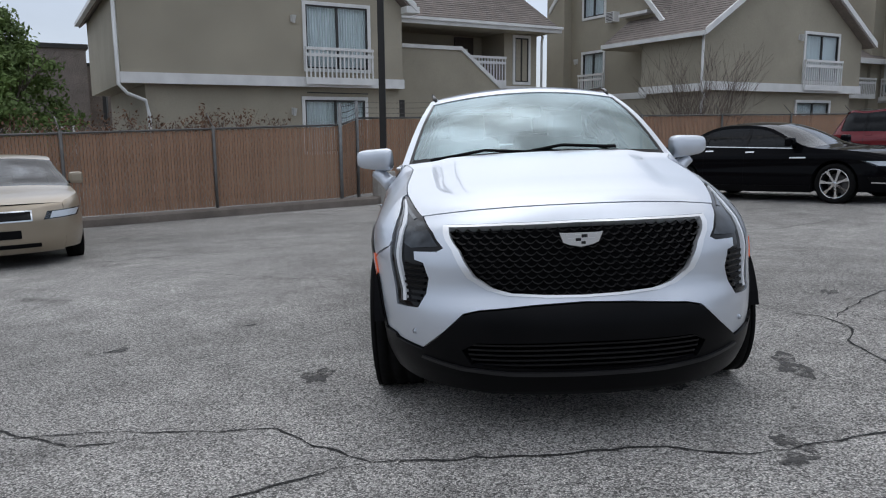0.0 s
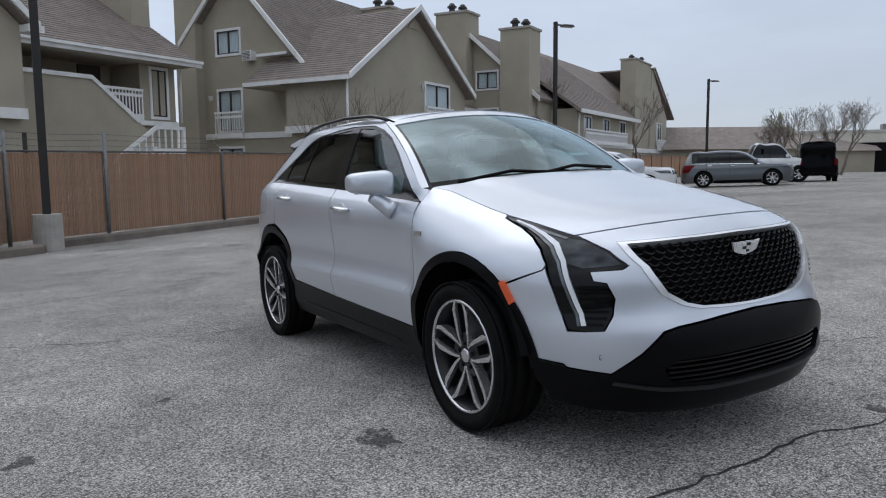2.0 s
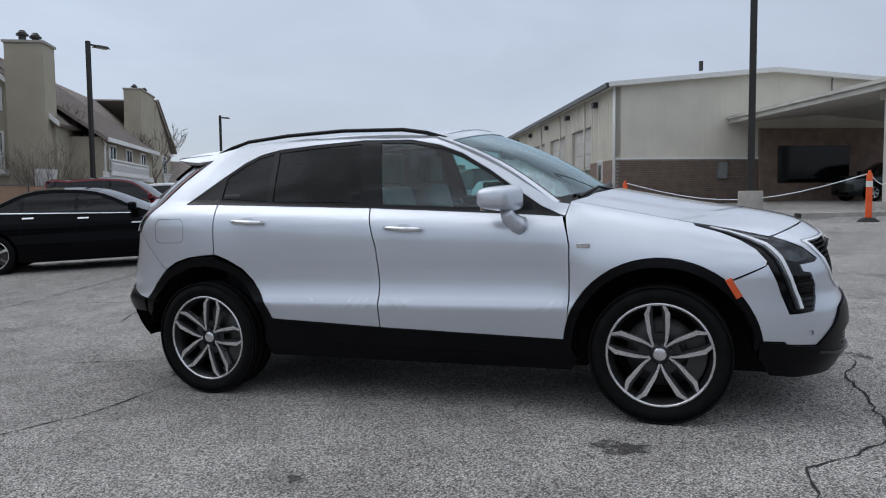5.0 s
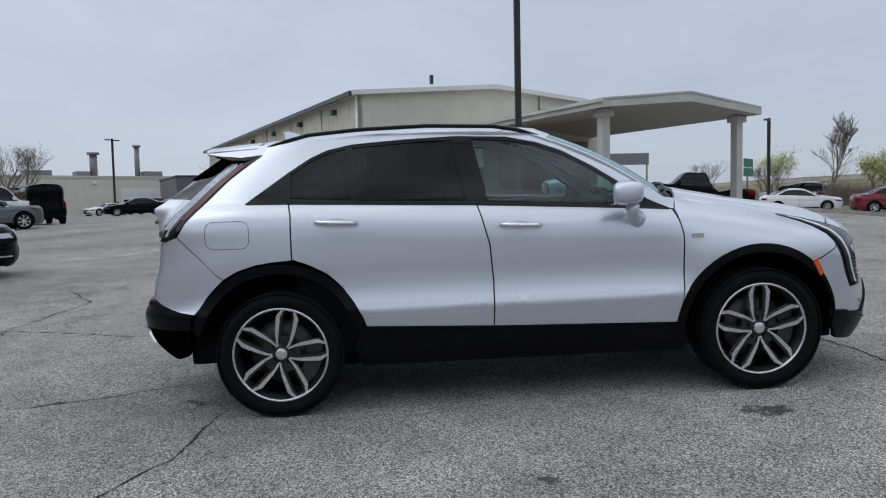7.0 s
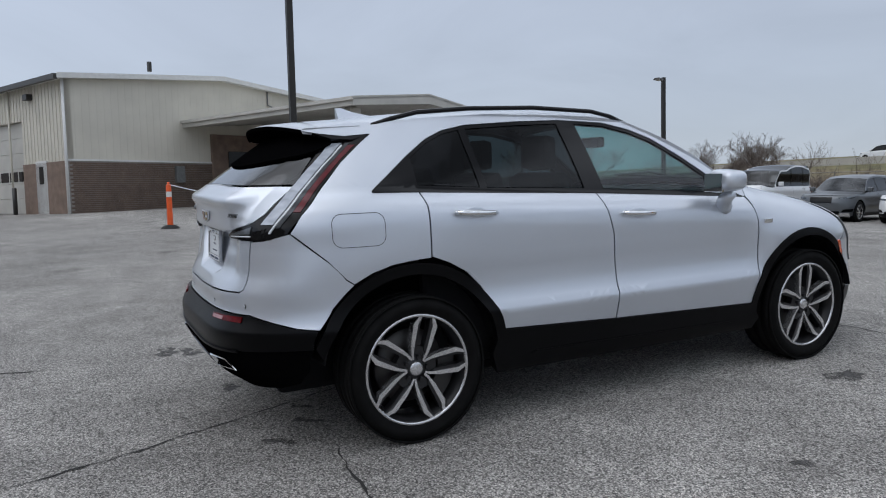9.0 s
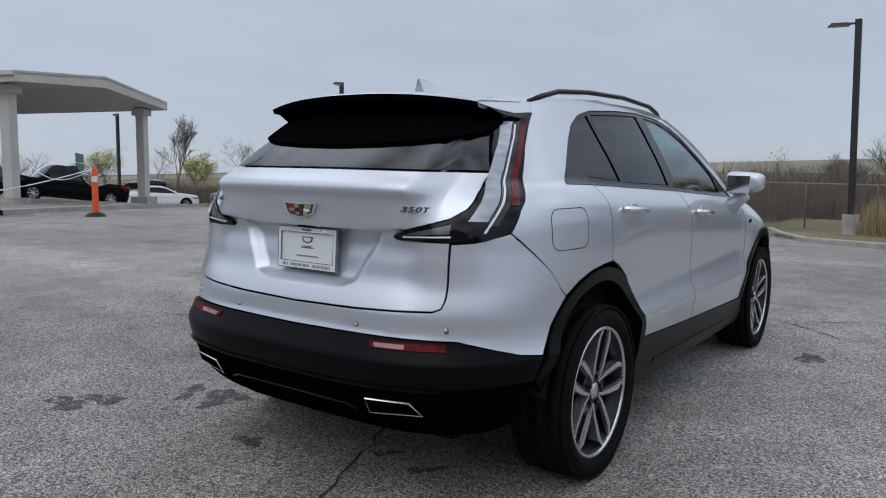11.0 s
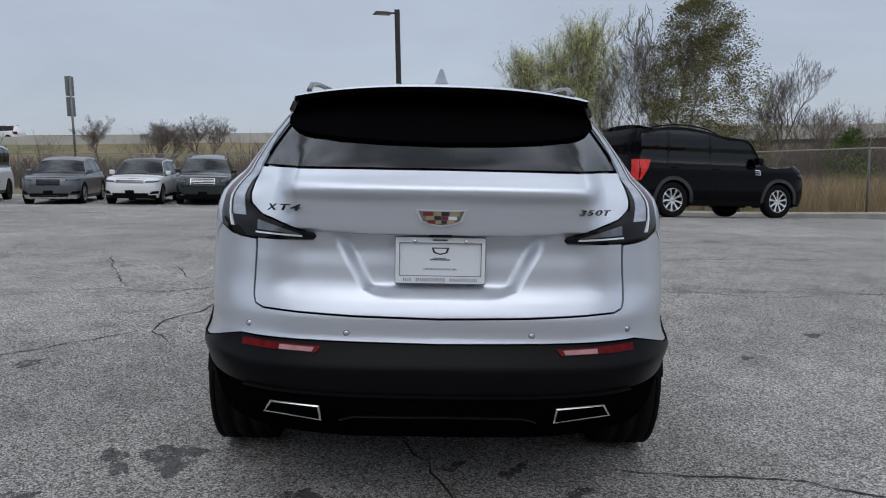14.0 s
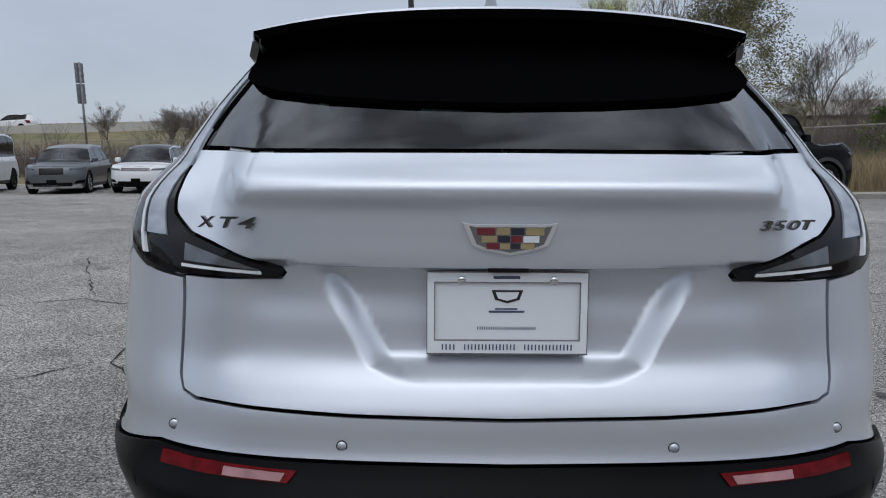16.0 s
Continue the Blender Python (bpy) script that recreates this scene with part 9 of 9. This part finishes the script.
make_car("sedan", "white sedan before the hall", 68.0, 22.5, 60, 4.8, 1.85, 1.43, 2.8, "paint_white", rim=0.22, tyre=0.33)
make_car("sedan", "dark sedan before the hall", 64.0, 19.8, 60, 4.9, 1.86, 1.43, 2.85, "paint_dgreen", rim=0.22, tyre=0.33)
make_car("suv", "white off-road wagon on the highway", -13.0, -78.0, 92, 4.9, 1.95, 1.85, 2.85, "paint_white", rim=0.23, tyre=0.38, lift=3.2)
make_car("suv", "white crossover on the highway", 47.0, -78.0, 88, 4.9, 1.95, 1.85, 2.85, "paint_white", rim=0.23, tyre=0.38, lift=3.2)


# ---- trees, brush and grass ----
def branch_tree(rng, height, trunk_r, spread, depth, forks, lean=0.15, bend=0.25, stems=1, start=0.25):
    """Limbs as tapering segments: rows of (from, to, radius, radius). Also returns the twig tips."""
    segs, tips = [], []

    def grow(p, d, ln, r, lev):
        n = 3
        for i in range(n):
            q = p + d * (ln / n)
            d2 = (d + Vector((rng.uniform(-1, 1), rng.uniform(-1, 1), rng.uniform(-0.4, 0.8))) * bend * 0.35).normalized()
            r2 = r * 0.84
            segs.append((p, q, r, r2))
            if lev < depth and (i > 0 or lev > 0):
                for _ in range(forks if i == n - 1 else max(1, forks - 2)):
                    side = Vector((rng.uniform(-1, 1), rng.uniform(-1, 1), rng.uniform(-0.1, 0.75))).normalized()
                    grow(q, (d2 + side * spread).normalized(), ln * rng.uniform(0.52, 0.74), r2 * 0.62, lev + 1)
            p, d, r = q, d2, r2
        if lev >= depth:
            tips.append((p, d))

    for k in range(stems):
        a = 2 * math.pi * k / max(1, stems) + rng.uniform(-0.4, 0.4)
        ln = lean if stems == 1 else lean + 0.22
        grow(Vector((0.12 * math.cos(a) * (stems > 1), 0.12 * math.sin(a) * (stems > 1), 0)), Vector((ln * math.cos(a), ln * math.sin(a), 1)).normalized(), height * rng.uniform(0.42, 0.52), trunk_r, 0)
    return segs, tips


def segs_mesh(name, segs, mat, parent, thin, sides_of=lambda r: 7 if r > 0.05 else 3, kind=None):
    vv, ff = [], []
    for p, q, r, r2 in segs:
        r, r2 = max(r, thin), max(r2, thin)
        sd = sides_of(r)
        d = (q - p).normalized()
        u = d.orthogonal().normalized()
        w = d.cross(u)
        b = len(vv)
        for c, rr in ((p, r), (q, r2)):
            vv += [tuple(c + (u * math.cos(2 * math.pi * k / sd) + w * math.sin(2 * math.pi * k / sd)) * rr) for k in range(sd)]
        ff += [(b + k, b + (k + 1) % sd, b + sd + (k + 1) % sd, b + sd + k) for k in range(sd)]
    ob = mesh_object(name, vv, ff, mat, parent, smooth=True)
    if kind:
        ob["kind"] = kind
    return ob


def leaf_mesh(name, points, size, mat, parent, rng, per=4, spread=0.25):
    vv, ff = [], []
    for p, d in points:
        for _ in range(per):
            c = p + Vector((rng.gauss(0, spread), rng.gauss(0, spread), rng.gauss(0, spread)))
            a = Vector((rng.uniform(-1, 1), rng.uniform(-1, 1), rng.uniform(-1, 1))).normalized()
            e = a.orthogonal().normalized()
            s = size * rng.uniform(0.6, 1.4)
            b = len(vv)
            vv += [tuple(c - a * s), tuple(c + e * s * 0.45), tuple(c + a * s), tuple(c - e * s * 0.45)]
            ff.append((b, b + 1, b + 2, b + 3))
    ob = mesh_object(name, vv, ff, mat, parent)
    return ob


def plant_z(x, y):
    return float(bank_z(np.array(float(x)), np.array(float(y)))) if y < -27 else float(ground_z(x, y))


def make_tree(x, y, height, label, seed, leaf=None, per=3, size=0.09, spread=0.25, forks=3, depth=4, trunk=0.14, stems=1, bark="bark", thin=0.008, fork_spread=0.75, category="tree", group="trees", lspread=0.2):
    rng = random.Random(seed)
    t = empty("tree", Matrix.Translation((x, y, plant_z(x, y) - 0.05)) @ Matrix.Rotation(rng.uniform(0, 6.28), 4, "Z"), label, category, group)
    segs, tips = branch_tree(rng, height, trunk, fork_spread, depth, forks, stems=stems, bend=0.5)
    top = max(q.z for _, q, _, _ in segs)
    k = height / top
    segs = [(p * k, q * k, r, r2) for p, q, r, r2 in segs]
    tips = [(p * k, d) for p, d in tips]
    big = [s for s in segs if s[2] > trunk * 0.55]
    small = [s for s in segs if s[2] <= trunk * 0.55]
    segs_mesh("trunk", big, M[bark], t, thin)
    segs_mesh("branchwork", small, M[bark], t, thin, kind="stuff")
    if leaf:
        leaf_mesh("crown", tips, size, M[leaf], t, rng, per, lspread)
    return t


def clump_tree(x, y, height, radius, label, seed, leaf="dark_leaf", n=9000, size=0.11, category="tree", name="tree", skirt=0.08, cone=False, limbs=3):
    """A dense crown: limbs inside, leaves gathered in uneven clumps."""
    rng = random.Random(seed)
    t = empty(name, Matrix.Translation((x, y, plant_z(x, y) - 0.05)), label, category, "trees")
    segs, tips = branch_tree(rng, height * 0.9, 0.16, 0.6, limbs, 3, bend=0.4)
    segs_mesh("trunk", segs, M["bark"], t, 0.012)
    clumps = []
    for _ in range(max(90, n // 110)):
        h = skirt + (1.0 - skirt) * rng.random() ** 1.15
        if cone:
            wide = (1 - h) ** 0.40 * (0.75 + 0.25 * min(1.0, h / 0.25)) + 0.03
        else:
            wide = math.sin(math.pi * min(0.97, 0.12 + 0.85 * h)) ** 0.7
        a = rng.uniform(0, 6.28)
        lobe = 1 + 0.16 * math.sin(3 * a + seed) + 0.10 * math.sin(7 * h * 6.28 + 2 * a)
        rr = radius * wide * lobe * rng.random() ** 0.45
        clumps.append((Vector((rr * math.cos(a), rr * math.sin(a), h * height)), rng.uniform(0.10, 0.26) * (radius / 2.2) ** 0.5))
    pts = []
    for i in range(n):
        c, s = clumps[rng.randrange(len(clumps))]
        pts.append((c + Vector((rng.gauss(0, s), rng.gauss(0, s), rng.gauss(0, s * 0.7))), None))
    pts = [(p, d) for p, d in pts if p.z > 0.1]
    leaf_mesh("crown", pts, size, M[leaf], t, rng, 1, 0.02)
    return t


def brush(x, y, height, width, label, seed, stems=60, mat="bare_twig", name="bush", leaf=None, per=2, size=0.05, category="bush", z=None):
    """Bare thin stems fanning up from the ground."""
    rng = random.Random(seed)
    t = empty(name, Matrix.Translation((x, y, plant_z(x, y) - 0.03 if z is None else z)), label, category, "bushes")
    segs, tips = [], []
    for _ in range(stems):
        a, rr = rng.uniform(0, 6.28), rng.uniform(0, 0.3) * width
        p = Vector((rr * math.cos(a), rr * math.sin(a), 0))
        d = Vector((math.cos(a) * rng.uniform(0, 0.75), math.sin(a) * rng.uniform(0, 0.75), 1)).normalized()
        ln = height * rng.uniform(0.55, 1.05)
        r = 0.012
        for i in range(4):
            q = p + d * ln / 4
            segs.append((p, q, r, r * 0.7))
            if i > 0:
                for _ in range(3):
                    dd = (d + Vector((rng.uniform(-1, 1), rng.uniform(-1, 1), rng.uniform(-0.2, 0.6))) * 0.7).normalized()
                    e = q + dd * ln * rng.uniform(0.12, 0.3)
                    segs.append((q, e, r * 0.55, r * 0.3))
                    tips.append((e, dd))
            p, r = q, r * 0.75
            d = (d + Vector((rng.uniform(-1, 1), rng.uniform(-1, 1), 0.1)) * 0.2).normalized()
    segs_mesh("twig_mass", segs, M[mat], t, 0.005, lambda r: 3, kind="stuff")
    if leaf:
        leaf_mesh("foliage", tips, size, M[leaf], t, rng, per, 0.08)
    return t


# by the apartments
for e, n, h, w, sd in ((11.3, 1.4, 3.6, 2.0, 1), (27.0, 0.8, 3.4, 3.0, 6)):
    p = in_fence(e, n)
    brush(p.x, p.y, h, w, "bare twiggy shrub behind the fence", 10 + sd, 110)
for e, n, h, w, sd in ((-3.9, 5.0, 2.2, 2.4, 1), (-5.0, 5.2, 2.0, 2.0, 2), (-7.0, 4.6, 2.1, 2.6, 3), (-9.2, 4.8, 2.0, 2.6, 4)):
    p = in_fence(e, n)
    brush(p.x, p.y, h, w, "reddish leafy shrub behind the fence", 20 + sd, 70, leaf="rust_leaf", per=4, size=0.05)
p = in_fence(-9.9, 9.0)
clump_tree(p.x, p.y, 5.75, 1.75, "leafy green tree with white blossom behind the fence", 31, "green_leaf", 34000, 0.075)
# white board over the fence, built as a box; foot and handle are added
cab = tagged(box("utility_cabinet", 0, 1.25, 0, 0.6, 0, 2.75, M["white_metal"]), "tall white box behind the fence", "cabinet")
cab.matrix_world = FENCE @ Matrix.Translation((26.6, 0.8, 0.0))
box("handle", 0.5, 0.56, -0.05, 0.0, 1.9, 2.3, M["dark_frame"], cab)
for e, n, sd in ((31.0, 1.0, 1), (43.5, -0.7, 2)):
    p = in_fence(e, n)
    make_tree(p.x, p.y, 6.4, "bare spreading tree before the apartments", 40 + sd, forks=3, depth=4, trunk=0.12, thin=0.012, fork_spread=0.85)
make_tree(61, 40, 6.5, "bare tree with first leaves beyond the lot", 45, "spring_leaf", 1, 0.06, forks=3, depth=4, trunk=0.12, thin=0.014)
for x, y, h, sd in ((52, 31, 5.6, 1), (56, 31.5, 6.2, 2), (49, 33, 4.8, 3), (88, 22, 8, 4)):
    make_tree(x, y, h, "bare grey tree behind parked cars", 50 + sd, forks=3, depth=4, trunk=0.13, thin=0.006, fork_spread=0.95, stems=2)

# along the far edge, behind the open fence
make_tree(48.3, -30.8, 7.0, "tall bare tree beyond the canopy", 68, forks=3, depth=5, trunk=0.12, thin=0.005, fork_spread=0.42)
make_tree(-6.0, -30.6, 8.6, "slender many-stemmed tree with pale spring leaves", 61, "spring_leaf", 3, 0.036, forks=3, depth=5, trunk=0.07, stems=4, thin=0.004, fork_spread=0.46, lspread=0.14)
make_tree(-8.6, -31.2, 7.4, "slender tree with pale spring leaves", 62, "spring_leaf", 3, 0.036, forks=3, depth=4, trunk=0.06, stems=4, thin=0.004, fork_spread=0.46, lspread=0.14)
clump_tree(-11.4, -27.2, 8.7, 3.2, "large olive-green evergreen tree behind the fence", 63, "dark_leaf", 66000, 0.045, skirt=0.10, cone=True, limbs=4)
make_tree(-14.6, -27.6, 6.4, "bare grey tree beside the evergreen", 64, forks=3, depth=5, trunk=0.13, thin=0.004, fork_spread=0.75)
make_tree(-9.6, -28.4, 7.4, "bare grey tree beside the evergreen", 65, forks=3, depth=5, trunk=0.11, thin=0.004, fork_spread=0.7)
clump_tree(-19.7, -30.1, 3.2, 1.2, "small green conifer behind the fence", 66, "green_leaf", 3500, 0.07)
clump_tree(-1.6, -29.5, 3.9, 1.5, "bright green leafy tree behind the lamp", 67, "green_leaf", 8000, 0.07)
rng = random.Random(5)
k = 0
for x, y, h, lf in ((-4.5, -42, 5.2, "spring_leaf"), (-8, -46, 5.5, "spring_leaf"), (-14, -50, 5.0, None), (-21, -44, 5.2, None), (-26, -46, 5.6, None), (-33, -42, 5.4, None), (-39, -45, 5.8, None), (-24, -38, 4.4, None), (-30, -52, 5, None),
                    (0.5, -44, 4.8, None), (5.5, -56, 4.2, None), (9, -52, 4.0, "spring_leaf"), (17, -52, 4.8, None), (21, -54, 4.4, None), (25, -52, 4.6, None), (28.5, -36, 4.6, None), (33, -37, 4.4, None), (37, -52, 4.6, None), (44, -55, 5.2, None),
                    (48, -57, 4.6, None), (56, -56, 4.4, None), (62, -50, 6.8, None), (66, -46, 5.0, "spring_leaf"), (70, -44, 5.4, "spring_leaf"), (74, -40, 5.8, "spring_leaf"), (80, -42, 5, None), (86, -38, 5.5, None), (95, -40, 5.5, None)):
    k += 1
    make_tree(x, y, h, "pale budding tree on the bank" if lf else "bare winter tree on the bank", 100 + k, lf, 2, 0.08, forks=3, depth=5 if x in (17, 21, 25, 44, 48, -4.5) else 3 + (k % 3 != 0), trunk=0.11, stems=1 + k % 3, thin=0.004 if x in (17, 21, 25, 44, 48, -4.5) else 0.006, fork_spread=1.0, lspread=0.25, bark="bare_twig")


def scrub(name, label, area, count, h0, h1, mat, seed, lean=0.5, thin=0.006, kinds="grass"):
    """Uncountable stalks over an area, one object."""
    rng = random.Random(seed)
    vv, ff = [], []
    for _ in range(count):
        x, y = area(rng)
        z = plant_z(x, y) + 0.05
        h = rng.uniform(h0, h1)
        a = rng.uniform(0, 6.28)
        t = thin * rng.uniform(0.7, 1.6)
        lx, ly = rng.gauss(0, lean) * h, rng.gauss(0, lean) * h
        dx, dy = math.cos(a) * t, math.sin(a) * t
        b = len(vv)
        vv += [(x - dx, y - dy, z), (x + dx, y + dy, z), (x + lx * 0.4 + dx * 0.8, y + ly * 0.4 + dy * 0.8, z + h * 0.6), (x + lx * 0.4 - dx * 0.8, y + ly * 0.4 - dy * 0.8, z + h * 0.6), (x + lx, y + ly, z + h)]
        ff += [(b, b + 1, b + 2, b + 3), (b + 3, b + 2, b + 4)]
    return tagged(mesh_object(name, vv, ff, mat), label, kinds, kind="stuff")


scrub("dry_grass", "tall tan dry grass behind the open fence", lambda r: (lambda t: (-34 + 35 * t, -16.6 - 8.0 * max(0, (t - 0.62) / 0.38) - r.uniform(0, 9)))(r.random()), 26000, 0.7, 1.55, M["dry_grass"], 1, 0.22, 0.010)
scrub("brown_scrub", "tangled brown scrub behind the parked row", lambda r: (r.uniform(4, 62), -30.5 - r.random() * 12), 24000, 0.5, 1.7, M["bare_twig"], 2, 0.45, 0.012)
scrub("brown_scrub", "tangled brown scrub below the highway", lambda r: (r.uniform(-46, 10), -34 - r.random() * 16), 26000, 0.8, 3.2, M["bare_twig"], 3, 0.35, 0.014)
scrub("short_grass", "short green-brown grass of the verge", lambda r: (lambda t: (-9 + 12.6 * t, -16.2 - 7.2 * t - r.uniform(0, 5.5)))(r.random()), 15000, 0.03, 0.10, M["green_leaf"], 4, 0.5, 0.008)
scrub("leaf_litter", "dead leaves and twigs at the fence foot", lambda r: tuple(in_fence(r.uniform(-3.0, 3.0), r.uniform(-0.4, -0.02)).xy), 900, 0.02, 0.06, M["rust_leaf"], 6, 1.2, 0.015, "leaves")
for j in range(16):
    brush(4 + 3.6 * j, -31 - (j % 4) * 1.2, rng.uniform(1.6, 2.6), 2.2, "bare brown bush behind the parked row", 200 + j, 34)
for j in range(14):
    brush(-40 + 2.8 * j, -33 - (j % 5) * 1.5, rng.uniform(2.6, 4.2), 3.2, "bare reddish bush below the highway", 230 + j, 80)

# signs by the highway
def tall_sign(x, y, z0, z1, w, label, mat, turn=0.0):
    s = empty("road_sign", Matrix.Translation((x, y, plant_z(x, y))) @ Matrix.Rotation(turn, 4, "Z"), label, "sign", "road signs")
    tube("post", [(0, 0, 0), (0, 0, z1)], 0.09, M["galv"], s)
    n = 2
    for k in range(n):
        h = (z1 - z0) / n
        bd = box("board", -w / 2, w / 2, -0.12, -0.06, z0 + k * h + 0.04, z0 + (k + 1) * h - 0.04, mat, s)
        for q in range(3):
            box("rib", -w / 2, w / 2, -0.06, -0.02, z0 + k * h + 0.15 + q * h / 3.2, z0 + k * h + 0.22 + q * h / 3.2, M["galv"], bd)


tall_sign(28.4, -55.5, 4.5, 7.7, 0.72, "tall narrow sign seen edge-on by the highway", M["sign_back"], radians(60))
tall_sign(66, -33, 2.6, 4.4, 3.2, "green highway sign on a steel post", M["sign_green"], radians(-40))
gs = empty("overhead_sign", Matrix.Translation((72, -22, 1.0)), "grey gantry sign far beyond the lot", "sign", "road signs")
for v in (-3, 3):
    tube("post", [(0, v, 0), (0, v, 4.6)], 0.1, M["galv"], gs)
box("board", -0.1, 0.1, -3.2, 3.2, 3.6, 4.8, M["sign_back"], gs)


# ---- cracks and stains on the asphalt ----
def ribbon(name, pts, width, mat, label, category, seed, wander=0.02, rise=0.004):
    rng = random.Random(seed)
    P = []
    for a, b in zip(pts, pts[1:]):
        n = max(2, int(math.dist(a, b) / 0.06))
        for k in range(n):
            t = k / n
            P.append((a[0] + (b[0] - a[0]) * t, a[1] + (b[1] - a[1]) * t))
    P.append(pts[-1])
    ox = oy = 0.0
    vv, ff = [], []
    for i, (x, y) in enumerate(P):
        ox = ox * 0.86 + rng.gauss(0, wander * 0.5)
        oy = oy * 0.86 + rng.gauss(0, wander * 0.5)
        q = P[min(i + 1, len(P) - 1)]
        o = P[max(0, i - 1)]
        d = Vector((q[0] - o[0], q[1] - o[1])).normalized()
        w = width * rng.uniform(0.15, 1.0) * min(1.0, 0.2 + i * 0.2, 0.2 + (len(P) - 1 - i) * 0.2)
        cx, cy = x + ox, y + oy
        for s in (-1, 1):
            px, py = cx - d.y * w * s, cy + d.x * w * s
            vv.append((px, py, float(ground_z(px, py)) + rise))
    for i in range(len(P) - 1):
        ff.append((2 * i, 2 * i + 1, 2 * i + 3, 2 * i + 2))
    ob = mesh_object(name, vv, [f[::-1] for f in ff], mat)
    return tagged(ob, label, category, kind="structure")


CRACKS = [
    [(-4.2, -2.15), (-2.63, -2.02), (-1.87, -1.98), (-1.62, -2.06), (-1.36, -2.04), (-1.16, -2.27), (-0.91, -2.44), (-0.27, -2.44), (0.31, -2.39), (0.62, -2.48), (1.3, -2.36), (2.31, -1.71), (2.82, -1.83), (3.78, -1.32), (5.2, -0.9)],
    [(-0.91, -2.45), (-1.13, -2.59), (-1.6, -2.9)],
    [(1.98, -0.46), (2.29, -0.16), (2.75, 0.34), (3.6, 0.7)],
    [(1.66, -0.05), (1.92, -0.33), (1.97, -0.59), (1.75, -1.01), (1.76, -1.43), (2.31, -1.71)],
    [(-4.2, 3.3), (-3.3, 2.75), (-2.3, 2.2), (-1.5, 1.85), (-0.7, 1.75)],
    [(-0.49, 3.16), (-0.11, 2.04), (0.02, 1.68), (0.2, 1.36), (0.3, 0.9)],
    [(2.77, -1.91), (3.24, -2.81), (3.6, -3.6)],
    [(2.35, -2.29), (2.7, -3.02)],
    [(3.68, -1.65), (5.57, -0.74), (8.64, 0.71)],
    [(-1.9, -2.05), (-2.26, -2.12), (-2.94, -1.8), (-3.88, -2.01), (-6.5, -2.2)],
    [(-9, 5.0), (-5, 6.4), (-1, 8.1), (2.0, 9.8)],
    [(-8, 2.9), (-4.6, 4.0), (-1.5, 5.2), (1.6, 6.3), (5, 7.2)],
    [(1.0, 4.0), (2.2, 4.6), (3.8, 4.4), (5.0, 5.2)],
    [(1.6, 3.0), (2.2, 4.6), (2.0, 5.8)],
    [(-2.2, -6.2), (-4.5, -6.6), (-7.5, -6.3)],
    [(-1.5, -3.6), (-4.0, -4.1), (-8, -4.0)],
    [(5.5, -6.5), (9, -5.6), (13, -5.2)],
]
for i, c in enumerate(CRACKS):
    ribbon("ground_crack_%d" % (i + 1), c, 0.009 if i < 10 else 0.014, M["crack"], "thin dark crack in the asphalt", "crack", 300 + i)


def stain(x, y, r, seed, k, stretch=1.6, turn=0.4):
    rng = random.Random(seed)
    n = 40
    ph = [rng.uniform(0, 6.28) for _ in range(5)]
    vv = [(x, y, float(ground_z(x, y)) + 0.003)]
    for i in range(n):
        a = 2 * math.pi * i / n
        rr = r * (1 + 0.32 * math.sin(2 * a + ph[0]) + 0.22 * math.sin(3 * a + ph[1]) + 0.16 * math.sin(5 * a + ph[2]) + 0.10 * math.sin(9 * a + ph[3]))
        px, py = rr * math.cos(a) * stretch, rr * math.sin(a)
        px, py = px * math.cos(turn) - py * math.sin(turn), px * math.sin(turn) + py * math.cos(turn)
        vv.append((x + px, y + py, float(ground_z(x + px, y + py)) + 0.003))
    ob = mesh_object("oil_stain_%d" % k, vv, [(0, i + 1, (i + 1) % n + 1) for i in range(n)], M["stain"])
    return tagged(ob, "small dark oil stain on the asphalt", "stain", kind="structure")


STAINS = [(1.68, 2.24, 0.15), (1.60, 2.08, 0.12), (1.11, 1.69, 0.15), (1.34, 1.71, 0.09), (0.52, 2.01, 0.09), (-0.07, 1.74, 0.06), (-0.32, 1.78, 0.06), (-1.30, -1.24, 0.11), (-2.02, 0.09, 0.055), (-2.75, -0.5, 0.08), (-0.55, 1.98, 0.06),
          (1.27, -1.4, 0.14), (0.80, -2.41, 0.10), (0.75, -2.56, 0.08), (0.52, -1.67, 0.09), (2.4, 0.4, 0.08), (1.9, -2.3, 0.12)]
for i, (x, y, r) in enumerate(STAINS):
    stain(x, y, r * 0.62, 400 + i, i + 1, 1.2 + (i % 4) * 0.3, i * 0.7)
